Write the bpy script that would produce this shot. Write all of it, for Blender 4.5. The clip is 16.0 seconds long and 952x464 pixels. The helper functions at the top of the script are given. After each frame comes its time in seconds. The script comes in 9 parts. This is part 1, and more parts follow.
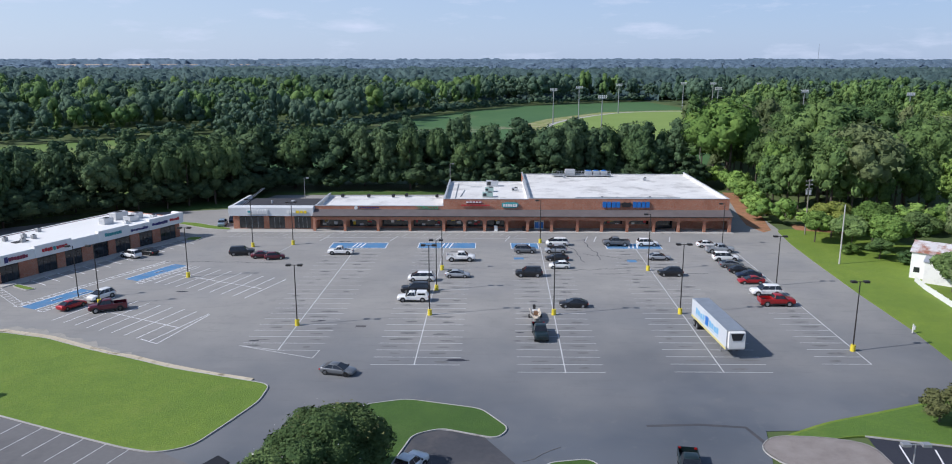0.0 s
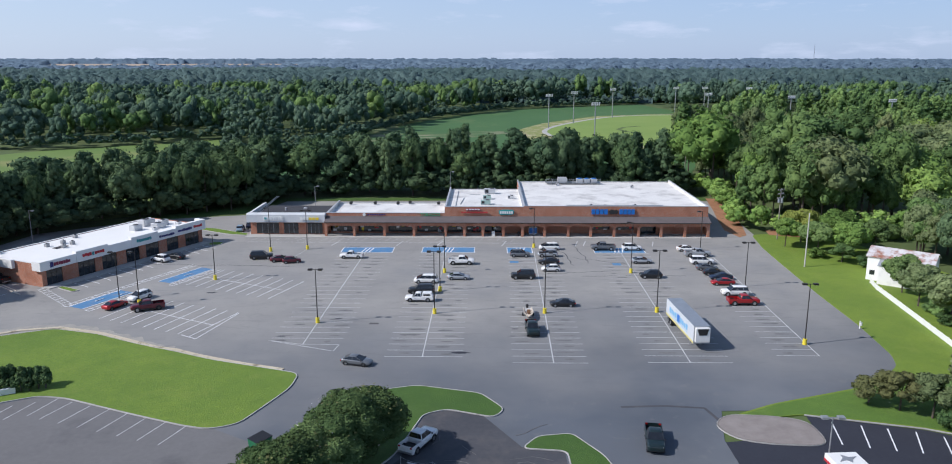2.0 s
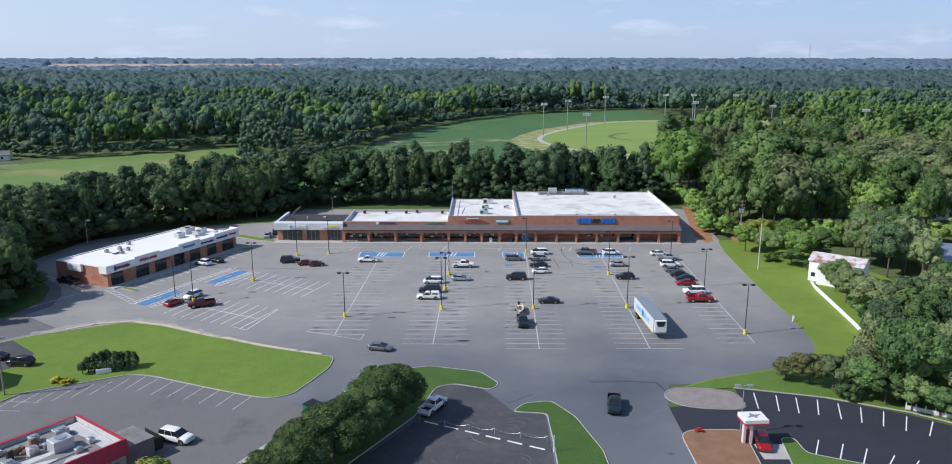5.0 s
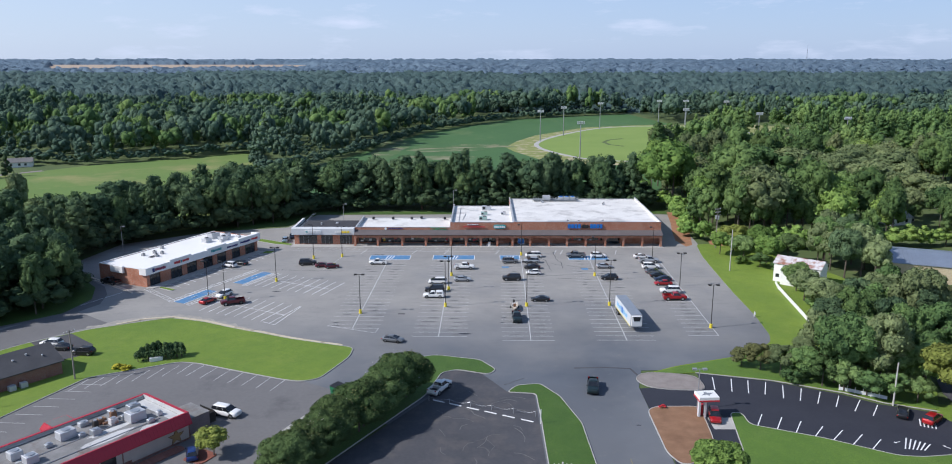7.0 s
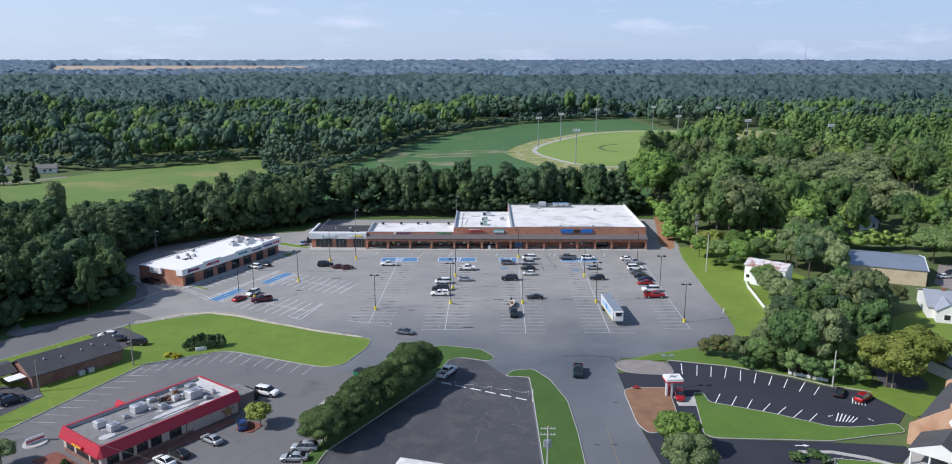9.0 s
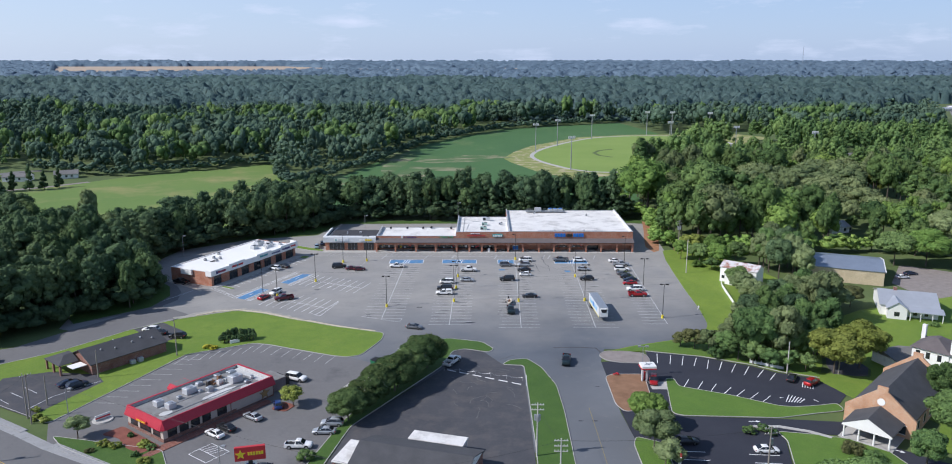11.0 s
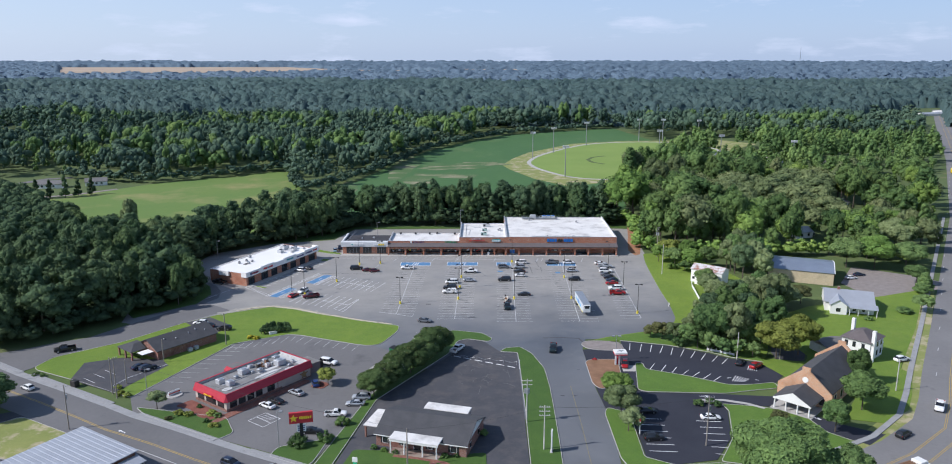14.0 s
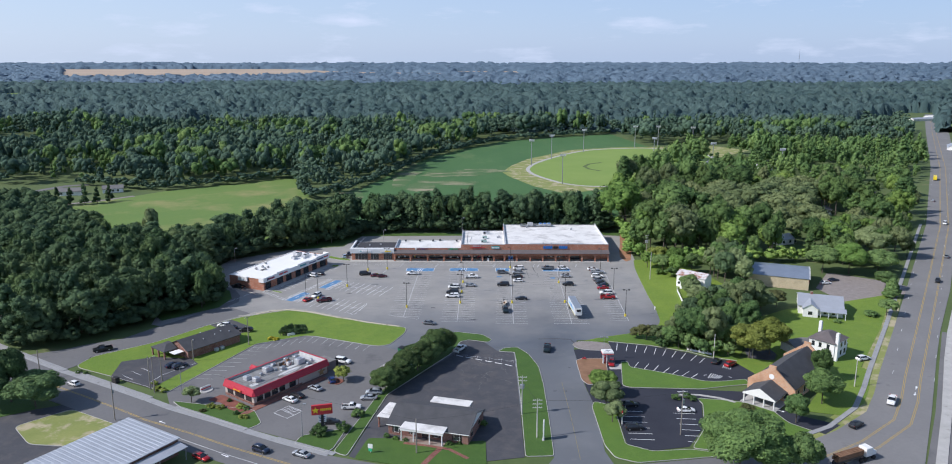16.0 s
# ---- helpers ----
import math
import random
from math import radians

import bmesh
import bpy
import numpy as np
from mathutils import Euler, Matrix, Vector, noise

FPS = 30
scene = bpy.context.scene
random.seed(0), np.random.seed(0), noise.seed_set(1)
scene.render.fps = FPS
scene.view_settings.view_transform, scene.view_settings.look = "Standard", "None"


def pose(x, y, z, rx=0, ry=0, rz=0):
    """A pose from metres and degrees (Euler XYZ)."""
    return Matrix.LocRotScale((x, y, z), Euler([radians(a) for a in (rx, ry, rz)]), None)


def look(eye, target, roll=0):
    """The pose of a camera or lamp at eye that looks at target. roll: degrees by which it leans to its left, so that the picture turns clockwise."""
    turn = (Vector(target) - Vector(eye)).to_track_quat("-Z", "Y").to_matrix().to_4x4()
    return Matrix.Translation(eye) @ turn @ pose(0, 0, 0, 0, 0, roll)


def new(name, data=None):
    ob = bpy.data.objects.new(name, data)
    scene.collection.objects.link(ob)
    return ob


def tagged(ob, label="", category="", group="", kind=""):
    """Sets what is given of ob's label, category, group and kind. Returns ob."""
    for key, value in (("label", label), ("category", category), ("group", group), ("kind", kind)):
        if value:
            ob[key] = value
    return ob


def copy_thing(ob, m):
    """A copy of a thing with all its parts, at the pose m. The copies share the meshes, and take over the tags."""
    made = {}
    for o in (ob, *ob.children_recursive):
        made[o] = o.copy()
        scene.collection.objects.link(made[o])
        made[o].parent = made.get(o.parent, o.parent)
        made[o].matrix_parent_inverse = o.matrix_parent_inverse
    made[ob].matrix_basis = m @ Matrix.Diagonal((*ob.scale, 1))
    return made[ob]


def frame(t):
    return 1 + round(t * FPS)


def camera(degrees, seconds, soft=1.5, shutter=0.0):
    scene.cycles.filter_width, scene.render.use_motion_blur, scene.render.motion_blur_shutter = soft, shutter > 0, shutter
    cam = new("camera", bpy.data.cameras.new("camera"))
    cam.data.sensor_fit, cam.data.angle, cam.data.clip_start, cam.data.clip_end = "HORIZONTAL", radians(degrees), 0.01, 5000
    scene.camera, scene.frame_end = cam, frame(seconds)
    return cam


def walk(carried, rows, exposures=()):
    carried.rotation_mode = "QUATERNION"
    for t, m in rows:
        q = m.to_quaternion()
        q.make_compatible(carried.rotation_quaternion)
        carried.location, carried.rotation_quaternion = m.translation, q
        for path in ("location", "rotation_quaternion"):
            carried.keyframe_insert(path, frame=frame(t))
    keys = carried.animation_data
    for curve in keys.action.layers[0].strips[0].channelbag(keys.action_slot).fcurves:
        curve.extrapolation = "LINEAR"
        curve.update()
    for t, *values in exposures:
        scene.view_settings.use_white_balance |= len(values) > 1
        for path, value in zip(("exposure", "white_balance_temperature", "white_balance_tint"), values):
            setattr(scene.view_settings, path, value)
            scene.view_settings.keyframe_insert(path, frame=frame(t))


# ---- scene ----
cam = camera(63.5, 16.0, soft=1.0)
PATH = [
    (0.0, 0.16, 7.27, 40.13, 0.93, -12.65),
    (0.5, 0.11, 4.04, 41.13, 0.85, -12.67),
    (1.0, 0.11, 0.11, 42.42, 0.82, -12.71),
    (1.5, 0.05, -3.19, 43.54, 0.77, -12.71),
    (2.0, -0.00, -7.62, 45.13, 0.73, -12.74),
    (2.5, -0.05, -11.45, 46.48, 0.72, -12.75),
    (3.0, -0.13, -15.92, 48.03, 0.69, -12.77),
    (3.5, -0.22, -19.92, 49.34, 0.63, -12.77),
    (4.0, -0.18, -24.73, 50.78, 0.62, -12.82),
    (6.5, -0.09, -49.24, 58.23, 0.52, -12.89),
    (7.0, -0.07, -55.11, 60.02, 0.52, -12.89),
    (7.5, -0.13, -60.38, 61.62, 0.49, -12.89),
    (8.0, -0.18, -66.49, 63.47, 0.49, -12.92),
    (8.5, -0.21, -71.90, 65.09, 0.52, -12.91),
    (9.0, -0.27, -78.17, 66.98, 0.53, -12.92),
    (11.5, -0.57, -107.19, 76.01, 0.46, -12.97),
    (12.0, -0.65, -113.31, 77.93, 0.44, -12.98),
    (12.5, -0.76, -118.75, 79.62, 0.43, -12.99),
    (13.0, -0.74, -124.92, 81.57, 0.45, -12.99),
    (13.5, -0.82, -130.40, 83.35, 0.44, -13.03),
    (14.0, -0.74, -136.29, 85.22, 0.47, -13.06),
    (14.5, -0.61, -142.08, 87.15, 0.48, -13.07),
    (15.0, -0.86, -147.49, 89.18, 0.46, -13.06),
    (15.5, -0.60, -152.54, 91.28, 0.49, -13.03),
    (16.0, -0.63, -157.31, 93.47, 0.51, -13.03),
]
walk(cam, [(t, pose(x, y, z, 90 + pitch, 0, yaw)) for t, x, y, z, yaw, pitch in PATH], [(0.0, -0.1, 6040, 14), (4.0, -0.04, 6040, 14), (8.0, 0.0, 6040, 14), (16.0, 0.0, 6040, 14)])

# ---- light: morning sun from the left, slightly behind ----
SUN_TO = Vector((6.0, 1.7, -5.2)).normalized()
SUN_ELEV = math.asin(-SUN_TO.z)
world = bpy.data.worlds.new("sky")
scene.world = world
world.use_nodes = True
wn, wl = world.node_tree.nodes, world.node_tree.links
bg = wn["Background"]
sky = wn.new("ShaderNodeTexSky")
sky.sky_type = "NISHITA"
sky.sun_disc = False
sky.sun_elevation = SUN_ELEV
sky.sun_rotation = math.atan2(-SUN_TO.x, -SUN_TO.y)
sky.air_density, sky.dust_density, sky.ozone_density = 1.0, 0.4, 2.0
# thin high cloud over the blue
wtc = wn.new("ShaderNodeTexCoord")
wmap = wn.new("ShaderNodeMapping")
wmap.inputs["Scale"].default_value = (5.0, 5.0, 22.0)
wl.new(wtc.outputs["Generated"], wmap.inputs["Vector"])
wnoise = wn.new("ShaderNodeTexNoise")
wnoise.inputs["Scale"].default_value = 1.6
wnoise.inputs["Detail"].default_value = 7.0
wnoise.inputs["Roughness"].default_value = 0.6
wl.new(wmap.outputs["Vector"], wnoise.inputs["Vector"])
wramp = wn.new("ShaderNodeValToRGB")
wramp.color_ramp.elements[0].position, wramp.color_ramp.elements[0].color = 0.54, (0, 0, 0, 1)
wramp.color_ramp.elements[1].position, wramp.color_ramp.elements[1].color = 0.78, (1, 1, 1, 1)
wl.new(wnoise.outputs["Fac"], wramp.inputs["Fac"])
wmix = wn.new("ShaderNodeMix")
wmix.data_type = "RGBA"
# the haze and cloud thin out towards the zenith
wsep = wn.new("ShaderNodeSeparateXYZ")
wl.new(wtc.outputs["Generated"], wsep.inputs[0])
whigh = wn.new("ShaderNodeMapRange")
whigh.inputs["From Min"].default_value, whigh.inputs["From Max"].default_value = 0.1, 0.45
whigh.inputs["To Min"].default_value, whigh.inputs["To Max"].default_value = 1.0, 0.12
wl.new(wsep.outputs["Z"], whigh.inputs["Value"])
wthin = wn.new("ShaderNodeMath")
wthin.operation = "MULTIPLY"
wthin.inputs[0].default_value = 0.74
wl.new(whigh.outputs["Result"], wthin.inputs[1])
wl.new(wthin.outputs[0], wmix.inputs["Factor"])
# the haze is brighter on the sun's side
wside = wn.new("ShaderNodeMapRange")
wside.inputs["From Min"].default_value, wside.inputs["From Max"].default_value = -0.55, 0.45
wl.new(wsep.outputs["X"], wside.inputs["Value"])
whaze = wn.new("ShaderNodeMix")
whaze.data_type = "RGBA"
wl.new(wside.outputs["Result"], whaze.inputs["Factor"])
whaze.inputs["A"].default_value, whaze.inputs["B"].default_value = (4.9, 6.0, 7.6, 1), (3.2, 4.45, 6.6, 1)
wl.new(whaze.outputs["Result"], wmix.inputs["B"])
wl.new(sky.outputs["Color"], wmix.inputs["A"])
wpuff = wn.new("ShaderNodeMix")
wpuff.data_type = "RGBA"
wveil = wn.new("ShaderNodeMath")
wveil.operation = "MULTIPLY"
wl.new(wramp.outputs["Color"], wveil.inputs[0])
wl.new(whigh.outputs["Result"], wveil.inputs[1])
wl.new(wveil.outputs[0], wpuff.inputs["Factor"])
wl.new(wmix.outputs["Result"], wpuff.inputs["A"])
wpuff.inputs["B"].default_value = (5.9, 6.5, 7.7, 1)
wl.new(wpuff.outputs["Result"], bg.inputs["Color"])
bg.inputs["Strength"].default_value = 0.12

sun = new("sun", bpy.data.lights.new("sun", "SUN"))
sun.data.energy, sun.data.angle, sun.data.color = 4.6, radians(0.6), (1.0, 0.955, 0.88)
sun.matrix_world = look((0, 0, 60), Vector((0, 0, 60)) + SUN_TO)
scene.view_settings.exposure = 0.0

# ---- materials ----
def node(nt, kind, **inputs):
    n = nt.nodes.new(kind)
    for k, v in inputs.items():
        n.inputs[k.replace("_", " ")].default_value = v
    return n


def rgba(c):
    return (c[0], c[1], c[2], 1.0)


def base_mat(name, rough=0.8, metal=0.0):
    m = bpy.data.materials.new(name)
    m.use_nodes = True
    b = m.node_tree.nodes["Principled BSDF"]
    b.inputs["Roughness"].default_value = rough
    b.inputs["Metallic"].default_value = metal
    return m, m.node_tree, b


def mixed(nt, fac, a, b):
    mx = nt.nodes.new("ShaderNodeMix")
    mx.data_type = "RGBA"
    for key, v in (("A", a), ("B", b)):
        if isinstance(v, tuple):
            mx.inputs[key].default_value = rgba(v)
        else:
            nt.links.new(v, mx.inputs[key])
    if isinstance(fac, float):
        mx.inputs["Factor"].default_value = fac
    else:
        nt.links.new(fac, mx.inputs["Factor"])
    return mx.outputs["Result"]


def noised(nt, scale, detail=4.0, rough=0.55, lo=0.35, hi=0.65, stretch=None):
    """A noise in metres, spread between lo and hi to 0..1."""
    tc = nt.nodes.new("ShaderNodeTexCoord")
    vec = tc.outputs["Object"]
    if stretch:
        mp = node(nt, "ShaderNodeMapping", Scale=stretch)
        nt.links.new(vec, mp.inputs["Vector"])
        vec = mp.outputs["Vector"]
    n = node(nt, "ShaderNodeTexNoise", Scale=scale, Detail=detail, Roughness=rough)
    nt.links.new(vec, n.inputs["Vector"])
    r = node(nt, "ShaderNodeMapRange", From_Min=lo, From_Max=hi)
    nt.links.new(n.outputs["Fac"], r.inputs["Value"])
    return r.outputs["Result"]


def bumped(nt, b, height, strength=0.3, distance=0.02):
    bp = node(nt, "ShaderNodeBump", Strength=strength, Distance=distance)
    nt.links.new(height, bp.inputs["Height"])
    nt.links.new(bp.outputs["Normal"], b.inputs["Normal"])


def surface(name, c1, c2, big=0.1, fine=4.0, rough=0.85, metal=0.0, bump=0.15, c3=None, spot=1.0, spot_lo=0.6, spot_hi=0.72, stretch=None):
    """Two tones at a large and a fine scale, with optional stains in a third tone."""
    m, nt, b = base_mat(name, rough, metal)
    f1 = noised(nt, big, 5.0, 0.6, 0.3, 0.7, stretch)
    f2 = noised(nt, fine, 3.0, 0.6, 0.25, 0.75)
    mean = nt.nodes.new("ShaderNodeMath")
    mean.operation = "MULTIPLY_ADD"
    nt.links.new(f1, mean.inputs[0])
    mean.inputs[1].default_value = 0.65
    half = nt.nodes.new("ShaderNodeMath")
    half.operation = "MULTIPLY"
    half.inputs[1].default_value = 0.35
    nt.links.new(f2, half.inputs[0])
    nt.links.new(half.outputs[0], mean.inputs[2])
    col = mixed(nt, mean.outputs[0], c1, c2)
    if c3:
        col = mixed(nt, noised(nt, spot, 6.0, 0.65, spot_lo, spot_hi, stretch), col, c3)
    nt.links.new(col, b.inputs["Base Color"])
    if bump:
        bumped(nt, b, f2, bump, 0.03)
    return m


def plain(name, c, rough=0.5, metal=0.0, vary=0.12, scale=2.5):
    return surface(name, tuple(v * (1 - vary) for v in c), tuple(min(1, v * (1 + vary)) for v in c), big=scale * 0.3, fine=scale * 3, rough=rough, metal=metal, bump=0.04)


def brick_mat(name, c1, c2, mortar, size=1.0):
    m, nt, b = base_mat(name, 0.88)
    tc = nt.nodes.new("ShaderNodeTexCoord")
    sp = nt.nodes.new("ShaderNodeSeparateXYZ")
    nt.links.new(tc.outputs["Object"], sp.inputs[0])
    ad = nt.nodes.new("ShaderNodeMath")
    nt.links.new(sp.outputs["X"], ad.inputs[0])
    nt.links.new(sp.outputs["Y"], ad.inputs[1])
    cb = nt.nodes.new("ShaderNodeCombineXYZ")
    nt.links.new(ad.outputs[0], cb.inputs["X"])
    nt.links.new(sp.outputs["Z"], cb.inputs["Y"])
    br = node(nt, "ShaderNodeTexBrick", Scale=1.0, Mortar_Size=0.009, Bias=-0.1, Brick_Width=0.22 * size, Row_Height=0.075 * size)
    br.inputs["Color1"].default_value, br.inputs["Color2"].default_value, br.inputs["Mortar"].default_value = rgba(c1), rgba(c2), rgba(mortar)
    nt.links.new(cb.outputs[0], br.inputs["Vector"])
    col = mixed(nt, noised(nt, 0.35, 5.0, 0.6, 0.45, 0.8), br.outputs["Color"], tuple(v * 0.72 for v in c1))
    nt.links.new(col, b.inputs["Base Color"])
    bumped(nt, b, br.outputs["Fac"], -0.3, 0.01)
    return m


def leaf_mat(name, dark, light, warm, trans=0.06):
    m, nt, b = base_mat(name, 0.8)
    geo = nt.nodes.new("ShaderNodeNewGeometry")
    info = nt.nodes.new("ShaderNodeObjectInfo")
    own = nt.nodes.new("ShaderNodeAttribute")
    own.attribute_name = "tone"
    part_ = nt.nodes.new("ShaderNodeMath")
    part_.operation = "MULTIPLY"
    part_.inputs[1].default_value = 0.45
    nt.links.new(geo.outputs["Random Per Island"], part_.inputs[0])
    both = nt.nodes.new("ShaderNodeMath")
    both.operation = "MULTIPLY_ADD"
    both.inputs[1].default_value = 0.7
    nt.links.new(own.outputs["Fac"], both.inputs[0])
    nt.links.new(part_.outputs[0], both.inputs[2])
    c = mixed(nt, both.outputs[0], dark, light)
    c = mixed(nt, noised(nt, 0.03, 3.0, 0.5, 0.5, 0.95), c, warm)
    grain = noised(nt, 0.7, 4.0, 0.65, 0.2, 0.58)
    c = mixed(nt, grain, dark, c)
    bumped(nt, b, grain, 0.8, 0.5)
    hs = node(nt, "ShaderNodeHueSaturation", Saturation=1.0)
    rv = node(nt, "ShaderNodeMapRange", To_Min=0.72, To_Max=1.28)
    nt.links.new(info.outputs["Random"], rv.inputs["Value"])
    nt.links.new(rv.outputs["Result"], hs.inputs["Value"])
    nt.links.new(c, hs.inputs["Color"])
    nt.links.new(hs.outputs["Color"], b.inputs["Base Color"])
    b.inputs["Specular IOR Level"].default_value = 0.06
    tr = nt.nodes.new("ShaderNodeBsdfTranslucent")
    nt.links.new(hs.outputs["Color"], tr.inputs["Color"])
    ms = nt.nodes.new("ShaderNodeMixShader")
    ms.inputs["Fac"].default_value = trans
    nt.links.new(b.outputs[0], ms.inputs[1])
    nt.links.new(tr.outputs[0], ms.inputs[2])
    nt.links.new(ms.outputs[0], nt.nodes["Material Output"].inputs["Surface"])
    return m


def paint_mat(name, c, metal=0.25, coat=0.7):
    m, nt, b = base_mat(name, 0.32, metal)
    b.inputs["Specular IOR Level"].default_value = 0.2 + 0.4 * coat
    col = mixed(nt, noised(nt, 1.3, 3.0, 0.5, 0.4, 0.75), c, tuple(v * 0.82 + 0.012 for v in c))
    nt.links.new(col, b.inputs["Base Color"])
    b.inputs["Coat Weight"].default_value = coat
    b.inputs["Coat Roughness"].default_value = 0.08
    return m


def glass_mat(name, c=(0.02, 0.025, 0.03), rough=0.06):
    m, nt, b = base_mat(name, rough)
    nt.links.new(mixed(nt, noised(nt, 0.9, 2.0), c, tuple(v * 1.8 for v in c)), b.inputs["Base Color"])
    b.inputs["Specular IOR Level"].default_value = 0.8
    return m


def graded_lot(name):
    """Stained asphalt, darker towards the entrance and slightly towards +x, paler towards the shops."""
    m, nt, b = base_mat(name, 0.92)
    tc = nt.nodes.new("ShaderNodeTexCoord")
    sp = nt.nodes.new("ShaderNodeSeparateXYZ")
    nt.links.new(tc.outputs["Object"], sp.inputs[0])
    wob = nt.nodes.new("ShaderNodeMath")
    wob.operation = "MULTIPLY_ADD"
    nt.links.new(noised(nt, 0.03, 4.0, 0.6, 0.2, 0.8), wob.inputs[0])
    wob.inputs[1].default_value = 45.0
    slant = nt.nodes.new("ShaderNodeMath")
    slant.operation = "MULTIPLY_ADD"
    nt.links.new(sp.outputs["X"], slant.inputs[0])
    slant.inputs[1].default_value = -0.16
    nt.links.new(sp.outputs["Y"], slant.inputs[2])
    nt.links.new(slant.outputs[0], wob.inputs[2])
    toward_shops = node(nt, "ShaderNodeMapRange", From_Min=102.0, From_Max=156.0)
    nt.links.new(wob.outputs[0], toward_shops.inputs["Value"])
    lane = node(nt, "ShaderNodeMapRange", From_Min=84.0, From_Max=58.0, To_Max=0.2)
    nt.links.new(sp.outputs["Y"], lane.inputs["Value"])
    # share of the pale tone, set by position
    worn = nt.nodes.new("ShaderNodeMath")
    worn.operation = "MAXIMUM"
    nt.links.new(toward_shops.outputs["Result"], worn.inputs[0])
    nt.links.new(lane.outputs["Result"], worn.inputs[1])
    # pale end and dark end of the blend
    pale_end = mixed(nt, noised(nt, 0.07, 6.0, 0.6, 0.3, 0.75), (0.325, 0.31, 0.284), (0.245, 0.237, 0.222))
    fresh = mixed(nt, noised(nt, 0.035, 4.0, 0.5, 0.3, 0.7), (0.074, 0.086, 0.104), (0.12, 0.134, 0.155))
    c = mixed(nt, worn.outputs[0], fresh, pale_end)
    c = mixed(nt, noised(nt, 0.2, 6.0, 0.7, 0.56, 1.15), c, (0.14, 0.14, 0.14))
    c = mixed(nt, noised(nt, 0.11, 7.0, 0.7, 0.63, 0.85), c, (0.1, 0.099, 0.098))
    c = mixed(nt, noised(nt, 0.4, 5.0, 0.6, 0.6, 1.4), c, (0.26, 0.252, 0.238))
    fine = noised(nt, 1.6, 4.0, 0.7, 0.2, 0.8)
    c = mixed(nt, noised(nt, 0.3, 6.0, 0.75, 0.55, 0.95, (0.35, 2.2, 1)), c, (0.13, 0.13, 0.132))
    c = mixed(nt, noised(nt, 0.9, 5.0, 0.75, 0.54, 1.5), c, (0.12, 0.12, 0.12))
    c = mixed(nt, noised(nt, 0.045, 4.0, 0.55, 0.5, 0.95), c, (0.2, 0.205, 0.21))
    nt.links.new(c, b.inputs["Base Color"])
    bumped(nt, b, fine, 0.2, 0.02)
    return m


ASPHALT = graded_lot("worn_graded_asphalt")
ASPHALT_LOT = surface("grey_asphalt", (0.128, 0.124, 0.122), (0.19, 0.184, 0.18), 0.06, 1.5, 0.9, c3=(0.09, 0.088, 0.09), spot=0.12, spot_lo=0.52, spot_hi=0.8)
ASPHALT_OLD = surface("patched_asphalt", (0.05, 0.052, 0.06), (0.08, 0.08, 0.087), 0.1, 1.6, 0.92, c3=(0.125, 0.112, 0.105), spot=0.24, spot_lo=0.48, spot_hi=0.86)
ASPHALT_NEW = surface("fresh_black_asphalt", (0.02, 0.022, 0.033), (0.034, 0.036, 0.048), 0.12, 2.0, 0.85)
ROAD = surface("street_asphalt", (0.125, 0.123, 0.124), (0.175, 0.171, 0.168), 0.05, 1.0, 0.9, c3=(0.085, 0.085, 0.09), spot=0.22, spot_lo=0.6, spot_hi=0.8)
ROAD_PALE = surface("worn_road_asphalt", (0.165, 0.16, 0.158), (0.225, 0.218, 0.21), 0.05, 1.0, 0.9, c3=(0.11, 0.108, 0.11), spot=0.2, spot_lo=0.6, spot_hi=0.8)
OLD_CONCRETE = surface("weathered_concrete", (0.25, 0.25, 0.25), (0.36, 0.36, 0.355), 0.3, 3.0, 0.9, c3=(0.17, 0.165, 0.16), spot=0.5)
CONCRETE = surface("concrete", (0.36, 0.345, 0.32), (0.5, 0.485, 0.45), 0.3, 3.0, 0.9, c3=(0.24, 0.22, 0.19), spot=0.5)
SAND = surface("sandy_verge", (0.46, 0.39, 0.28), (0.62, 0.54, 0.4), 0.3, 3.0, 0.95, c3=(0.24, 0.2, 0.13), spot=0.6, spot_lo=0.52, spot_hi=0.66)
GRAVEL = surface("pea_gravel", (0.2, 0.17, 0.155), (0.31, 0.275, 0.25), 0.5, 9.0, 0.95, bump=0.5)
MULCH = surface("brown_mulch", (0.17, 0.088, 0.045), (0.31, 0.175, 0.1), 0.4, 6.0, 0.95, bump=0.6)
REDMULCH = surface("red_mulch", (0.16, 0.05, 0.035), (0.27, 0.1, 0.07), 0.5, 6.0, 0.95, bump=0.6)


def grass_mat(name, k=1.0, green=1.0):
    """Mown turf: broad worn patches, clumps, and fine blades."""
    m, nt, b = base_mat(name, 0.9)

    def tone(c):
        return (c[0] * k * (2 - green), c[1] * k, c[2] * k * green)
    c = mixed(nt, noised(nt, 0.05, 5.0, 0.65, 0.32, 0.68), tone((0.145, 0.24, 0.024)), tone((0.268, 0.36, 0.038)))
    c = mixed(nt, noised(nt, 0.35, 6.0, 0.75, 0.42, 0.9), c, tone((0.1, 0.175, 0.02)))
    c = mixed(nt, noised(nt, 0.16, 6.0, 0.72, 0.54, 0.9), c, tone((0.32, 0.35, 0.07)))
    blades = noised(nt, 5.0, 4.0, 0.75, 0.3, 0.75)
    c = mixed(nt, blades, tone((0.1, 0.17, 0.018)), c)
    nt.links.new(c, b.inputs["Base Color"])
    bumped(nt, b, blades, 0.7, 0.06)
    return m


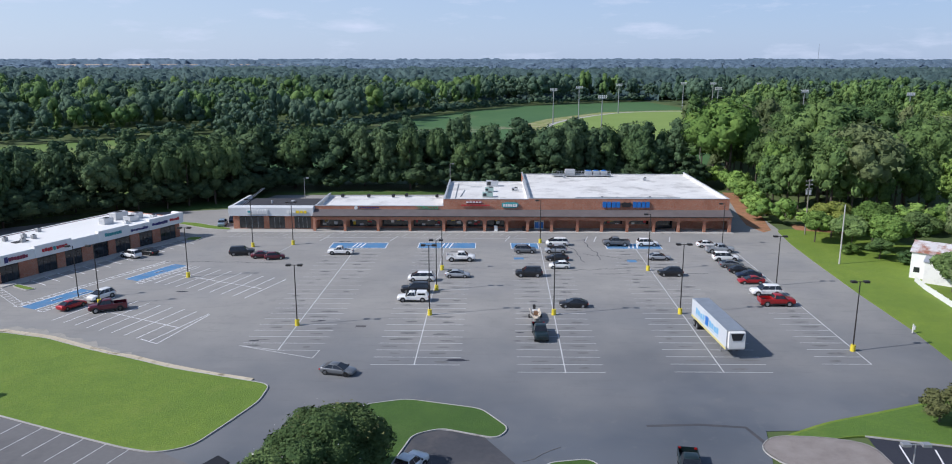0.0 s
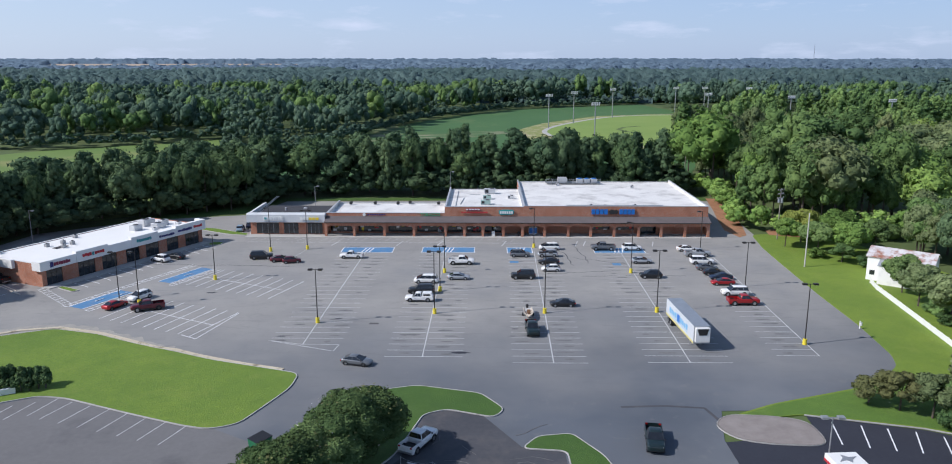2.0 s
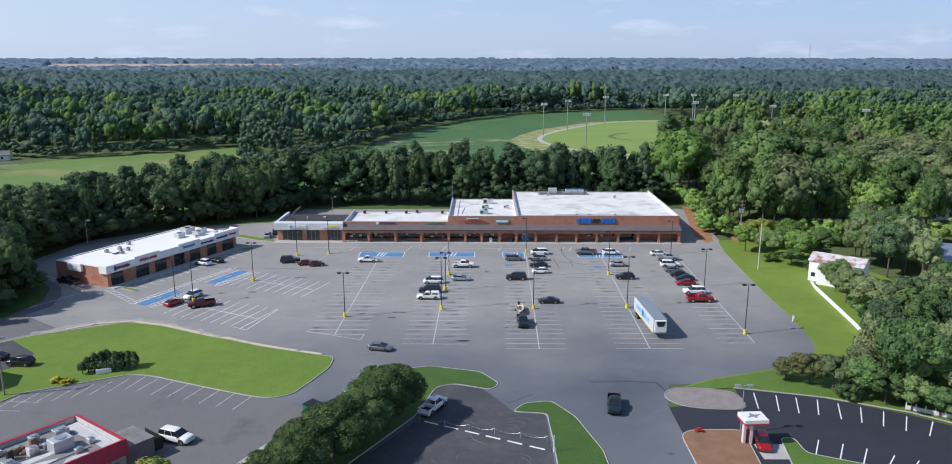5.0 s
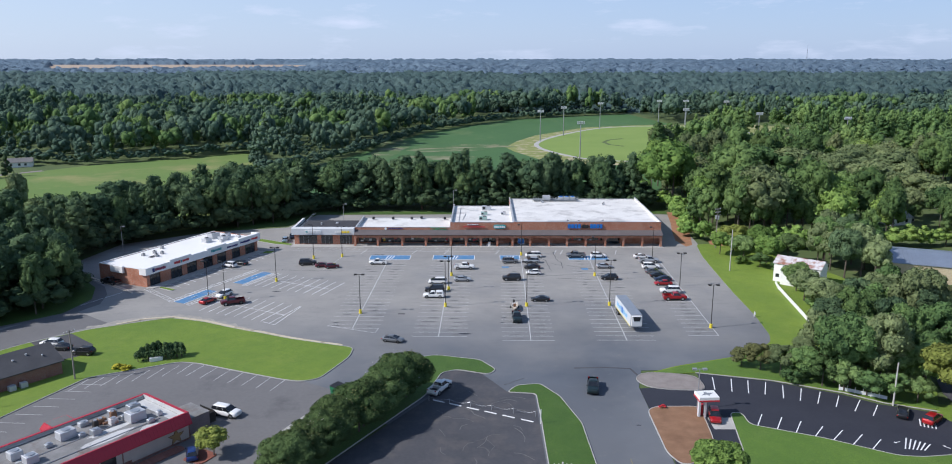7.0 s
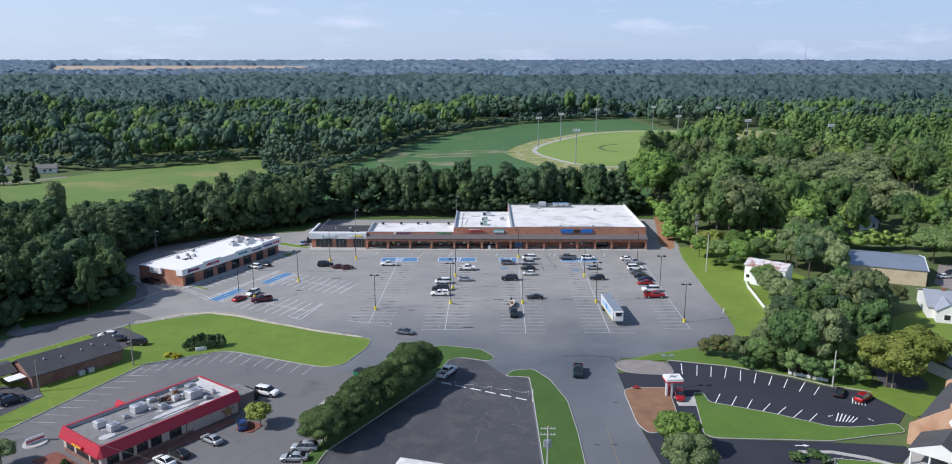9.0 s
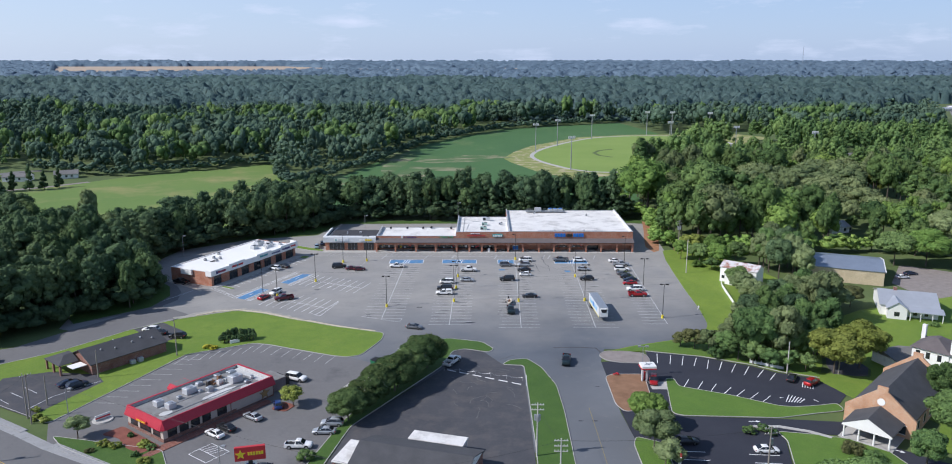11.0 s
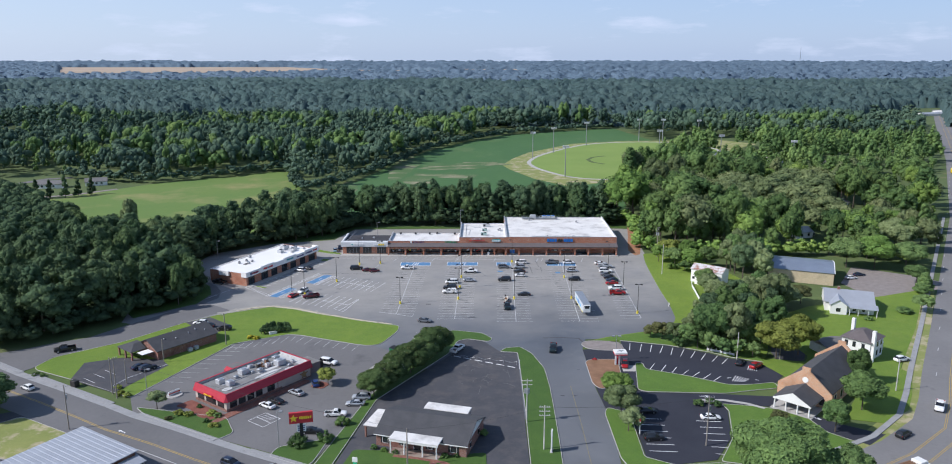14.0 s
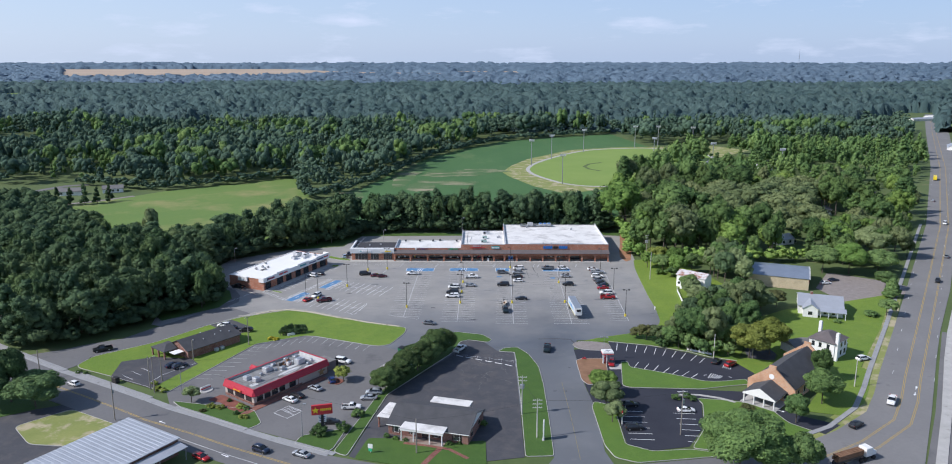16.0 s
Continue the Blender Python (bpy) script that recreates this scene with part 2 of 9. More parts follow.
GRASS = grass_mat("mown_grass")
# the same turf scaled darker or lighter, tuned lawn by lawn
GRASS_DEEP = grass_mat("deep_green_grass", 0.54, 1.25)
GRASS_MID = grass_mat("mid_green_grass", 0.8, 1.15)
GRASS_LIGHT = grass_mat("light_yellow_green_grass", 1.06, 0.95)
GRASS_DRY = surface("dry_grass", (0.17, 0.21, 0.05), (0.28, 0.29, 0.09), 0.1, 1.5, 0.95, bump=0.35, c3=(0.42, 0.36, 0.23), spot=0.14, spot_lo=0.5, spot_hi=0.62)
FLOOR = surface("rough_ground", (0.06, 0.095, 0.025), (0.11, 0.15, 0.045), 0.03, 0.5, 0.95, bump=0.4, c3=(0.16, 0.15, 0.07), spot=0.06)
CROP = surface("green_crop", (0.04, 0.115, 0.03), (0.07, 0.155, 0.042), 0.012, 0.3, 0.9, bump=0.5, c3=(0.105, 0.168, 0.055), spot=0.02, spot_lo=0.55, spot_hi=0.72, stretch=(1.6, 0.6, 1))
HAY = surface("hay_meadow", (0.1, 0.185, 0.036), (0.155, 0.222, 0.046), 0.015, 0.4, 0.95, bump=0.3, c3=(0.26, 0.25, 0.09), spot=0.02, spot_lo=0.5, spot_hi=0.66)
TURF = surface("sports_turf", (0.17, 0.26, 0.045), (0.23, 0.31, 0.07), 0.02, 0.6, 0.9, bump=0.25)
BARE = surface("thin_sandy_crop", (0.055, 0.125, 0.035), (0.09, 0.155, 0.05), 0.05, 0.6, 0.95, c3=(0.36, 0.3, 0.2), spot=0.06, spot_lo=0.48, spot_hi=0.68, stretch=(0.5, 1.2, 1))
STUBBLE = surface("ripe_field", (0.36, 0.27, 0.19), (0.46, 0.36, 0.26), 0.004, 0.1, 0.95, bump=0.0)
LINE_WHITE = surface("worn_white_paint", (0.36, 0.36, 0.352), (0.7, 0.7, 0.69), 0.6, 3.0, 0.8)
LINE_FAINT = surface("faded_white_paint", (0.3, 0.297, 0.285), (0.62, 0.62, 0.6), 0.8, 2.0, 0.85)
LINE_BRIGHT = surface("fresh_white_paint", (0.7, 0.7, 0.7), (0.82, 0.82, 0.81), 0.6, 3.0, 0.7)
LINE_YELLOW = surface("yellow_road_paint", (0.34, 0.24, 0.07), (0.48, 0.34, 0.1), 0.5, 3.0, 0.8)
LINE_BLUE = surface("blue_stall_paint", (0.055, 0.185, 0.36), (0.12, 0.26, 0.43), 0.4, 2.0, 0.8, c3=(0.2, 0.23, 0.28), spot=0.6, spot_lo=0.52, spot_hi=0.7)
LINE_DULL = surface("dull_yellow_paint", (0.17, 0.15, 0.09), (0.3, 0.25, 0.12), 0.7, 3.0, 0.85)
YELLOW = plain("yellow_base_paint", (0.75, 0.6, 0.04), 0.6)
BRICK = brick_mat("red_brick", (0.4, 0.145, 0.08), (0.5, 0.2, 0.115), (0.42, 0.3, 0.23))
BRICK_DARK = brick_mat("dark_red_brick", (0.2, 0.075, 0.055), (0.28, 0.115, 0.08), (0.3, 0.25, 0.21))
BRICK_TAN = brick_mat("orange_brick", (0.5, 0.25, 0.13), (0.6, 0.34, 0.19), (0.5, 0.42, 0.33))
BLOCK_TAN = brick_mat("tan_block", (0.52, 0.42, 0.27), (0.6, 0.5, 0.33), (0.45, 0.38, 0.27), 2.2)
MEMBRANE = surface("white_roof_membrane", (0.64, 0.62, 0.585), (0.84, 0.82, 0.775), 0.13, 2.0, 0.7, c3=(0.33, 0.31, 0.29), spot=0.16, spot_lo=0.5, spot_hi=0.78, bump=0.06)
MEMBRANE_CLEAN = surface("bright_roof_membrane", (0.8, 0.785, 0.745), (0.88, 0.865, 0.82), 0.1, 1.5, 0.65, bump=0.04)
TAR = surface("dark_roof_felt", (0.035, 0.035, 0.04), (0.06, 0.06, 0.066), 0.3, 3.0, 0.95)
ROOF_GREY = surface("grey_gravel_roof", (0.15, 0.148, 0.145), (0.29, 0.285, 0.275), 0.35, 4.0, 0.95, c3=(0.15, 0.11, 0.085), spot=0.3, spot_lo=0.54, spot_hi=0.74)
SHINGLE = surface("charcoal_shingles", (0.055, 0.056, 0.06), (0.085, 0.085, 0.09), 0.4, 5.0, 0.95, bump=0.4)
SHINGLE_BROWN = surface("brown_awning_shingles", (0.1, 0.085, 0.085), (0.15, 0.13, 0.128), 0.4, 5.0, 0.95, bump=0.4)
SHINGLE_GREY = surface("weathered_grey_shingles", (0.14, 0.135, 0.13), (0.2, 0.195, 0.185), 0.4, 5.0, 0.95, bump=0.4)
PANEL_WHITE = surface("white_stucco", (0.78, 0.77, 0.74), (0.86, 0.845, 0.81), 0.2, 2.0, 0.75, c3=(0.64, 0.63, 0.62), spot=0.25)
PANEL_GREY = surface("pale_grey_panel", (0.56, 0.575, 0.58), (0.65, 0.66, 0.66), 0.25, 2.0, 0.7)
WHITE = plain("white_paint", (0.78, 0.77, 0.735), 0.55, vary=0.05)
STEEL = plain("galvanised_steel", (0.42, 0.44, 0.46), 0.45, 0.6)
UNIT = plain("pale_unit_sheet_metal", (0.52, 0.53, 0.54), 0.5, 0.3)
STRAW = surface("pine_straw", (0.26, 0.12, 0.06), (0.42, 0.21, 0.11), 0.3, 4.0, 0.95, bump=0.6, c3=(0.1, 0.12, 0.04), spot=0.4, spot_lo=0.55, spot_hi=0.7)
TRAILER_SIDE = surface("weathered_trailer_panel", (0.5, 0.53, 0.56), (0.64, 0.66, 0.68), 0.3, 2.0, 0.5, c3=(0.42, 0.44, 0.46), spot=0.5)
PALE_BLUE = plain("faded_blue_print", (0.18, 0.42, 0.64), 0.5)
PALE_YELLOW = plain("faded_yellow_print", (0.62, 0.55, 0.2), 0.5)
GREEN_UNIT = plain("faded_green_sheet_metal", (0.3, 0.42, 0.38), 0.6)
METAL_ROOF = plain("white_ribbed_metal", (0.46, 0.475, 0.5), 0.4, 0.35, scale=0.8)
METAL_BLUE = plain("blue_grey_ribbed_metal", (0.28, 0.32, 0.38), 0.42, 0.4, scale=0.8)
RUST_ROOF = surface("rusting_metal_roof", (0.52, 0.5, 0.49), (0.66, 0.64, 0.63), 0.4, 3.0, 0.6, c3=(0.3, 0.13, 0.08), spot=0.5, spot_lo=0.46, spot_hi=0.62)
BRONZE = plain("dark_bronze_pole", (0.045, 0.04, 0.037), 0.5, 0.4)
GREY_POLE = plain("grey_pole", (0.33, 0.34, 0.35), 0.5, 0.4)
WOOD_POLE = surface("weathered_pole_wood", (0.19, 0.165, 0.14), (0.32, 0.29, 0.25), 1.0, 8.0, 0.9, stretch=(6, 6, 0.4))
WOOD_PALE = surface("pale_pole_wood", (0.42, 0.4, 0.37), (0.56, 0.54, 0.5), 1.0, 8.0, 0.9, stretch=(6, 6, 0.4))
BARK = surface("bark", (0.07, 0.055, 0.042), (0.14, 0.115, 0.09), 0.8, 6.0, 0.95, bump=0.6)
GLASS = glass_mat("shop_glass", (0.018, 0.021, 0.024))
CARGLASS = glass_mat("car_glass", (0.012, 0.014, 0.017), 0.05)
TYRE = plain("tyre_rubber", (0.018, 0.018, 0.019), 0.85)
RIM = plain("alloy_rim", (0.45, 0.46, 0.47), 0.35, 0.8)
BLACK = plain("black_plastic", (0.02, 0.02, 0.022), 0.6)
LAMPGLASS = plain("lamp_lens", (0.65, 0.66, 0.68), 0.2)
TAILRED = plain("red_lens", (0.4, 0.02, 0.02), 0.25)
RED_METAL = plain("red_roof_metal", (0.44, 0.022, 0.042), 0.45, 0.1)
SIGN_RED = plain("red_sign", (0.52, 0.03, 0.04), 0.5)
SIGN_BLUE = plain("blue_sign", (0.02, 0.16, 0.5), 0.4)
SIGN_NAVY = plain("navy_sign", (0.03, 0.03, 0.16), 0.4)
SIGN_GREEN = plain("green_sign", (0.04, 0.42, 0.22), 0.4)
SIGN_YELLOW = plain("yellow_sign", (0.8, 0.6, 0.03), 0.4)
SIGN_MAROON = plain("maroon_sign", (0.25, 0.03, 0.07), 0.4)
SIGN_TEAL = plain("teal_sign", (0.05, 0.32, 0.33), 0.4)
STAR = plain("gold_star", (0.36, 0.22, 0.09), 0.6)
STAR_EDGE = plain("star_outline", (0.16, 0.09, 0.045), 0.6)
RUST = surface("rusty_iron", (0.16, 0.08, 0.045), (0.3, 0.17, 0.1), 1.0, 6.0, 0.9)
PATCH = surface("white_roof_coating", (0.42, 0.42, 0.41), (0.6, 0.6, 0.58), 0.6, 4.0, 0.9, c3=(0.25, 0.24, 0.22), spot=0.8)
YARD_WALL = surface("mauve_block_wall", (0.2, 0.155, 0.15), (0.28, 0.22, 0.21), 0.5, 4.0, 0.9)
TAN_WALL = plain("tan_stucco", (0.5, 0.42, 0.36), 0.8)
BEIGE = plain("beige_trim", (0.62, 0.54, 0.44), 0.7)
DUMPSTER = plain("green_dumpster", (0.02, 0.16, 0.07), 0.5)
LEAF_PINE = leaf_mat("pine_foliage", (0.04, 0.075, 0.042), (0.115, 0.17, 0.078), (0.135, 0.17, 0.068))
LEAF_OAK = leaf_mat("oak_foliage", (0.056, 0.108, 0.042), (0.178, 0.272, 0.085), (0.205, 0.256, 0.078))
LEAF_LIGHT = leaf_mat("bright_foliage", (0.1, 0.18, 0.045), (0.24, 0.35, 0.085), (0.28, 0.33, 0.08))
LEAF_HARDWOOD = leaf_mat("hardwood_foliage", (0.085, 0.152, 0.056), (0.255, 0.36, 0.122), (0.285, 0.34, 0.112))
LEAF_YELLOW = leaf_mat("yellow_green_foliage", (0.19, 0.23, 0.05), (0.33, 0.37, 0.09), (0.3, 0.32, 0.075))
LEAF_GREY = leaf_mat("grey_green_foliage", (0.11, 0.155, 0.068), (0.265, 0.315, 0.14), (0.29, 0.305, 0.125))
LEAF_BRONZE = leaf_mat("bronze_foliage", (0.075, 0.085, 0.036), (0.15, 0.155, 0.062), (0.16, 0.11, 0.058))
LEAF_MYRTLE = leaf_mat("myrtle_foliage", (0.044, 0.080, 0.030), (0.136, 0.191, 0.068), (0.158, 0.172, 0.068))
LEAF_DEEP = leaf_mat("deep_woods_foliage", (0.046, 0.09, 0.042), (0.14, 0.208, 0.08), (0.165, 0.2, 0.072))
LEAF_GOLD = leaf_mat("golden_foliage", (0.42, 0.38, 0.04), (0.6, 0.53, 0.07), (0.52, 0.46, 0.05))
# blue raised in the leaf colour for haze over the fields
LEAF_MIXED_HAZE = leaf_mat("haze_tinted_mixed_foliage", (0.055, 0.099, 0.074), (0.147, 0.221, 0.140), (0.158, 0.212, 0.127))
# distance haze is mixed into these two leaf colours as a blue tint
LEAF_FAR_HAZE = leaf_mat("haze_tinted_far_foliage", (0.048, 0.087, 0.086), (0.112, 0.167, 0.155), (0.116, 0.162, 0.138), 0.05)
LEAF_HORIZON_HAZE = leaf_mat("haze_tinted_horizon_foliage", (0.090, 0.136, 0.179), (0.141, 0.194, 0.245), (0.146, 0.191, 0.232), 0.0)
BLOSSOM = plain("pale_blossom", (0.7, 0.66, 0.62), 0.8)

# ---- mesh tools ----
class Shape:
    """Gathers corners and faces for one mesh."""

    def __init__(self):
        self.v, self.f = [], []

    def add(self, verts, faces):
        k = len(self.v)
        self.v += [tuple(p) for p in verts]
        self.f += [tuple(i + k for i in f) for f in faces]
        return self

    def loft(self, rings, caps=True):
        n, faces = len(rings[0]), []
        for a in range(len(rings) - 1):
            for i in range(n):
                j = (i + 1) % n
                faces.append((a * n + i, a * n + j, a * n + n + j, a * n + n + i))
        if caps:
            faces.append(tuple(range(n))[::-1])
            faces.append(tuple(range((len(rings) - 1) * n, len(rings) * n)))
        return self.add([p for r in rings for p in r], faces)

    def prism(self, poly, z0, z1):
        return self.loft([[(x, y, z0) for x, y in poly], [(x, y, z1) for x, y in poly]])

    def box(self, x0, x1, y0, y1, z0, z1, edge=0.0):
        if not edge:
            return self.prism([(x0, y0), (x1, y0), (x1, y1), (x0, y1)], z0, z1)
        e = edge

        def ring(d, z):
            return [(x0 + d, y0 + d, z), (x1 - d, y0 + d, z), (x1 - d, y1 - d, z), (x0 + d, y1 - d, z)]
        return self.loft([ring(e, z0), ring(0, z0 + e), ring(0, z1 - e), ring(e, z1)])

    def rod(self, a, b, r0, r1=None, n=8):
        a, b = Vector(a), Vector(b)
        r1 = r0 if r1 is None else r1
        w = (b - a).normalized()
        u = w.orthogonal().normalized()
        s = w.cross(u)
        return self.loft([[c + (u * math.cos(2 * math.pi * i / n) + s * math.sin(2 * math.pi * i / n)) * r for i in range(n)] for c, r in ((a, r0), (b, r1))])

    def yprism(self, poly, y0, y1):
        """A shape drawn in x and z, carried along y."""
        return self.loft([[(x, y0, z) for x, z in poly], [(x, y1, z) for x, z in poly]])

    def slab(self, quad, thick):
        """A four-cornered plate with its thickness behind it."""
        q = [Vector(p) for p in quad]
        n = (q[1] - q[0]).cross(q[3] - q[0]).normalized() * thick
        return self.loft([[p - n for p in q], q])

    def mesh(self, name, smooth=False, bevel=0.0):
        me = bpy.data.meshes.new(name)
        me.from_pydata(self.v, [], self.f)
        bm = bmesh.new()
        bm.from_mesh(me)
        bmesh.ops.recalc_face_normals(bm, faces=bm.faces)
        if bevel:
            bmesh.ops.bevel(bm, geom=bm.edges[:], offset=bevel, segments=1, affect="EDGES", clamp_overlap=True)
        if smooth:
            for f in bm.faces:
                f.smooth = True
        bm.to_mesh(me)
        bm.free()
        return me


def part(name, shape, material, parent=None, label="", smooth=False, at=None):
    """One mesh object, under a thing or a part."""
    me = shape if isinstance(shape, bpy.types.Mesh) else shape.mesh(name, smooth)
    if material and not me.materials:
        me.materials.append(material)
    ob = new(name, me)
    ob.parent = parent
    if at is not None:
        ob.matrix_basis = at
    if label:
        ob["label"] = label
    return ob


def thing(name, label, category, m=None, group="", kind=""):
    ob = new(name)
    if m is not None:
        ob.matrix_basis = m
    return tagged(ob, label, category, group, kind)


def structure(name, shape, material, label, category=""):
    return tagged(part(name, shape, material), label, category, kind="structure")


def turned(x, y, deg, z=0.0):
    return pose(x, y, z, 0, 0, deg)


def ribbon(shape, pts, width, z0, z1, closed=False):
    """A kerb or line of a given width along a run of points."""
    P = [Vector((x, y)) for x, y in pts]
    n = len(P)
    L, R = [], []
    for i in range(n):
        a = P[i - 1] if (i > 0 or closed) else P[i]
        b = P[(i + 1) % n] if (i < n - 1 or closed) else P[i]
        d = (b - a).normalized()
        s = Vector((-d.y, d.x)) * width / 2
        L.append(P[i] + s)
        R.append(P[i] - s)
    rings = [[(l.x, l.y, z0), (l.x, l.y, z1), (r.x, r.y, z1), (r.x, r.y, z0)] for l, r in zip(L, R)]
    if closed:
        rings.append(rings[0])
    return shape.loft(rings, not closed)


def rounded(pts, r=2.0, n=4):
    """A ring of points with its corners eased."""
    out, P = [], [Vector((x, y)) for x, y in pts]
    for i, p in enumerate(P):
        a, b = P[i - 1], P[(i + 1) % len(P)]
        da, db = (a - p), (b - p)
        ra, rb = min(r, da.length * 0.45), min(r, db.length * 0.45)
        s, e = p + da.normalized() * ra, p + db.normalized() * rb
        for k in range(n + 1):
            t = k / n
            q = s * (1 - t) ** 2 + p * 2 * t * (1 - t) + e * t * t
            out.append((q.x, q.y))
    return out


def inside(poly, x, y):
    """Whether points (arrays) lie in a ring."""
    x, y = np.asarray(x, float), np.asarray(y, float)
    res = np.zeros(x.shape, bool)
    for (x0, y0), (x1, y1) in zip(poly, list(poly[1:]) + [poly[0]]):
        if y0 != y1:
            res ^= ((y0 > y) != (y1 > y)) & (x < (x1 - x0) * (y - y0) / (y1 - y0) + x0)
    return res


def lettered(name, words, size, material, parent, m, label=""):
    cu = bpy.data.curves.new(name, "FONT")
    cu.body, cu.size, cu.extrude, cu.align_x, cu.align_y = words, size, 0.05, "CENTER", "CENTER"
    tmp = bpy.data.objects.new(name, cu)
    scene.collection.objects.link(tmp)
    me = bpy.data.meshes.new_from_object(tmp.evaluated_get(bpy.context.evaluated_depsgraph_get()))
    bpy.data.objects.remove(tmp)
    return part(name, me, material, parent, label, at=m)


def big_mesh(name, verts, faces_list, material, tone=None):
    """A large mesh from arrays: faces_list holds arrays of triangles or quads."""
    me = bpy.data.meshes.new(name)
    me.vertices.add(len(verts))
    me.vertices.foreach_set("co", np.ascontiguousarray(verts, np.float32).ravel())
    loops = np.concatenate([f.ravel() for f in faces_list]).astype(np.int32)
    totals = np.concatenate([np.full(len(f), f.shape[1], np.int32) for f in faces_list])
    starts = np.concatenate([[0], np.cumsum(totals)[:-1]]).astype(np.int32)
    me.loops.add(len(loops))
    me.loops.foreach_set("vertex_index", loops)
    me.polygons.add(len(totals))
    me.polygons.foreach_set("loop_start", starts)
    me.update(calc_edges=True)
    me.materials.append(material)
    if tone is not None:
        me.attributes.new("tone", "FLOAT", "POINT").data.foreach_set("value", np.ascontiguousarray(np.broadcast_to(tone, len(verts)), np.float32))
    return me

# ---- ground ----
structure("ground", Shape().box(-5200, 5200, -700, 5000, -3, -0.08), FLOOR, "rough green ground under woods and fields", "ground")


def flat(name, pts, z, material, label, category, depth=0.06):
    return structure(name, Shape().prism(pts, z - depth, z), material, label, category)


LOT = [(-118, 100), (-124, 128), (-123, 155), (-118, 188), (-96, 206), (-70, 214), (-64, 236), (60, 240), (72, 238), (72, 214), (70, 186), (69, 170), (68, 146),
       (68, 119), (68, 104), (58, 92), (42, 86.5), (31, 86), (29, 78), (29, 50), (30, 36), (29, 12), (31, 2), (12, 0), (16.5, 9), (2, 60), (-10, 60), (-30, 70), (-70, 80), (-98, 92)]
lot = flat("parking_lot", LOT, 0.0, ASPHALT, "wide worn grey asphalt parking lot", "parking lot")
flat("woods_verge", [(-116, 104), (-100.5, 119), (-99, 130), (-103, 140), (-114, 152), (-126, 158), (-130, 120)], 0.03, GRASS_DEEP, "dark green grass verge at the foot of the woods", "lawn")
flat("roadside_yard", [(103, 6), (121, 34), (144, 72), (158, 95), (172, 90), (150, 40), (130, 4)], 0.02, ASPHALT_LOT, "pale paved yard across the main road", "yard")
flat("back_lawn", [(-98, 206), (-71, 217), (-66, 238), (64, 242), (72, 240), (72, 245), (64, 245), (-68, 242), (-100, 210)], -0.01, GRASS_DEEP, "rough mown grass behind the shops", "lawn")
flat("left_road", [(-125.7, 62.6), (-124.5, 69.9), (-116.7, 76.6), (-109.8, 82.5), (-103.6, 91.1), (-98, 99.5), (-92, 107), (-86, 112), (-100, 122), (-109, 106), (-116, 96), (-122, 86),
                   (-130, 81.5), (-137, 76), (-147, 70.5), (-140, 60), (-130, 56)], 0.012, ROAD, "worn asphalt drive beside the woods", "drive")

STREET_UP = [(-260, 140), (-200, 104), (-145, 69), (-126.2, 57.6), (-106.9, 46.7), (-93.7, 38.8), (-85.5, 33.6), (-70.9, 26.4), (-59.2, 19.9), (-50, 15.3), (-38, 9.6), (-20, 4), (0, 2), (20, 2.5), (36, 6), (56, 9.5), (76, 13.6)]
STREET_LOW = [(70, -6), (50, -8), (30, -11), (0, -13), (-20, -11), (-46, -3), (-60, 5), (-78, 14), (-94, 23.5), (-101, 27.5), (-113, 34.5), (-133, 45.5), (-153, 57), (-208, 92), (-268, 128)]
flat("street", STREET_UP + STREET_LOW, 0.02, ROAD, "two-lane asphalt street with worn markings", "street")
ROAD_L = [(40, -30), (76, 14.7), (89.6, 23.1), (102.4, 33.8), (110.4, 45.7), (119.6, 61), (141.8, 96.2), (171, 142.7), (249, 267.7), (380, 495.5), (542, 793), (700, 1080)]
ROAD_R = [(730, 1080), (570, 793), (402, 495), (266, 267), (189, 143), (158, 96), (143, 72), (120, 34), (103, 6.7), (80, -30)]
flat("main_road", ROAD_L + ROAD_R, 0.03, ROAD_PALE, "four-lane asphalt main road with a turn lane", "road")

flat("restaurant_lot", [(-90, 43.8), (-75.5, 80.8), (-61, 89), (-57, 89), (-45, 84.6), (-35, 80.8), (-27, 76), (-23, 62), (-29, 44), (-37, 12), (-59, 22), (-70.9, 28), (-86, 36)], 0.012, ASPHALT_LOT, "grey asphalt restaurant parking lot", "parking lot")
flat("bank_lot", [(-27, 44), (-9.8, 73), (-7.6, 86), (-0.6, 84.8), (4.4, 76), (9.4, 75), (9.6, 50), (9.5, 9), (0.4, 7), (-28, 7), (-32.5, 9)], 0.024, ASPHALT_OLD, "dark patched asphalt lot beside a small office", "parking lot")
flat("fresh_lot", [(29, 77.5), (41, 79.5), (41.5, 84.6), (54.8, 80.8), (65.3, 75.2), (70, 71.3), (78, 68), (81, 59), (77.6, 54.7), (72, 53.2), (67, 52.5), (64, 53), (54.9, 58.6), (44.4, 63.2), (44.5, 67.2), (42.6, 67.2), (39.9, 49.6), (42, 48.2), (62, 47.2),
                   (72, 45), (72, 40), (59, 42), (59.5, 38), (56, 24), (50, 14.4), (40.7, 12.4), (35, 15.5), (35.5, 37), (29.8, 39), (29.2, 50), (29.2, 60)], 0.03, ASPHALT_NEW, "fresh black asphalt parking lot", "parking lot")
flat("church_drive", [(59.5, 43), (72, 40), (79, 27), (86, 21), (92, 26), (84, 31), (77, 38), (74, 46), (59.5, 47.4)], 0.034, ASPHALT_NEW, "black asphalt drive past the church porch", "drive")
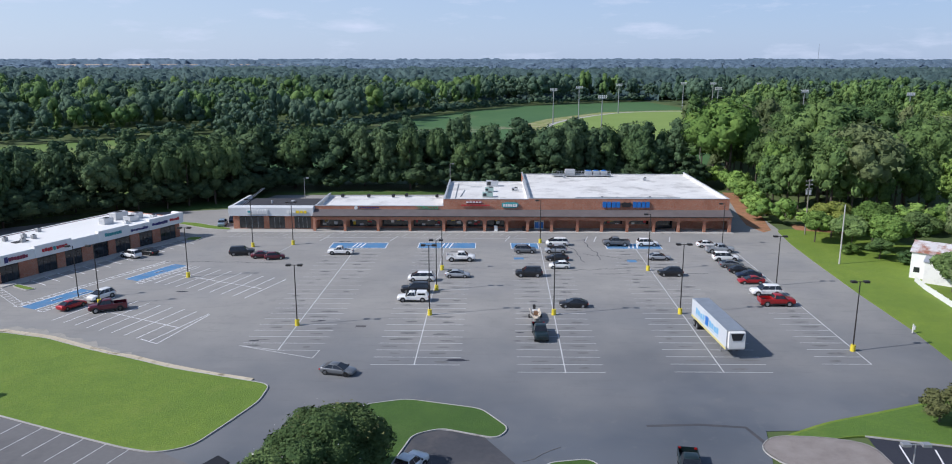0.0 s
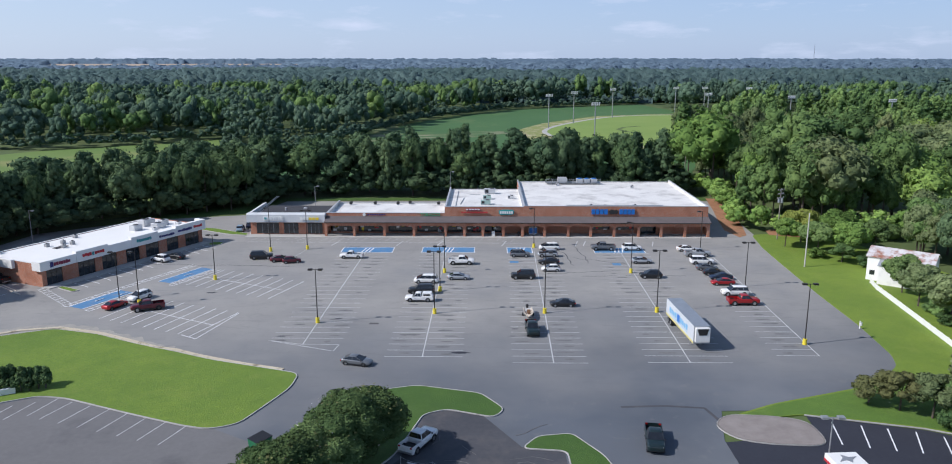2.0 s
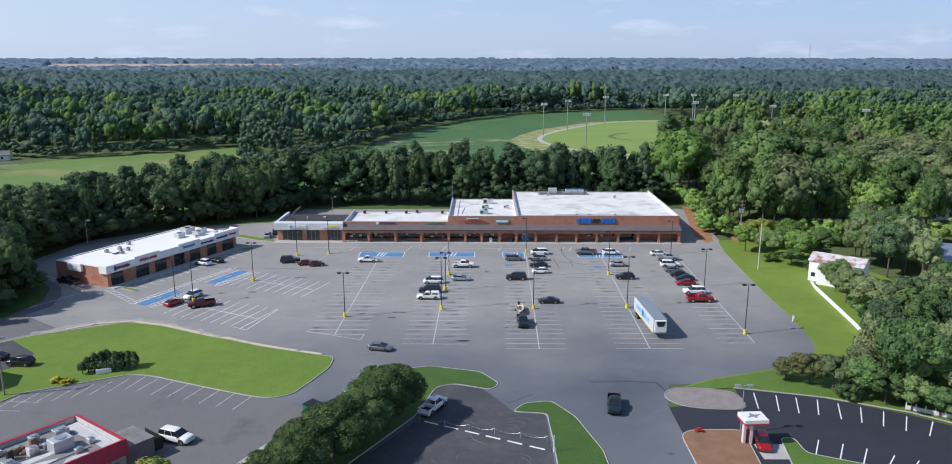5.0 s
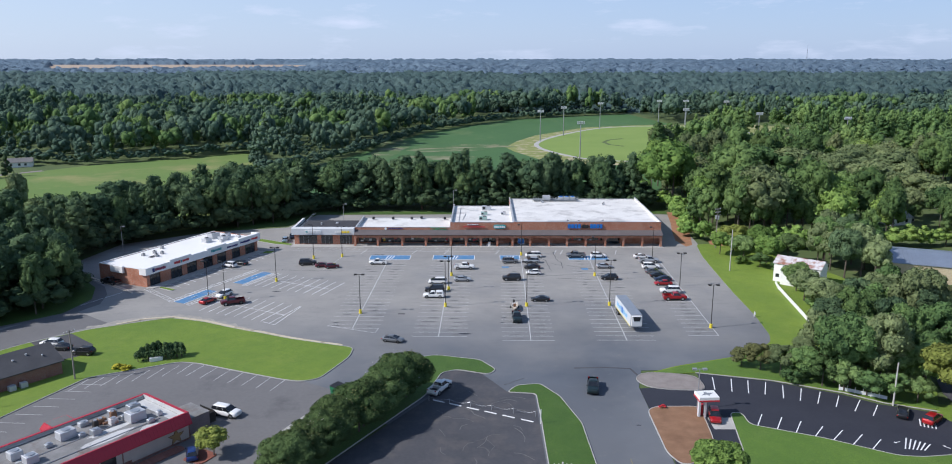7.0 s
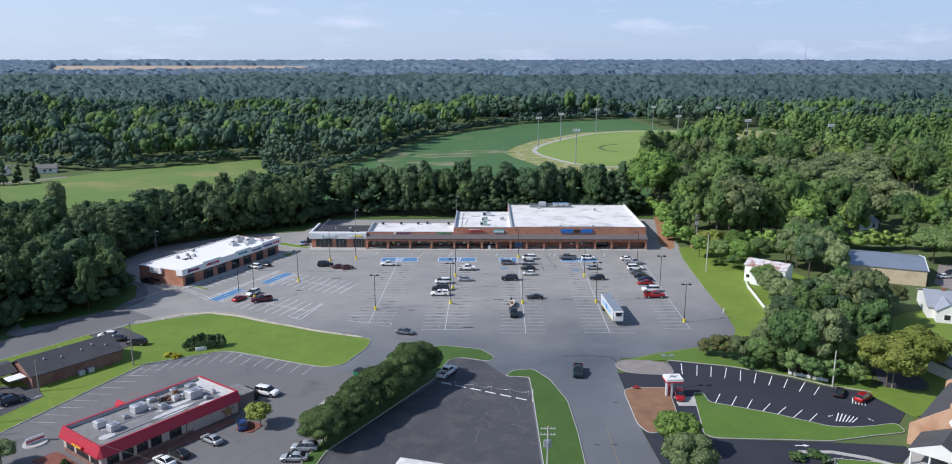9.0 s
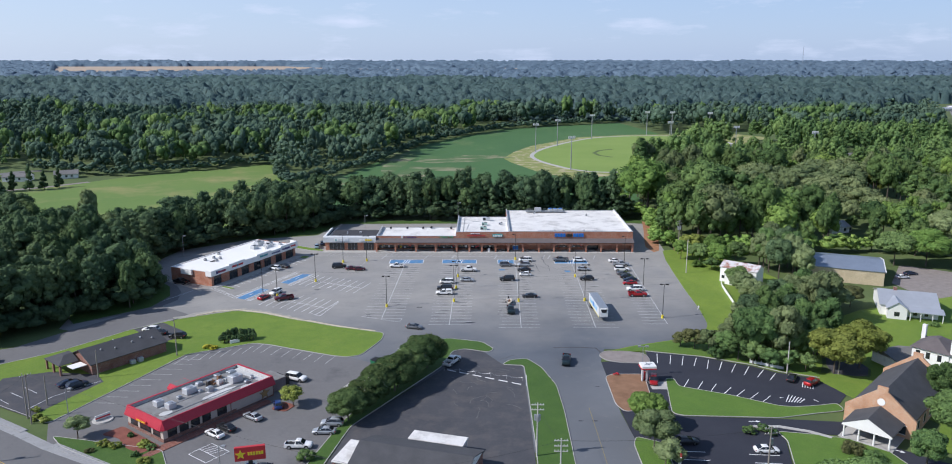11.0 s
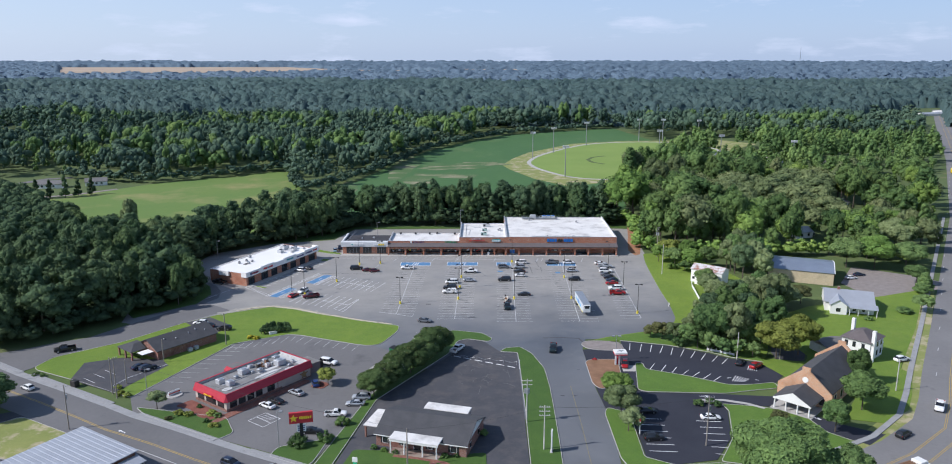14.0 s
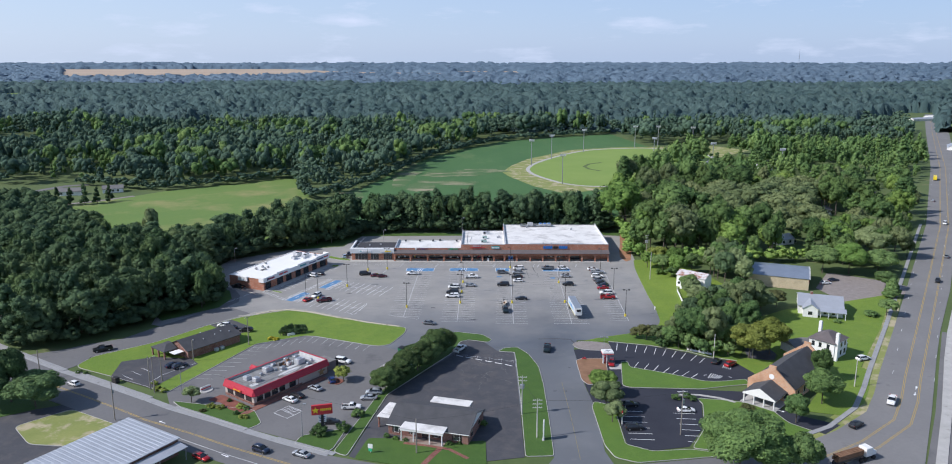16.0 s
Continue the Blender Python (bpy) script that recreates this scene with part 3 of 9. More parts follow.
flat("tan_lot", [(136, 146), (150, 168), (152.5, 168), (171, 154.5), (176, 146), (168, 138), (157.7, 134.7), (139, 127.9)], 0.02, GRAVEL, "brownish gravel yard beside a metal building", "yard")
flat("lane", [(92.6, 99), (101.4, 97), (98, 84), (91.2, 70), (83, 68), (84, 76)], 0.02, ASPHALT_OLD, "narrow grey lane between trees", "lane")


def kerb(parent, pts, closed=True, w=0.14, h=0.15):
    return part("kerb", ribbon(Shape(), pts, w, 0.0, h, closed), CONCRETE, parent, "pale concrete kerb")


def lawn(name, pts, label, r=2.0, material=GRASS, h=0.12, edge=True):
    ring = rounded(pts, r)
    ob = structure(name, Shape().prism(ring, -0.05, h), material, label, "lawn")
    if edge:
        kerb(ob, ring)
    return ob


office_lawn = lawn("office_lawn", [(-125.4, 63), (-124, 69.9), (-116.4, 76.6), (-109.5, 82.5), (-103.3, 91.1), (-97.8, 99), (-89, 107.5), (-80, 112.5), (-73.5, 115.8), (-64.8, 113.3), (-56.9, 109.2), (-49, 105.8), (-42.1, 102.5), (-34.9, 100),
     (-27.3, 97.4), (-27.3, 92.5), (-28.8, 88), (-31.2, 81.4), (-34.4, 79.9), (-38.2, 80.9), (-46, 84), (-57, 88.6), (-61, 89.2), (-75.6, 81.3), (-90, 43.8), (-107, 53), (-123.6, 61)], "bright mown lawn between the drive and the lots", 1.5)
part("sandy_verge", ribbon(Shape(), [(-84, 111.4), (-79, 115), (-73, 116.5), (-68, 115), (-64.4, 113.8), (-60, 111.5), (-57, 109.9), (-52.5, 107.5), (-49, 106.5), (-45, 104.4), (-42, 103.1), (-38, 101.5), (-35, 100.4), (-30, 98.8)], 0.8, 0.0, 0.135), SAND, office_lawn, "washed-out sandy verge")
WASH = surface("sand_washed_asphalt", (0.27, 0.26, 0.235), (0.4, 0.37, 0.32), 0.25, 2.0, 0.95, c3=(0.22, 0.21, 0.19), spot=0.3, spot_lo=0.5, spot_hi=0.75)
rz = random.Random(8)
EDGE = [(-90, 109.5), (-85, 114), (-79, 117.2), (-73, 118.4), (-68, 117.2), (-63, 115), (-58, 112.6), (-53, 109.6), (-49, 107.6)]
BACK = [(-49, 105), (-57, 108), (-65, 112), (-73, 115), (-80, 112), (-89, 106.5)]
wash = []
for a, b in zip(EDGE[:-1], EDGE[1:]):
    for k in range(6):
        wash.append((a[0] + (b[0] - a[0]) * k / 6 + rz.uniform(-0.3, 0.3), a[1] + (b[1] - a[1]) * k / 6 + rz.uniform(-0.9, 0.5)))
flat("sand_wash", wash + BACK, 0.016, WASH, "pale sand washed over the asphalt beside the lawn", "sand")
flat("office_lot", [(-111, 54.6), (-95.5, 46.5), (-88.5, 64.5), (-92, 68.5), (-104, 70), (-113, 66)], 0.14, ASPHALT_OLD, "dark asphalt lot in front of a brick office", "parking lot")
flat("office_back_drive", [(-97, 99.5), (-91, 105), (-83, 98.5), (-81.5, 93), (-85, 90), (-92, 95)], 0.14, ASPHALT_OLD, "asphalt apron behind a brick office", "drive")
island = lawn("hedge_island", [(-14.5, 91.8), (-9.6, 93.4), (-0.6, 90.9), (2.6, 86), (1.2, 83.6), (-5, 85.9), (-8, 84.4), (-10.5, 74), (-27.4, 43), (-33, 9), (-36.5, 11), (-29.5, 45), (-24, 60), (-20, 73), (-17.5, 84)], "narrow grass bank under a row of trees", 1.2, material=GRASS_DEEP)
strip = lawn("verge_island", [(4.4, 75.6), (6.4, 78.6), (10.7, 79.4), (13.9, 74), (16.6, 63.6), (17.1, 50.6), (17.0, 36), (16.8, 22.9), (16.5, 9.6), (9.7, 9.2), (9.8, 23.3), (10, 35.9), (9.9, 58), (9.9, 65), (9.7, 75)], "long grass verge with utility poles", 1.0, material=GRASS_DEEP)
east = lawn("east_lawn", [(30.0, 82.4), (32.6, 84.8), (38.3, 88), (45.9, 90.9), (52.9, 93.6), (57.9, 97.2), (61.8, 101.3), (63.3, 105.9), (64.6, 119.5), (65.1, 136.5), (66.4, 159.8), (67.5, 175.1), (69.5, 189), (79, 191), (92, 178), (100, 150), (92, 100), (83, 76), (79, 68.6), (71, 72), (66, 76), (54.8, 81.4), (41.4, 85)], "sloping bright lawn beside the parking lot", 1.6, GRASS_LIGHT, edge=False)
flat("bank_verge", rounded([(30.6, 82.6), (33, 84.6), (38.5, 87.7), (46, 90.5), (53, 93.2), (57.6, 96.6), (66, 92), (76, 84), (80, 69), (71, 72.3), (66, 76.3), (54.8, 81.7), (41.4, 85.2)], 1.6), 0.126, GRASS_MID, "mid-green grass strip above the bank lot", "lawn")
part("gravel_bed", Shape().prism(rounded([(28.8, 81.9), (31.2, 84.8), (37.1, 84.4), (41.1, 83), (41.3, 77.8), (40, 76.6), (33.9, 77), (30.4, 78.3)], 2.0), 0, 0.15), GRAVEL, east, "pinkish gravel bed")
kerb(east, rounded([(28.8, 81.9), (31.2, 84.8), (37.1, 84.4), (41.1, 83), (41.3, 77.8), (40, 76.6), (33.9, 77), (30.4, 78.3)], 2.0))
kerb(east, [(41.3, 84.8), (54.8, 81.2), (66, 75.8), (71, 71.8), (79, 68.4)], False)
flat("straw_bank", [(65.6, 186.6), (68.2, 189), (71.6, 205), (73, 222), (76, 242), (72.4, 243), (69, 222), (66.2, 208), (64.2, 195)], 0.03, STRAW, "rust-coloured pine straw along the service drive", "bank")
flat("straw_patch", [(74, 189), (79, 187), (85, 185), (90, 190), (84, 196), (75, 195)], 0.14, STRAW, "rust-coloured pine straw under the trees", "bank")
mulch = lawn("mulch_island", [(28.6, 68.4), (30.3, 69.9), (38, 70), (37.2, 59.7), (36, 52), (30, 50), (28.6, 53.8)], "brown mulch island beside the bank machine", 1.5, MULCH)
lawn("triangle_lawn", [(42.6, 67.6), (44.6, 67.6), (44.6, 63.3), (54.9, 58.7), (64, 53.2), (67.5, 52.8), (72, 53.4), (77, 54.6), (77, 51), (70, 49.6), (62, 47.6), (41.8, 48.5), (39.9, 49.8)], "trim triangular lawn between black lots", 1.2, material=GRASS_MID)
lawn("church_lawn", [(59, 41.6), (66, 40.4), (72, 38.6), (77, 36), (79, 27), (84, 22), (74, 15), (62, 11), (50.6, 13.6), (56.4, 24), (59.8, 38)], "lawn before the church", 1.2, material=GRASS_MID)
lawn("corner_verge", [(29.2, 36), (30.2, 39.2), (35.2, 36.6), (34.6, 15.4), (40.6, 12), (50, 13), (60, 10.4), (36, 6.6), (31, 9), (29.4, 15)], "grass verge with trees at the street corner", 1.0, material=GRASS_MID)
lawn("street_lawn", [(-86.2, 38.4), (-78, 36.6), (-62, 33), (-58, 25.6), (-60.6, 22.2), (-71.2, 28), (-82, 34)], "small lawn with shrubs before the restaurant", 1.2, material=GRASS_DEEP)
lawn("sign_lawn", [(-46, 19), (-35.4, 23), (-36.9, 12.5), (-38.4, 10.8), (-47, 15)], "small lawn at the foot of a pole sign", 1.0, material=GRASS_DEEP)
lawn("bank_lawn", [(-29, 18), (-22, 17.6), (-4, 16.2), (0.2, 17), (0.4, 5), (-20, 5), (-31, 8)], "front lawn before the brick office", 1.0, edge=False, material=GRASS_DEEP)
lawn("corner_lawn", [(-121, 23), (-111.5, 33.2), (-94.5, 24), (-101, 13), (-112, 14)], "patchy dry lawn at the street corner", 2.0, GRASS_DRY)
lawn("roadside_lawn", [(86, 34), (95, 31.5), (104, 38.5), (110, 48), (117, 61), (111, 72), (103, 66), (102, 56)], "lawn between the church and the main road", 1.0, edge=False, h=0.06, material=GRASS)
lawn("lane_lawn", [(80, 71.5), (78, 67), (82, 57), (90, 62), (100, 71), (98, 82), (91, 68.5)], "lawn behind the church", 1.0, edge=False, h=0.07, material=GRASS)
flat("left_yard", [(-130.2, 26.8), (-121, 33.2), (-113, 37), (-93, 27.8), (-101, -2), (-112, -2)], 0.01, ASPHALT_OLD, "patched asphalt yard at the street corner", "yard")
flat("left_lawn", [(-150, 46), (-136, 50), (-123.9, 36.2), (-121.4, 33.6), (-130.6, 26.8), (-150, 30)], 0.03, GRASS_DEEP, "green lawn under the street trees", "lawn")
flat("road_verge", [(72, 17), (86, 25.6), (98, 36.6), (106, 48.4), (115, 63), (138, 99), (166, 144), (170, 143), (142, 96), (120.5, 61), (111, 46), (103, 34), (91, 22), (73, 13)], 0.012, GRASS_DRY, "thin dry grass verge beside the main road", "verge")
flat("house_lawn", [(96, 100), (101, 110), (112, 118), (139, 128), (158, 136), (166, 143), (138, 97.5), (114, 62), (105, 48), (97, 37), (92, 50), (94, 70), (92, 84)], 0.03, GRASS, "large lawn round a white house", "lawn")
for a, b in (((-200, 105), (-127, 59.4)), ((-123.5, 58.4), (-93, 40.4)), ((-84, 35), (-61, 22.2)), ((-52, 17.6), (-36, 10))):
    d = Vector((b[0] - a[0], b[1] - a[1]))
    n = max(2, int(d.length / 1.6))
    pavement = thing("sidewalk", "pale concrete sidewalk along the street", "sidewalk", kind="structure")
    sl = Shape().box(-0.78, 0.78, -0.75, 0.75, -0.05, 0.13, 0.01).mesh("slab")
    for i in range(n):
        p = Vector(a) + d * (i + 0.5) / n
        part("slab", sl, OLD_CONCRETE, pavement, at=turned(p.x, p.y, math.degrees(math.atan2(d.y, d.x))))
structure("street_edge", ribbon(Shape(), [(-200, 104.4), (-127, 58.6), (-106.6, 47.2), (-93.2, 39.4), (-85, 34.3), (-70.6, 27), (-59, 20.6), (-50, 16), (-37.4, 10)], 2.2, -0.05, 0.045), OLD_CONCRETE, "pale concrete gutter and aprons along the street", "kerb")
# darker grey sheet; the woods' shade on the drive is put into its tone
flat("left_apron", [(-123, 128), (-122, 154), (-111, 150), (-101, 141), (-97, 134), (-95, 126), (-98, 119), (-110, 108), (-117, 104)], 0.008, ROAD, "dark asphalt apron beside the shop row, tree shade in its tone", "apron")
structure("east_sidewalk", ribbon(Shape(), [(72, 15.6), (88.6, 25), (100.4, 36), (108.4, 48), (117.6, 63), (139.8, 98), (168, 143), (246, 268)], 1.4, 0, 0.16), OLD_CONCRETE, "concrete sidewalk beside the main road", "sidewalk")
structure("far_sidewalk", ribbon(Shape(), [(106.4, 6), (123.4, 33), (146.2, 71), (161.2, 95), (192.2, 142), (269, 265.5)], 2.4, 0, 0.16), CONCRETE, "pale sidewalk on the far side of the main road", "sidewalk")
flat("far_verge", [(125, 33), (147.8, 71), (162.8, 95), (193.8, 142), (270.5, 264), (276, 262), (199, 139), (168, 92), (153, 68), (131, 32)], 0.03, GRASS_DRY, "thin grass verge across the main road", "verge")
structure("shop_sidewalk", Shape().box(-62, 58, 184.7, 190.4, -0.05, 0.15, 0.02), CONCRETE, "concrete walk under the shop arcade", "sidewalk")
structure("meadow_lane", ribbon(Shape(), [(-322, 352), (-303, 392), (-290, 398)], 7, -0.05, 0.05), ASPHALT_LOT, "grey lane beside the meadow houses", "lane")
structure("meadow_path", ribbon(Shape(), [(-268, 322), (-252, 333), (-236, 352)], 4, -0.05, 0.06), GRAVEL, "gravel drive at the edge of the meadow", "path")
structure("church_walk", ribbon(Shape(), [(54.5, 43.6), (60.3, 43.6), (65.5, 41.6), (69, 39)], 0.9, 0, 0.17), CONCRETE, "kerbed concrete island in the church drive", "walk")

# fields beyond the woods
flat("hay_field", [(-275, 300), (-249, 332), (-223, 371), (-147, 434), (-126, 380), (-100, 300), (-100, 215), (-136, 185), (-230, 215)], -0.02, HAY, "pale green hay meadow behind the woods", "field")
flat("crop_field", [(-122, 300), (-96, 330), (-78, 430), (-50, 552), (-16, 628), (24, 694), (100, 742), (152, 768), (170, 640), (150, 500), (70, 262), (-70, 255)], -0.015, CROP, "deep green crop field", "field")
flat("sports_verge", [(15, 463), (24, 500), (40, 542), (86, 610), (138, 634), (240, 645), (265, 610), (190, 520), (130, 430), (82, 380), (56, 364), (36, 395), (20, 440)], 0.0, GRASS_DRY, "dry grass verge round a sports ground", "field")
OVAL = [(36, 481), (44, 512), (58, 542), (78, 577), (99, 606), (126, 622), (165, 628), (205, 610), (215, 560), (180, 480), (130, 415), (100, 396), (77, 393), (60, 404), (46, 432), (38, 456)]
oval = structure("sports_field", Shape().prism(rounded(OVAL, 14, 5), -0.05, 0.02), TURF, "bright green sports field inside a track", "sports field")
part("track", ribbon(Shape(), rounded(OVAL, 14, 5), 3.2, 0.0, 0.05, True), CONCRETE, oval, "pale running track")
part("sand_arc", ribbon(Shape(), [(96, 470), (88, 480), (86, 495), (92, 510), (104, 520)], 3.0, 0.0, 0.06), FLOOR, oval, "worn dark arc in the turf")
for i, (x, y, r, s) in enumerate([(-62, 455, 11, 60), (-92, 350, 9, 34), (-26, 452, 24, 13), (-2, 470, 20, 10), (-44, 395, 10, 28), (-24, 408, 22, 9)]):
    ring = [(x + r * math.cos(a) * (1 + 0.22 * math.sin(3 * a + i) + 0.12 * math.sin(11 * a + 2 * i)), y + s * math.sin(a) * (1 + 0.2 * math.cos(4 * a + i) + 0.1 * math.sin(9 * a))) for a in np.linspace(0, 2 * math.pi, 49)[:-1]]
    flat("bare_patch", ring, 0.01 + 0.006 * i, BARE, "bare sandy patch in the crop", "field")
FAR_FIELDS = [
    ([(-620, 560), (-465, 572), (-400, 715), (-418, 765), (-536, 710), (-700, 700)], HAY, 0.4),
    ([(-418, 842), (-378, 770), (-322, 893), (-396, 960)], HAY, 0.4),
    ([(-1010, 1430), (-800, 1570), (-850, 1720), (-1080, 1600)], HAY, 7.0),
    ([(-1480, 2600), (-1062, 2640), (-800, 2741), (-575, 2930), (-170, 2900), (-175, 3060), (-600, 3270), (-1000, 3900), (-1420, 3900), (-2150, 3850)], STUBBLE, 17.0),
    ([(-120, 3050), (150, 3050), (150, 3420), (-120, 3420)], STUBBLE, 17.0),
    ([(368, 2790), (518, 2800), (520, 2960), (368, 2960)], HAY, 9.0),
    ([(800, 1500), (880, 1520), (900, 1720), (815, 1720)], HAY, 7.0),
    ([(60, 900), (150, 900), (150, 990), (60, 990)], HAY, 0.4),
]
for ring, m, z in FAR_FIELDS:
    flat("far_field", ring, z, m, "distant open field among the woods", "field", z + 0.5)

# ---- painted markings ----
marks = tagged(new("lot_markings"), "worn white stall lines painted on the asphalt", "markings", kind="structure")


def stripe(parent, a, b, w=0.11, material=LINE_WHITE, z=0.012, name="stall_line"):
    return part(name, ribbon(Shape(), [a, b], w, z - 0.01, z), material, parent)


COLUMNS = [(-29.5, 109.4, -28.6, 169.4, 5.9, 6.1), (-9.75, 104.3, -9.4, 169.7, 5.9, 6.2), (10.4, 102.0, 11.6, 171.0, 6.3, 5.2), (31.2, 102.4, 32.2, 172.0, 6.4, 6.4), (51.9, 105.4, 53.0, 172.0, 6.6, 0.0)]
for x0, y0, x1, y1, lw, rw in COLUMNS:
    stripe(marks, (x0, y0), (x1, y1), 0.15, LINE_WHITE, 0.014)
    n = int((y1 - y0) / 2.67)
    for i in range(n + 1):
        t = i * 2.67 / (y1 - y0)
        cx, cy = x0 + (x1 - x0) * t, y0 + i * 2.67
        if x0 < -20 and i < 1:
            continue
        stripe(marks, (cx - lw, cy), (cx + rw, cy), 0.1, LINE_WHITE if cy < 134 else LINE_FAINT)
for a, b in (((-35.6, 111), (-29.6, 109.3)), ((-29.6, 109.3), (-23.6, 109.3)), ((-23.6, 109.3), (-24, 106.4)), ((-24, 106.4), (-35.6, 111))):
    stripe(marks, a, b)
# blue stalls with white borders
for x0, x1, y0, y1 in ((-34.5, -22.2, 169.6, 174.6), (-15.2, -2.6, 169.8, 174.8), (5.2, 11.2, 169.5, 174.8), (26, 38, 169.8, 174.6), (28.5, 30.4, 158.5, 160.4), (33.5, 35.5, 163.6, 165), (5.5, 7.5, 160.5, 162)):
    part("blue_stall", Shape().box(x0, x1, y0, y1, 0, 0.016), LINE_BLUE, marks, "faded blue accessible stall paint")
    for a, b in (((x0, y0), (x1, y0)), ((x0, y1), (x1, y1)), ((x0, y0), (x0, y1)), ((x1, y0), (x1, y1))):
        if x1 - x0 > 3:
            stripe(marks, a, b, 0.16, LINE_BRIGHT, 0.02)
    if x1 - x0 > 3:
        for k in (-0.9, 0.0, 0.9):
            stripe(marks, ((x0 + x1) / 2 + k - 0.3, y0 + 0.5), ((x0 + x1) / 2 + k + 0.3, y1 - 0.5), 0.3, LINE_BRIGHT, 0.022)
# stalls along the lawn beside the restaurant
for i in range(9):
    y = 78.4 - 3.1 * i
    x = -75.5 - (80.8 - y) * 0.392 + 0.9
    stripe(marks, (x, y), (x + 4.9, y - 0.2), 0.11, LINE_FAINT, 0.03)
# hatched fire lane before the shops
rh = random.Random(34)
for i in range(34):
    x = -60 + i * 2.0 + rh.uniform(-0.25, 0.25)
    worn = rh.uniform(0.35, 1.0)
    stripe(marks, (x + 1.6 - 1.6 * worn, 184.4 - 4.2 * worn), (x + 1.6, 184.4), 0.12, LINE_FAINT)
stripe(marks, (-60, 180), (9, 179.4), 0.13)
for x in (-38, -22, -12, 4, 16, 22, 24, 41):
    stripe(marks, (x, 176.5), (x + 1.2, 181.5), 0.22, LINE_WHITE)

# left-hand lot, squared to the left shop row
LU, LN, LP = Vector((0.413, 0.911)), Vector((0.911, -0.413)), Vector((-89.2, 140.2))


def lw_(u, n):
    p = LP + LU * u + LN * n
    return (p.x, p.y)


for u0, u1, n0, n1 in ((-6.2, 5.2, 15.7, 19.2), (13.0, 25.0, 17.6, 21.0)):
    part("blue_stall", Shape().prism([lw_(u0, n0), lw_(u1, n0), lw_(u1, n1), lw_(u0, n1)], 0, 0.016), LINE_BLUE, marks, "faded blue accessible stall paint")
    for a, b in (((u0, n0), (u1, n0)), ((u0, n1), (u1, n1))):
        stripe(marks, lw_(*a), lw_(*b), 0.16, LINE_BRIGHT, 0.02)
for n0, u0, u1 in ((14.2, -6.5, 26.0), (20.2, -6.5, 4.0), (21.6, 12.0, 25.5)):
    stripe(marks, lw_(u0, n0), lw_(u1, n0), 0.13, LINE_BRIGHT)
    stripe(marks, lw_(u0, n0 + 1.2), lw_(u1, n0 + 1.2), 0.13, LINE_BRIGHT)
    for i in range(int((u1 - u0) / 1.2)):
        stripe(marks, lw_(u0 + i * 1.2, n0), lw_(u0 + i * 1.2, n0 + 1.2), 0.12, LINE_BRIGHT)
for i in range(10):
    t = i / 9
    stripe(marks, lw_(-1.5 - 4.5 * t, 0.6 + 13.5 * t), lw_(-0.1 - 4.5 * t, 0.9 + 13.5 * t), 0.13, LINE_BRIGHT)
stripe(marks, lw_(-1.6, 0.4), lw_(-6.1, 14), 0.12)
stripe(marks, lw_(-0.2, 0.6), lw_(-4.7, 14), 0.12)
for i in range(15):
    stripe(marks, lw_(2 + i * 2.75, 2.6), lw_(1.2 + i * 2.75, 8.0), 0.13, LINE_BRIGHT)
for i in range(9):
    n0 = 26 + i * 2.65
    stripe(marks, lw_(-8.6, n0 + 0.6), lw_(4.4, n0 - 0.6), 0.13, LINE_BRIGHT)
    stripe(marks, lw_(13.4, n0 - 1.2), lw_(25.6, n0 - 2.2), 0.13, LINE_BRIGHT)
stripe(marks, lw_(-1.6, 25.0), lw_(-2.6, 47.4), 0.13, LINE_BRIGHT)
stripe(marks, lw_(19.6, 24.0), lw_(19.0, 45.0), 0.13, LINE_BRIGHT)
stripe(marks, lw_(-9, 49.6), lw_(4.2, 47.0), 0.13, LINE_BRIGHT)
stripe(marks, lw_(-9, 49.6), lw_(-8.6, 46.0), 0.13, LINE_BRIGHT)
stripe(marks, (-43.2, 172), (-46, 158))
stripe(marks, (-99.3, 125.0), (-93.9, 135.6), 0.14, LINE_BRIGHT)
for a, b in (((-109, 149.6), (-93.2, 137.6)), ((-106.5, 146.6), (-91, 135.2))):
    part("yellow_kerb", ribbon(Shape(), [a, b], 0.35, 0, 0.12), BEIGE, marks, "faded yellow kerb beside the end wall")
# restaurant, office and fresh lots
for i in range(8):
    a = Vector((-75, 81)).lerp(Vector((-58, 89)), i / 7) if i < 8 else Vector((-56.6, 88.6)).lerp(Vector((-36.5, 80.8)), (i - 8) / 4)
    stripe(marks, (a.x, a.y - 0.4), (a.x - 1.2, a.y - 5.6), z=0.026)
for i in range(7):
    a = Vector((-57, 88.6)).lerp(Vector((-36, 81)), (i + 0.5) / 7)
    stripe(marks, (a.x, a.y - 0.5), (a.x - 1.6, a.y - 5.6), z=0.026)
for a, b in (((-108, 55.7), (-103.4, 52.5)), ((-106.4, 58.3), (-102.3, 55.7)), ((-104.8, 61), (-100.4, 58.1)), ((-97.9, 50.1), (-96, 56.2)), ((-96, 56.2), (-89.3, 65))):
    stripe(marks, a, b, z=0.15, material=LINE_BRIGHT)
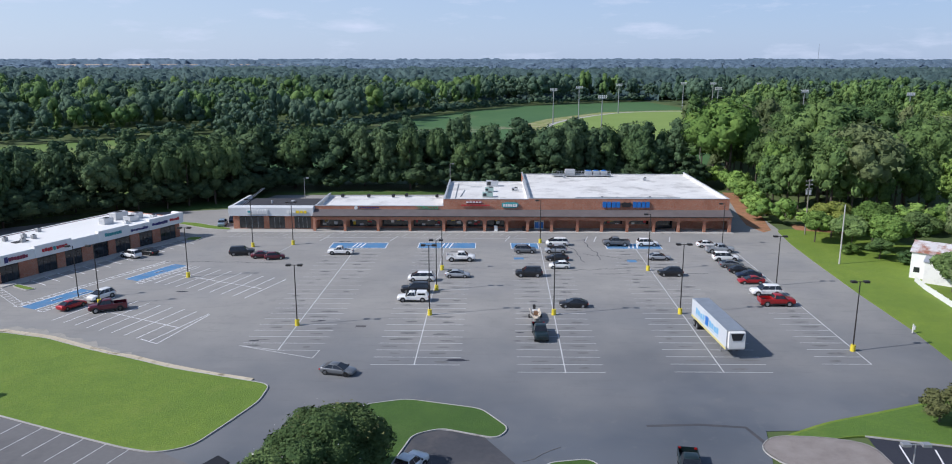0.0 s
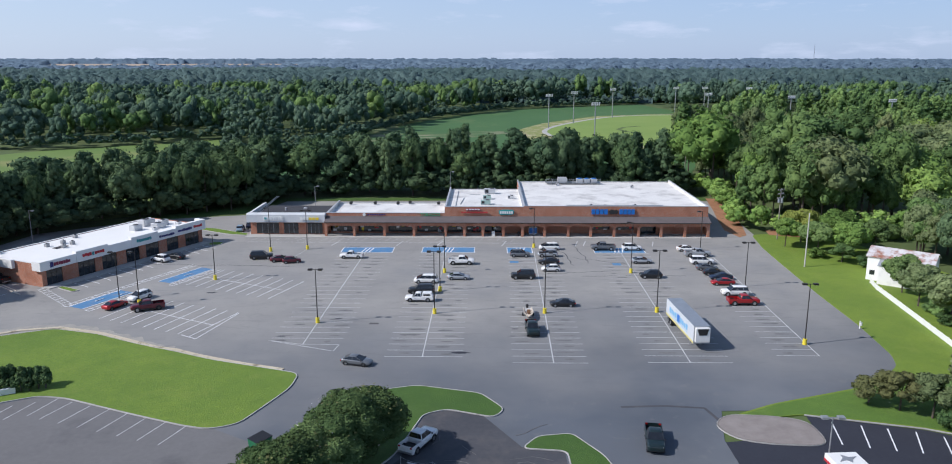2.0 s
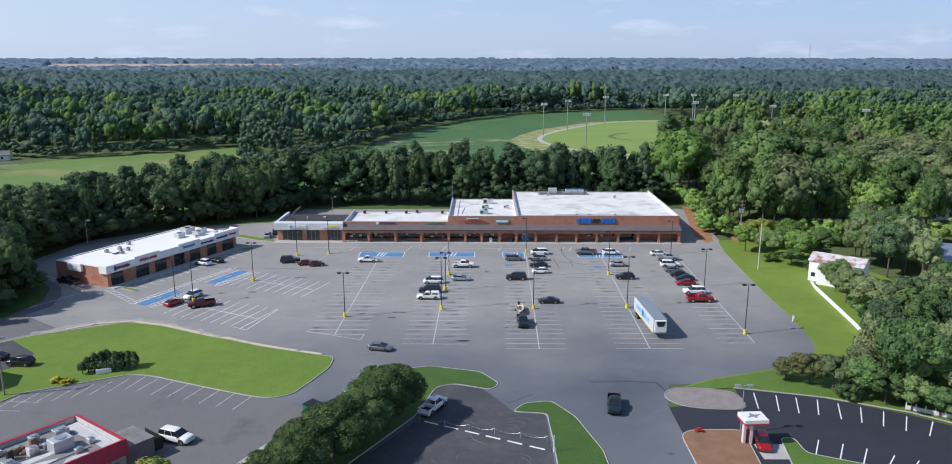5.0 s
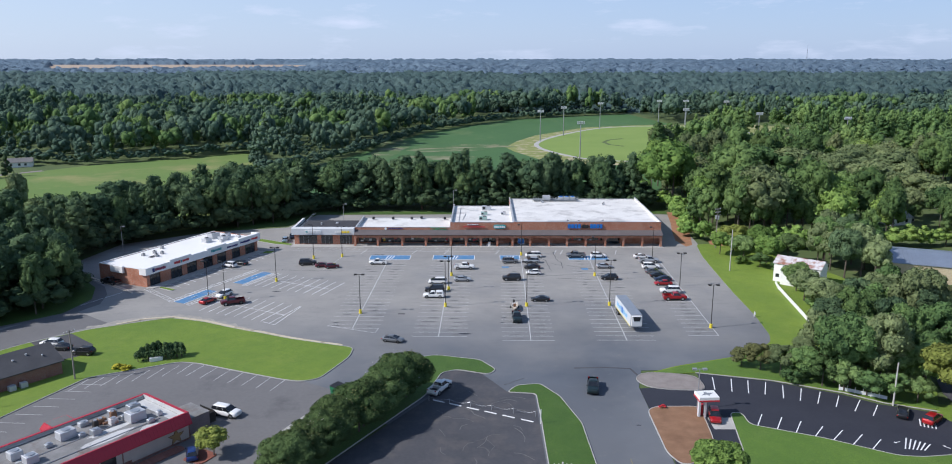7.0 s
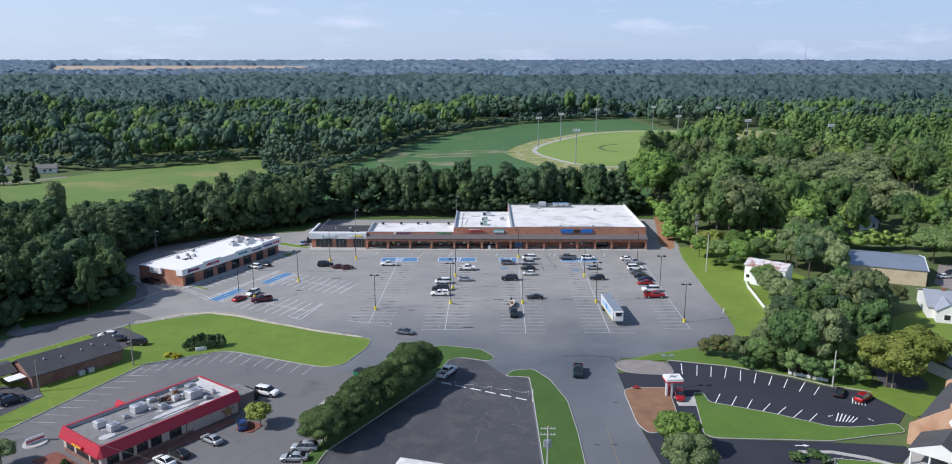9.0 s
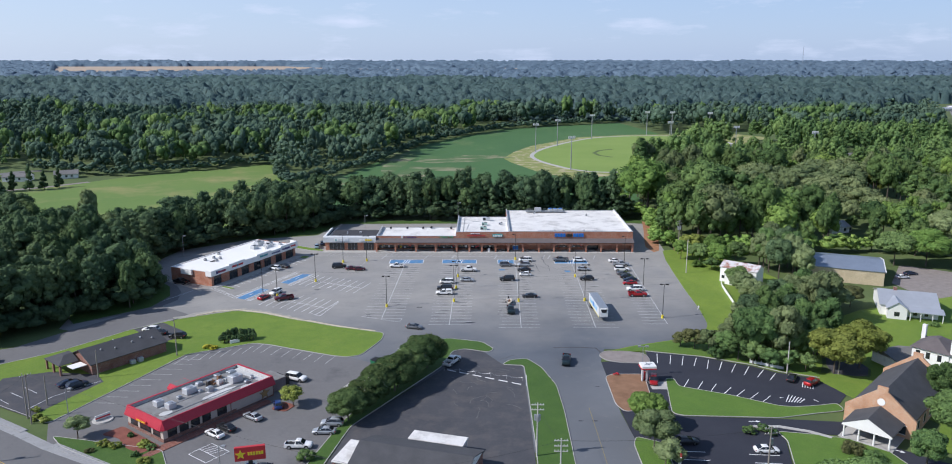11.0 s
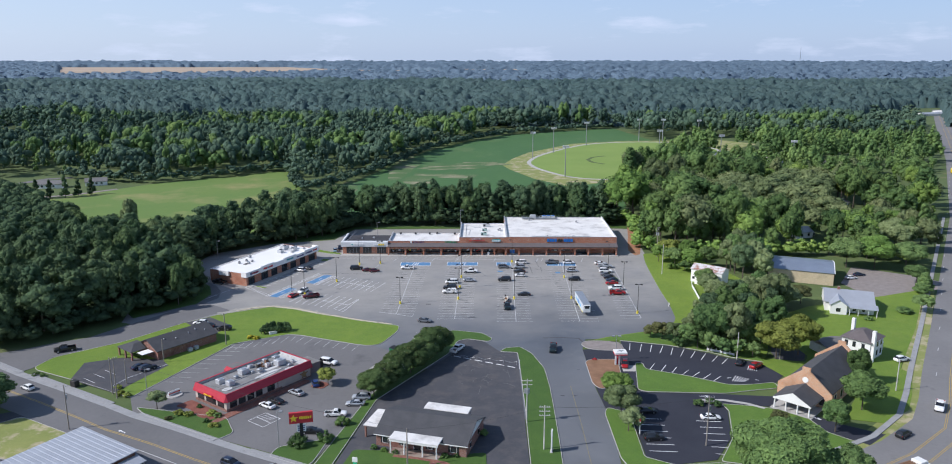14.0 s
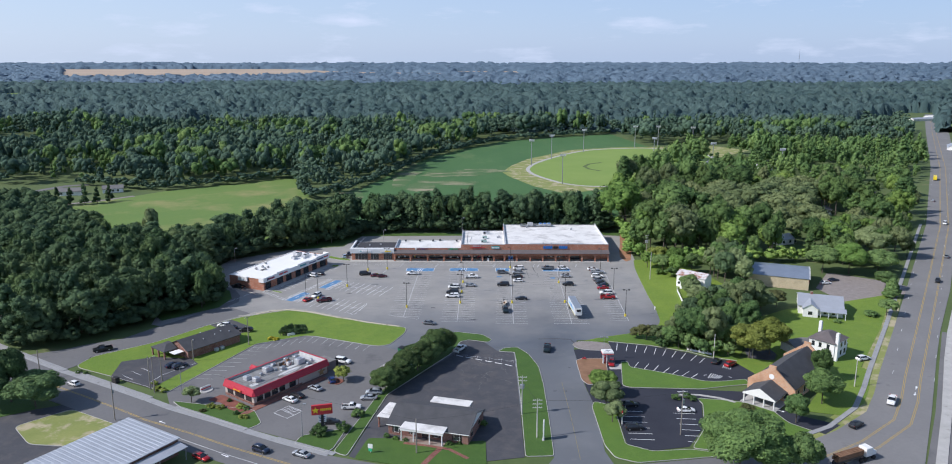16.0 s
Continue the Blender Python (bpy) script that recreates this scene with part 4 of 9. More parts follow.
UPL = [((42.8, 77.1), (44.0, 82.9)), ((45.7, 76.3), (47.3, 82.0)), ((48.5, 75.6), (50.2, 81.2)), ((51.3, 75.1), (53.3, 80.4)), ((54.1, 73.6), (56, 79.1)), ((56.7, 72.6), (58.9, 77.7)), ((59.3, 71.4), (61.8, 76.3)), ((61.9, 70), (64.5, 74.7)), ((64.5, 68.5), (67.5, 73)), ((66.8, 66.8), (69.6, 70.9)),
       ((45.8, 61.8 + 1.2), (47.9, 67.1)), ((48.5, 61.6), (50.9, 66)), ((51.1, 60.4), (53.6, 64.6)), ((53.7, 59.2), (56.5, 62.8)), ((56.1, 58), (59.1, 61.4)), ((58.6, 56.6), (61.7, 60)), ((61, 55.2), (63.9, 58.4))]
for a, b in UPL:
    stripe(marks, a, b, 0.17, LINE_BRIGHT, 0.042)
for i in range(6):
    for a, b in (((36.2, 33.6 - i * 3.1), (42.3, 33.2 - i * 3.1)), ((50.4, 32.4 - i * 3.1), (56 - i * 0.4, 32 - i * 3.1))):
        stripe(marks, a, b, 0.17, LINE_BRIGHT, 0.042)
for i in range(6):
    stripe(marks, (66.2 + i * 0.55, 55.4 - i * 0.1), (68.2 + i * 0.55, 58.9 - i * 0.4), 0.2, LINE_BRIGHT, 0.042)
for i in range(5):
    stripe(marks, (72.8 + i * 0.5, 63 - i * 0.25), (74 + i * 0.5, 65.6 - i * 0.25), 0.2, LINE_BRIGHT, 0.042)
HC = Matrix.Translation((-56.4, 31.6, 0)) @ Matrix.Rotation(radians(54.3), 4, "Z")
for a, b in [((0, 0), (5.2, 0)), ((0, -5.4), (5.2, -5.4)), ((0, 0), (0, -5.4)), ((5.2, 0), (5.2, -5.4)), ((2.4, 0), (2.4, -5.4))] + [((2.4, -0.6 - k * 0.9), (5.2, -1.5 - k * 0.9)) for k in range(4)]:
    p0, p1 = HC @ Vector((*a, 0)), HC @ Vector((*b, 0))
    stripe(marks, (p0.x, p0.y), (p1.x, p1.y), 0.12, LINE_BRIGHT, 0.03)
# road markings
lines = tagged(new("road_markings"), "worn yellow and white lane lines on the roads", "markings", kind="structure")


def along(pts, off):
    P = [Vector(p) for p in pts]
    out = []
    for i, p in enumerate(P):
        d = (P[min(i + 1, len(P) - 1)] - P[max(i - 1, 0)]).normalized()
        q = p + Vector((-d.y, d.x)) * off
        out.append((q.x, q.y))
    return out


part("centre_line", ribbon(Shape(), along(STREET_UP[2:], -7.0), 0.16, 0.02, 0.034), LINE_YELLOW, lines, "double yellow centre line")
part("centre_line", ribbon(Shape(), along(STREET_UP[2:], -7.4), 0.16, 0.02, 0.034), LINE_YELLOW, lines, "double yellow centre line")
part("turn_line", ribbon(Shape(), along(STREET_UP[6:12], -10.4), 0.16, 0.02, 0.034), LINE_WHITE, lines, "white turn-lane line")
for o in (-6.6, -7.0, -10.6, -11.0):
    part("centre_line", ribbon(Shape(), along(ROAD_L[1:], o), 0.16, 0.03, 0.044), LINE_YELLOW, lines, "yellow turn-lane line")
for i in range(24):
    a = Vector(ROAD_L[5]).lerp(Vector(ROAD_L[9]), i / 24)
    for o in (3.4, 14.2):
        p = a + Vector((0.84, -0.54)) * o
        stripe(lines, (p.x, p.y), (p.x + 1.7, p.y + 2.6), 0.14, LINE_WHITE, 0.044, "lane_dash")
part("centre_line", ribbon(Shape(), [(22.6, 8), (22.8, 30), (22.6, 52)], 0.13, 0.0, 0.012), LINE_DULL, lines, "faint yellow centre line")


def turn_arrow(x, y, deg, k=1.0):
    sh = Shape().prism([(-1.2, -0.12), (0.4, -0.12), (0.4, -0.45), (1.3, 0), (0.4, 0.45), (0.4, 0.12), (-1.2, 0.12)], 0.03, 0.048)
    part("turn_arrow", sh, LINE_BRIGHT, lines, "white painted turn arrow", at=turned(x, y, deg) @ Matrix.Diagonal((k, k, 1, 1)))


for x, y, d in ((124, 49, 57), (121.5, 45, 237), (75, 36, -60), (79.5, 34, -40), (56, 46, 0), (-62, 9, -28), (-84, 26, 150), (66, 57.5, 200), (73, 56, 120)):
    turn_arrow(x, y, d, 0.5 if 60 < x < 74 else 1.0)
# patched tar line and drain in the lot
part("tar_patch", ribbon(Shape(), [(18, 87), (24, 87.4), (29, 86.8), (30, 83)], 0.5, 0, 0.01), ASPHALT_OLD, lot, "dark patched trench")
part("storm_drain", Shape().box(-20.2, -18.6, 119, 119.8, 0, 0.012), ASPHALT_OLD, lot, "dark drain grate")
for x, y, r in ((-4, 106, 1.8), (-54, 137, 1.3), (5, 117, 0.7), (4.5, 113.5, 0.6), (-34, 113, 0.9), (-26, 122, 0.8), (26, 63, 0.6), (23, 46, 0.8), (20, 46, 0.7)):
    r *= 0.55
    part("oil_stain", Shape().prism([(x + r * 1.5 * math.cos(a) * (1 + 0.3 * math.sin(5 * a + x)), y + 0.45 * r * math.sin(a)) for a in np.linspace(0, 6.28, 13)[:-1]], 0, 0.007), ASPHALT_NEW, lot, "dark oil stain")
STAIN = surface("oil_stained_asphalt", (0.09, 0.09, 0.09), (0.2, 0.196, 0.188), 1.2, 4.0, 0.85)
ro = random.Random(17)
for x0, y0, x1, y1, lw, rw in COLUMNS:
    for i in range(int((y1 - y0) / 2.67)):
        for side, w in ((-1, lw), (1, rw)):
            if w < 1 or ro.random() < 0.18:
                continue
            t = (i + 0.5) * 2.67 / (y1 - y0)
            x, y = x0 + (x1 - x0) * t + side * ro.uniform(0.35, 0.75) * w, y0 + (i + 0.5) * 2.67 + ro.uniform(-0.35, 0.35)
            a0, b0 = ro.uniform(0.5, 1.7), ro.uniform(0.16, 0.42)
            part("oil_stain", Shape().prism([(x + a0 * ro.uniform(0.7, 1.2) * math.cos(a), y + b0 * ro.uniform(0.6, 1.3) * math.sin(a)) for a in np.linspace(0, 6.28, 12)[:-1]], 0, 0.006), STAIN, lot, "dark oil stain")
rs = random.Random(5)
for x0, y0, dx, dy in ((17, 178, 3, -20), (14, 152, 14, 1.5), (20, 150, 22, 0.8), (22, 178, 1.5, -18), (20, 165, 12, -5), (-44, 157, -30, 1)):
    pts, k = [], 9
    for i in range(k + 1):
        pts.append((x0 + dx * i / k + rs.uniform(-0.5, 0.5), y0 + dy * i / k + rs.uniform(-0.5, 0.5)))
    part("sealed_crack", ribbon(Shape(), pts, 0.14, 0, 0.006), ASPHALT_NEW, lot, "dark sealed crack")
for a, b in (((-9.4, 72.4), (9, 63.6)),):
    for i in range(6):
        p = Vector(a).lerp(Vector(b), (i + 0.5) / 6)
        st = Shape().box(-1.15, 1.15, -0.1, 0.1, 0.02, 0.16, 0.03)
        tagged(part("wheel_stop", st, LINE_BRIGHT, at=turned(p.x, p.y, -25.6)), "pale concrete wheel stop on dark asphalt", "wheel stop", "wheel stops")

# pale weedy cracks over the dark office lot
rk = random.Random(29)
for k in range(26):
    x, y, a = rk.uniform(-8, 8), rk.uniform(48, 80), rk.uniform(0, 6.28)
    pts = [(x, y)]
    for _ in range(rk.randint(2, 5)):
        a += rk.uniform(-0.9, 0.9)
        x, y = x + math.cos(a) * 1.3, y + math.sin(a) * 1.3
        pts.append((x, y))
    if all(-9 < p < 8.5 and 44 < q < 82 for p, q in pts):
        part("crack", ribbon(Shape(), pts, rk.uniform(0.04, 0.1), 0.0, 0.045), ASPHALT_LOT, lot, "pale dusty crack in the asphalt")

# ---- shopping centre ----
centre = thing("shopping_centre", "long brick shopping centre with arcade and white roofs", "shop building")
BAYS = [-41.3, -34.0, -26.1, -18.5, -10.4, -5.5, -0.7, 4.6, 9.5, 15.2, 21.3, 27.1, 33.1, 39.4, 45.2, 51.3, 57.2]
FRONT, BACKWALL = 186.0, 190.0


def roofed(parent, x0, x1, y0, y1, z, top, material, name="block"):
    """A brick block with a flat roof inside its parapet."""
    sh = Shape()
    sh.box(x0, x1, y1 - 0.3, y1, 0, z + 0.25)
    sh.box(x0, x0 + 0.3, y0, y1 - 0.3, 0, top)
    sh.box(x1 - 0.3, x1, y0, y1 - 0.3, 0, top)
    sh.box(x0 + 0.3, x1 - 0.3, y0, y0 + 0.35, 3.6, top)
    part("wall", sh, BRICK, parent)
    part("roof", Shape().box(x0 + 0.3, x1 - 0.3, y0 + 0.35, y1 - 0.3, z - 0.3, z), material, parent, "stained white roof membrane")
    lin = Shape()
    lin.box(x0 + 0.303, x0 + 0.33, y0 + 0.38, y1 - 0.33, z, top).box(x1 - 0.33, x1 - 0.303, y0 + 0.38, y1 - 0.33, z, top)
    lin.box(x0 + 0.303, x1 - 0.303, y0 + 0.353, y0 + 0.378, z, top).box(x0 + 0.303, x1 - 0.303, y1 - 0.328, y1 - 0.303, z, z + 0.3)
    part("parapet_lining", lin, MEMBRANE, parent, "white membrane turned up the parapet")
    cap = Shape()
    cap.box(x0 - 0.06, x0 + 0.36, y0, y1, top, top + 0.08)
    cap.box(x1 - 0.36, x1 + 0.06, y0, y1, top, top + 0.08)
    cap.box(x0 + 0.36, x1 - 0.36, y0 - 0.05, y0 + 0.4, top, top + 0.08)
    cap.box(x0 + 0.36, x1 - 0.36, y1 - 0.36, y1 + 0.04, z + 0.25, z + 0.33)
    part("coping", cap, UNIT, parent, "pale metal coping")


roofed(centre, -41.5, -10.6, 188.4, 206.5, 4.9, 5.8, MEMBRANE)
roofed(centre, -10.6, 9.9, 188.4, 219.2, 6.7, 7.5, MEMBRANE)
roofed(centre, 9.9, 57.6, 188.4, 232.6, 6.9, 7.7, MEMBRANE)
# arcade: piers, fascia and eased arches
for i, (a, b) in enumerate(zip(BAYS[:-1], BAYS[1:])):
    part("pier", Shape().box(a - 0.32, a + 0.32, FRONT, FRONT + 0.64, 0.1, 2.9, 0.03), BRICK, centre)
    sh = Shape().box(a - 0.32, b - 0.32, FRONT, FRONT + 0.5, 2.9, 3.75)
    for c0, s in ((a + 0.32, 1), (b - 0.32, -1)):
        arc = [(c0, 2.9), (c0, 2.2)] + [(c0 + s * 0.9 * (1 - math.cos(t)), 2.2 + 0.7 * math.sin(t)) for t in (0.4, 0.8, 1.2)] + [(c0 + s * 0.9, 2.9)]
        sh.yprism(arc, FRONT + 0.05, FRONT + 0.45)
    part("arch", sh, BRICK, centre)
part("pier", Shape().box(56.9, 57.6, FRONT, FRONT + 0.64, 0.1, 3.75, 0.03), BRICK, centre)
# shingled pent roof over the arcade, in two lengths
for x0, x1 in ((-41.6, -10.4), (-10.4, 57.8)):
    part("awning", Shape().loft([[(x, 185.5, 3.72), (x, 185.5, 3.9), (x, 188.38, 5.02), (x, 188.38, 3.72)] for x in (x0, x1)]), SHINGLE_BROWN, centre, "brown shingled pent roof")
part("gutter", Shape().box(-41.6, 57.8, 185.38, 185.5, 3.74, 3.92), BRONZE, centre, "dark gutter")
# shop fronts behind the arcade
GLAZED = {0: "w", 1: "w", 2: "w", 3: "w", 4: "w", 5: "w", 6: "w", 11: "h", 12: "h", 13: "d"}
for i, (a, b) in enumerate(zip(BAYS[:-1], BAYS[1:])):
    kind = GLAZED.get(i)
    lo = {"w": 0.45, "h": 1.15, "d": 0.15}.get(kind, 3.7)
    sh = Shape()
    if kind:
        sh.box(a, b, BACKWALL, BACKWALL + 0.3, 0, lo)
        sh.box(a, b, BACKWALL, BACKWALL + 0.3, 2.9, 3.75)
        sh.box(a, a + 0.5, BACKWALL, BACKWALL + 0.3, lo, 2.9)
        sh.box(b - 0.5, b, BACKWALL, BACKWALL + 0.3, lo, 2.9)
        n = 4
        w = (b - a - 1.0) / n
        win = part("window", Shape().box(a + 0.5, b - 0.5, BACKWALL + 0.1, BACKWALL + 0.14, 2.84, 2.9), BRONZE, centre, "dark-framed shop window")
        for k in range(n):
            x = a + 0.5 + k * w
            part("pane", Shape().box(x + 0.04, x + w - 0.04, BACKWALL + 0.12, BACKWALL + 0.15, lo + 0.03, 2.84), GLASS, win)
            part("mullion", Shape().box(x - 0.03, x + 0.03, BACKWALL + 0.08, BACKWALL + 0.18, lo, 2.84), BRONZE, win)
    else:
        sh.box(a, b, BACKWALL, BACKWALL + 0.3, 0, 3.75)
    part("shop_wall", sh, BRICK, centre)
rw = random.Random(3)
fresh = part("window_sign", Shape().box(27.9, 30.4, BACKWALL + 0.04, BACKWALL + 0.07, 1.9, 2.0), SIGN_YELLOW, centre, "white and yellow lettering bars in the window")
for k in range(5):
    part("letter_bar", Shape().box(27.9 + k * 0.45, 28.25 + k * 0.45, BACKWALL + 0.03, BACKWALL + 0.07, 2.1, 2.6 - 0.12 * (k % 2)), WHITE, fresh)
for x in (22.6, 43.2):
    part("wall_sign", Shape().box(x, x + 0.9, BACKWALL - 0.04, BACKWALL, 2.1, 2.9), BEIGE, centre, "yellowish notice on the wall")
for i in (0, 0, 1, 1, 1, 2, 2, 3, 3, 3, 4, 5, 5, 6, 11, 12):
    a, b = BAYS[i], BAYS[i + 1]
    for _ in range(2):
        x = rw.uniform(a + 0.8, b - 1.6)
        z = rw.uniform(0.7, 1.9)
        part("window_poster", Shape().box(x, x + rw.uniform(0.5, 1.0), BACKWALL + 0.07, BACKWALL + 0.09, z, z + rw.uniform(0.4, 0.8)), rw.choice([WHITE, WHITE, SIGN_RED, SIGN_YELLOW, PANEL_GREY]), centre, "bright poster in the shop window")
part("arcade_ceiling", Shape().box(-41.3, 57.3, 186.5, 190.0, 3.74, 3.86), PANEL_WHITE, centre)
# white-fronted end shop
end = thing("corner_shop", "low shop with pale grey fascia and dark roof", "shop building")
sh = Shape().box(-61.4, -59.9, 188.2, 188.6, 0, 3.7).box(-54.0, -52.7, 188.2, 188.6, 0, 3.7).box(-48.9, -46.6, 188.2, 188.6, 0, 3.7).box(-42.6, -41.62, 188.2, 188.6, 0, 3.7)
sh.box(-61.4, -61.1, 188.6, 203, 0, 4.9).box(-61.1, -41.62, 202.7, 203, 0, 4.9).box(-59.9, -42.6, 188.3, 188.6, 0, 0.3)
part("wall", sh, BRICK, end)
for x0, x1, n in ((-59.9, -54.0, 4), (-52.7, -48.9, 3), (-46.6, -42.6, 4)):
    win = part("window", Shape().box(x0, x1, 188.34, 188.42, 2.95, 3.05), BRONZE, end, "dark-framed shop window")
    for k in range(n):
        w = (x1 - x0) / n
        part("pane", Shape().box(x0 + k * w + 0.05, x0 + k * w + w - 0.05, 188.4, 188.44, 0.3, 2.95), GLASS, win)
        part("mullion", Shape().box(x0 + k * w - 0.03, x0 + k * w + 0.03, 188.36, 188.46, 0.3, 2.95), STEEL, win)
part("fascia", Shape().loft([[(x, 186.9, 3.55), (x, 186.9, 5.55), (x, 187.2, 5.85), (x, 188.6, 5.85), (x, 188.6, 3.55)] for x in (-62.0, -41.64)]), PANEL_GREY, end, "pale grey panelled fascia")
part("fascia_side", Shape().loft([[(-62.0, 188.6, z) for z in ()] or [(-62, y, 3.55), (-62, y, 5.7), (-61.4, y, 5.85), (-61.1, y, 5.85), (-61.1, y, 3.55)] for y in (188.62, 203)]), PANEL_GREY, end, "pale grey panelled fascia")
part("roof", Shape().box(-61.1, -41.64, 188.62, 202.7, 4.75, 5.0), TAR, end, "black felt roof")
part("vent", Shape().rod((-54, 196, 5), (-54, 196, 5.7), 0.25), UNIT, end)
part("vent", Shape().box(-49.5, -48.6, 197, 197.8, 5, 5.5, 0.05), UNIT, end)


def sign(parent, x0, x1, y, z0, z1, material, label, letters=0, back=None):
    """A sign of raised plain bars, with or without a back plate."""
    s = part("sign", Shape().box(x0, x1, y - 0.1, y, z0, z1, 0.03) if back else Shape().box(x0, x1, y - 0.06, y - 0.02, z0 + 0.3 * (z1 - z0), z0 + 0.36 * (z1 - z0)), back or material, parent, label)
    rg = random.Random(int(x0 * 7))
    n = letters or 1
    w = (x1 - x0) / n
    for k in range(n):
        part("letter_bar", Shape().box(x0 + k * w + 0.12 * w, x0 + (k + 1) * w - 0.12 * w, y - 0.22, y - 0.06, z0 + 0.12 + rg.uniform(0, 0.1), z1 - 0.12), material, s)
    return s


def block_letter(parent, x, y, z, w, h, form, material):
    """One channel letter as a plain blocky form."""
    sh, t = Shape(), h * 0.28
    if form == "solid":
        sh.box(x + 0.04, x + w - 0.04, y - 0.25, y, z, z + h)
    elif form == "ring":
        sh.box(x, x + t, y - 0.25, y, z, z + h).box(x + w - t, x + w, y - 0.25, y, z, z + h).box(x + t, x + w - t, y - 0.25, y, z, z + t).box(x + t, x + w - t, y - 0.25, y, z + h - t, z + h)
    elif form == "bar":
        sh.box(x + w * 0.3, x + w * 0.75, y - 0.25, y, z, z + h)
    elif form == "comb":
        sh.box(x, x + t, y - 0.25, y, z, z + h).box(x + t, x + w, y - 0.25, y, z + h - t, z + h).box(x + t, x + w * 0.8, y - 0.25, y, z + h * 0.4, z + h * 0.6)
    else:
        sh.box(x, x + t, y - 0.25, y, z, z + h).box(x + t, x + w, y - 0.25, y, z, z + t)
    part("letter_shape", sh, material, parent)


store_sign = part("sign", Shape().box(27.2, 38.0, 188.3, 188.36, 6.2, 6.3), BRONZE, centre, "large blue channel-letter shop sign")
for k, form in enumerate(("solid",) * 4):
    block_letter(store_sign, 27.4 + k * 1.08, 188.3, 5.65, 0.98, 1.35, form, SIGN_BLUE)
part("emblem", Shape().yprism([(32.2, 5.7), (34.0, 5.7), (34.3, 6.3), (34.0, 6.9), (33.4, 6.7), (32.6, 6.95), (31.9, 6.5)], 188.05, 188.3), BLACK, store_sign, "dark plain emblem")
for k, form in enumerate(("solid",) * 4):
    block_letter(store_sign, 34.6 + k * 1.02, 188.3, 5.65, 0.95, 1.35, form, SIGN_BLUE)
sign(centre, -6.4, 0.6, 188.3, 5.75, 6.35, SIGN_RED, "long red channel-letter sign", 10)
sign(centre, -5.2, -1.4, 188.3, 6.5, 7.1, WHITE, "white sign panel with dark bars", 5, SIGN_MAROON)
pl = part("sign", Shape().yprism([(3.4, 5.7), (4.0, 5.45), (6.6, 5.45), (7.3, 5.7), (7.4, 6.5), (6.8, 6.8), (4.6, 6.8), (3.4, 6.6)], 188.1, 188.3), SIGN_TEAL, centre, "dark green shaped sign with white bars")
for k in range(6):
    part("letter_bar", Shape().box(3.7 + k * 0.58, 4.15 + k * 0.58, 188.02, 188.1, 5.75, 6.4), WHITE, pl)
tob = part("sign", Shape().box(-17.3, -11.6, 188.28, 188.34, 4.98, 5.04), BRONZE, centre, "green channel-letter sign")
lettered("sign_letters", "TOBACCO", 1.05, SIGN_GREEN, tob, pose(-14.4, 188.24, 5.42, 90, 0, 0), "green raised letters")
part("sign", Shape().rod((-31.6, 188.3, 5.4), (-31.6, 188.1, 5.4), 0.42, n=14), WHITE, centre, "round white sign emblem")
sign(centre, -30.8, -26.0, 188.3, 5.1, 5.7, SIGN_NAVY, "navy blue channel-letter sign", 8)
sign(end, -57.6, -52.4, 186.86, 4.0, 5.1, PANEL_GREY, "white sign panel with pale bars", 4, WHITE)
part("sign_mark", Shape().box(-57.3, -56.7, 186.6, 186.74, 4.4, 4.9), SIGN_TEAL, end, "small teal sign mark")
sign(end, -48.0, -45.8, 186.86, 4.1, 5.0, WHITE, "white channel-letter sign", 3)
sign(end, -45.8, -43.1, 186.86, 4.1, 5.0, SIGN_YELLOW, "yellow channel-letter sign", 3)
fr_ = part("sign", Shape().box(28.6, 31.6, 189.86, 189.94, 2.1, 2.75), BLACK, centre, "black sign with white writing")
lettered("sign_letters", "fresh", 0.7, WHITE, fr_, pose(30.1, 189.82, 2.45, 90, 0, 0), "white raised letters")
for x in (23.2, 43.0):
    part("notice", Shape().box(x, x + 0.8, 189.88, 189.94, 2.2, 2.7), SIGN_YELLOW, centre, "small yellow notice")
# rooftop plant
rack = thing("condenser_rack", "steel rack of rooftop condensers with blue fans", "rooftop unit", turned(27, 229.5, 0, 6.9))
part("platform", Shape().box(-8.5, 8.5, -1.4, 1.4, 0.5, 0.62), STEEL, rack)
for k in range(9):
    part("rail_post", Shape().rod((-8.4 + k * 2.1, -1.35, 0), (-8.4 + k * 2.1, -1.35, 1.75), 0.05, n=6), STEEL, rack)
part("rail", Shape().box(-8.5, 8.5, -1.4, -1.33, 1.7, 1.78).box(-8.5, 8.5, -1.4, -1.33, 1.15, 1.22), STEEL, rack)
for k in range(3):
    u = part("condenser", Shape().box(1.2 + k * 2.2, 3.1 + k * 2.2, -1.1, 1.1, 0.62, 1.7, 0.06), UNIT, rack)
    part("fan", Shape().rod((2.15 + k * 2.2, 0, 1.7), (2.15 + k * 2.2, 0, 1.86), 0.75, n=16), SIGN_BLUE, u, "blue fan guard")
part("condenser", Shape().box(-4.6, -1.8, -1.1, 1.1, 0.62, 2.1, 0.08), UNIT, rack)


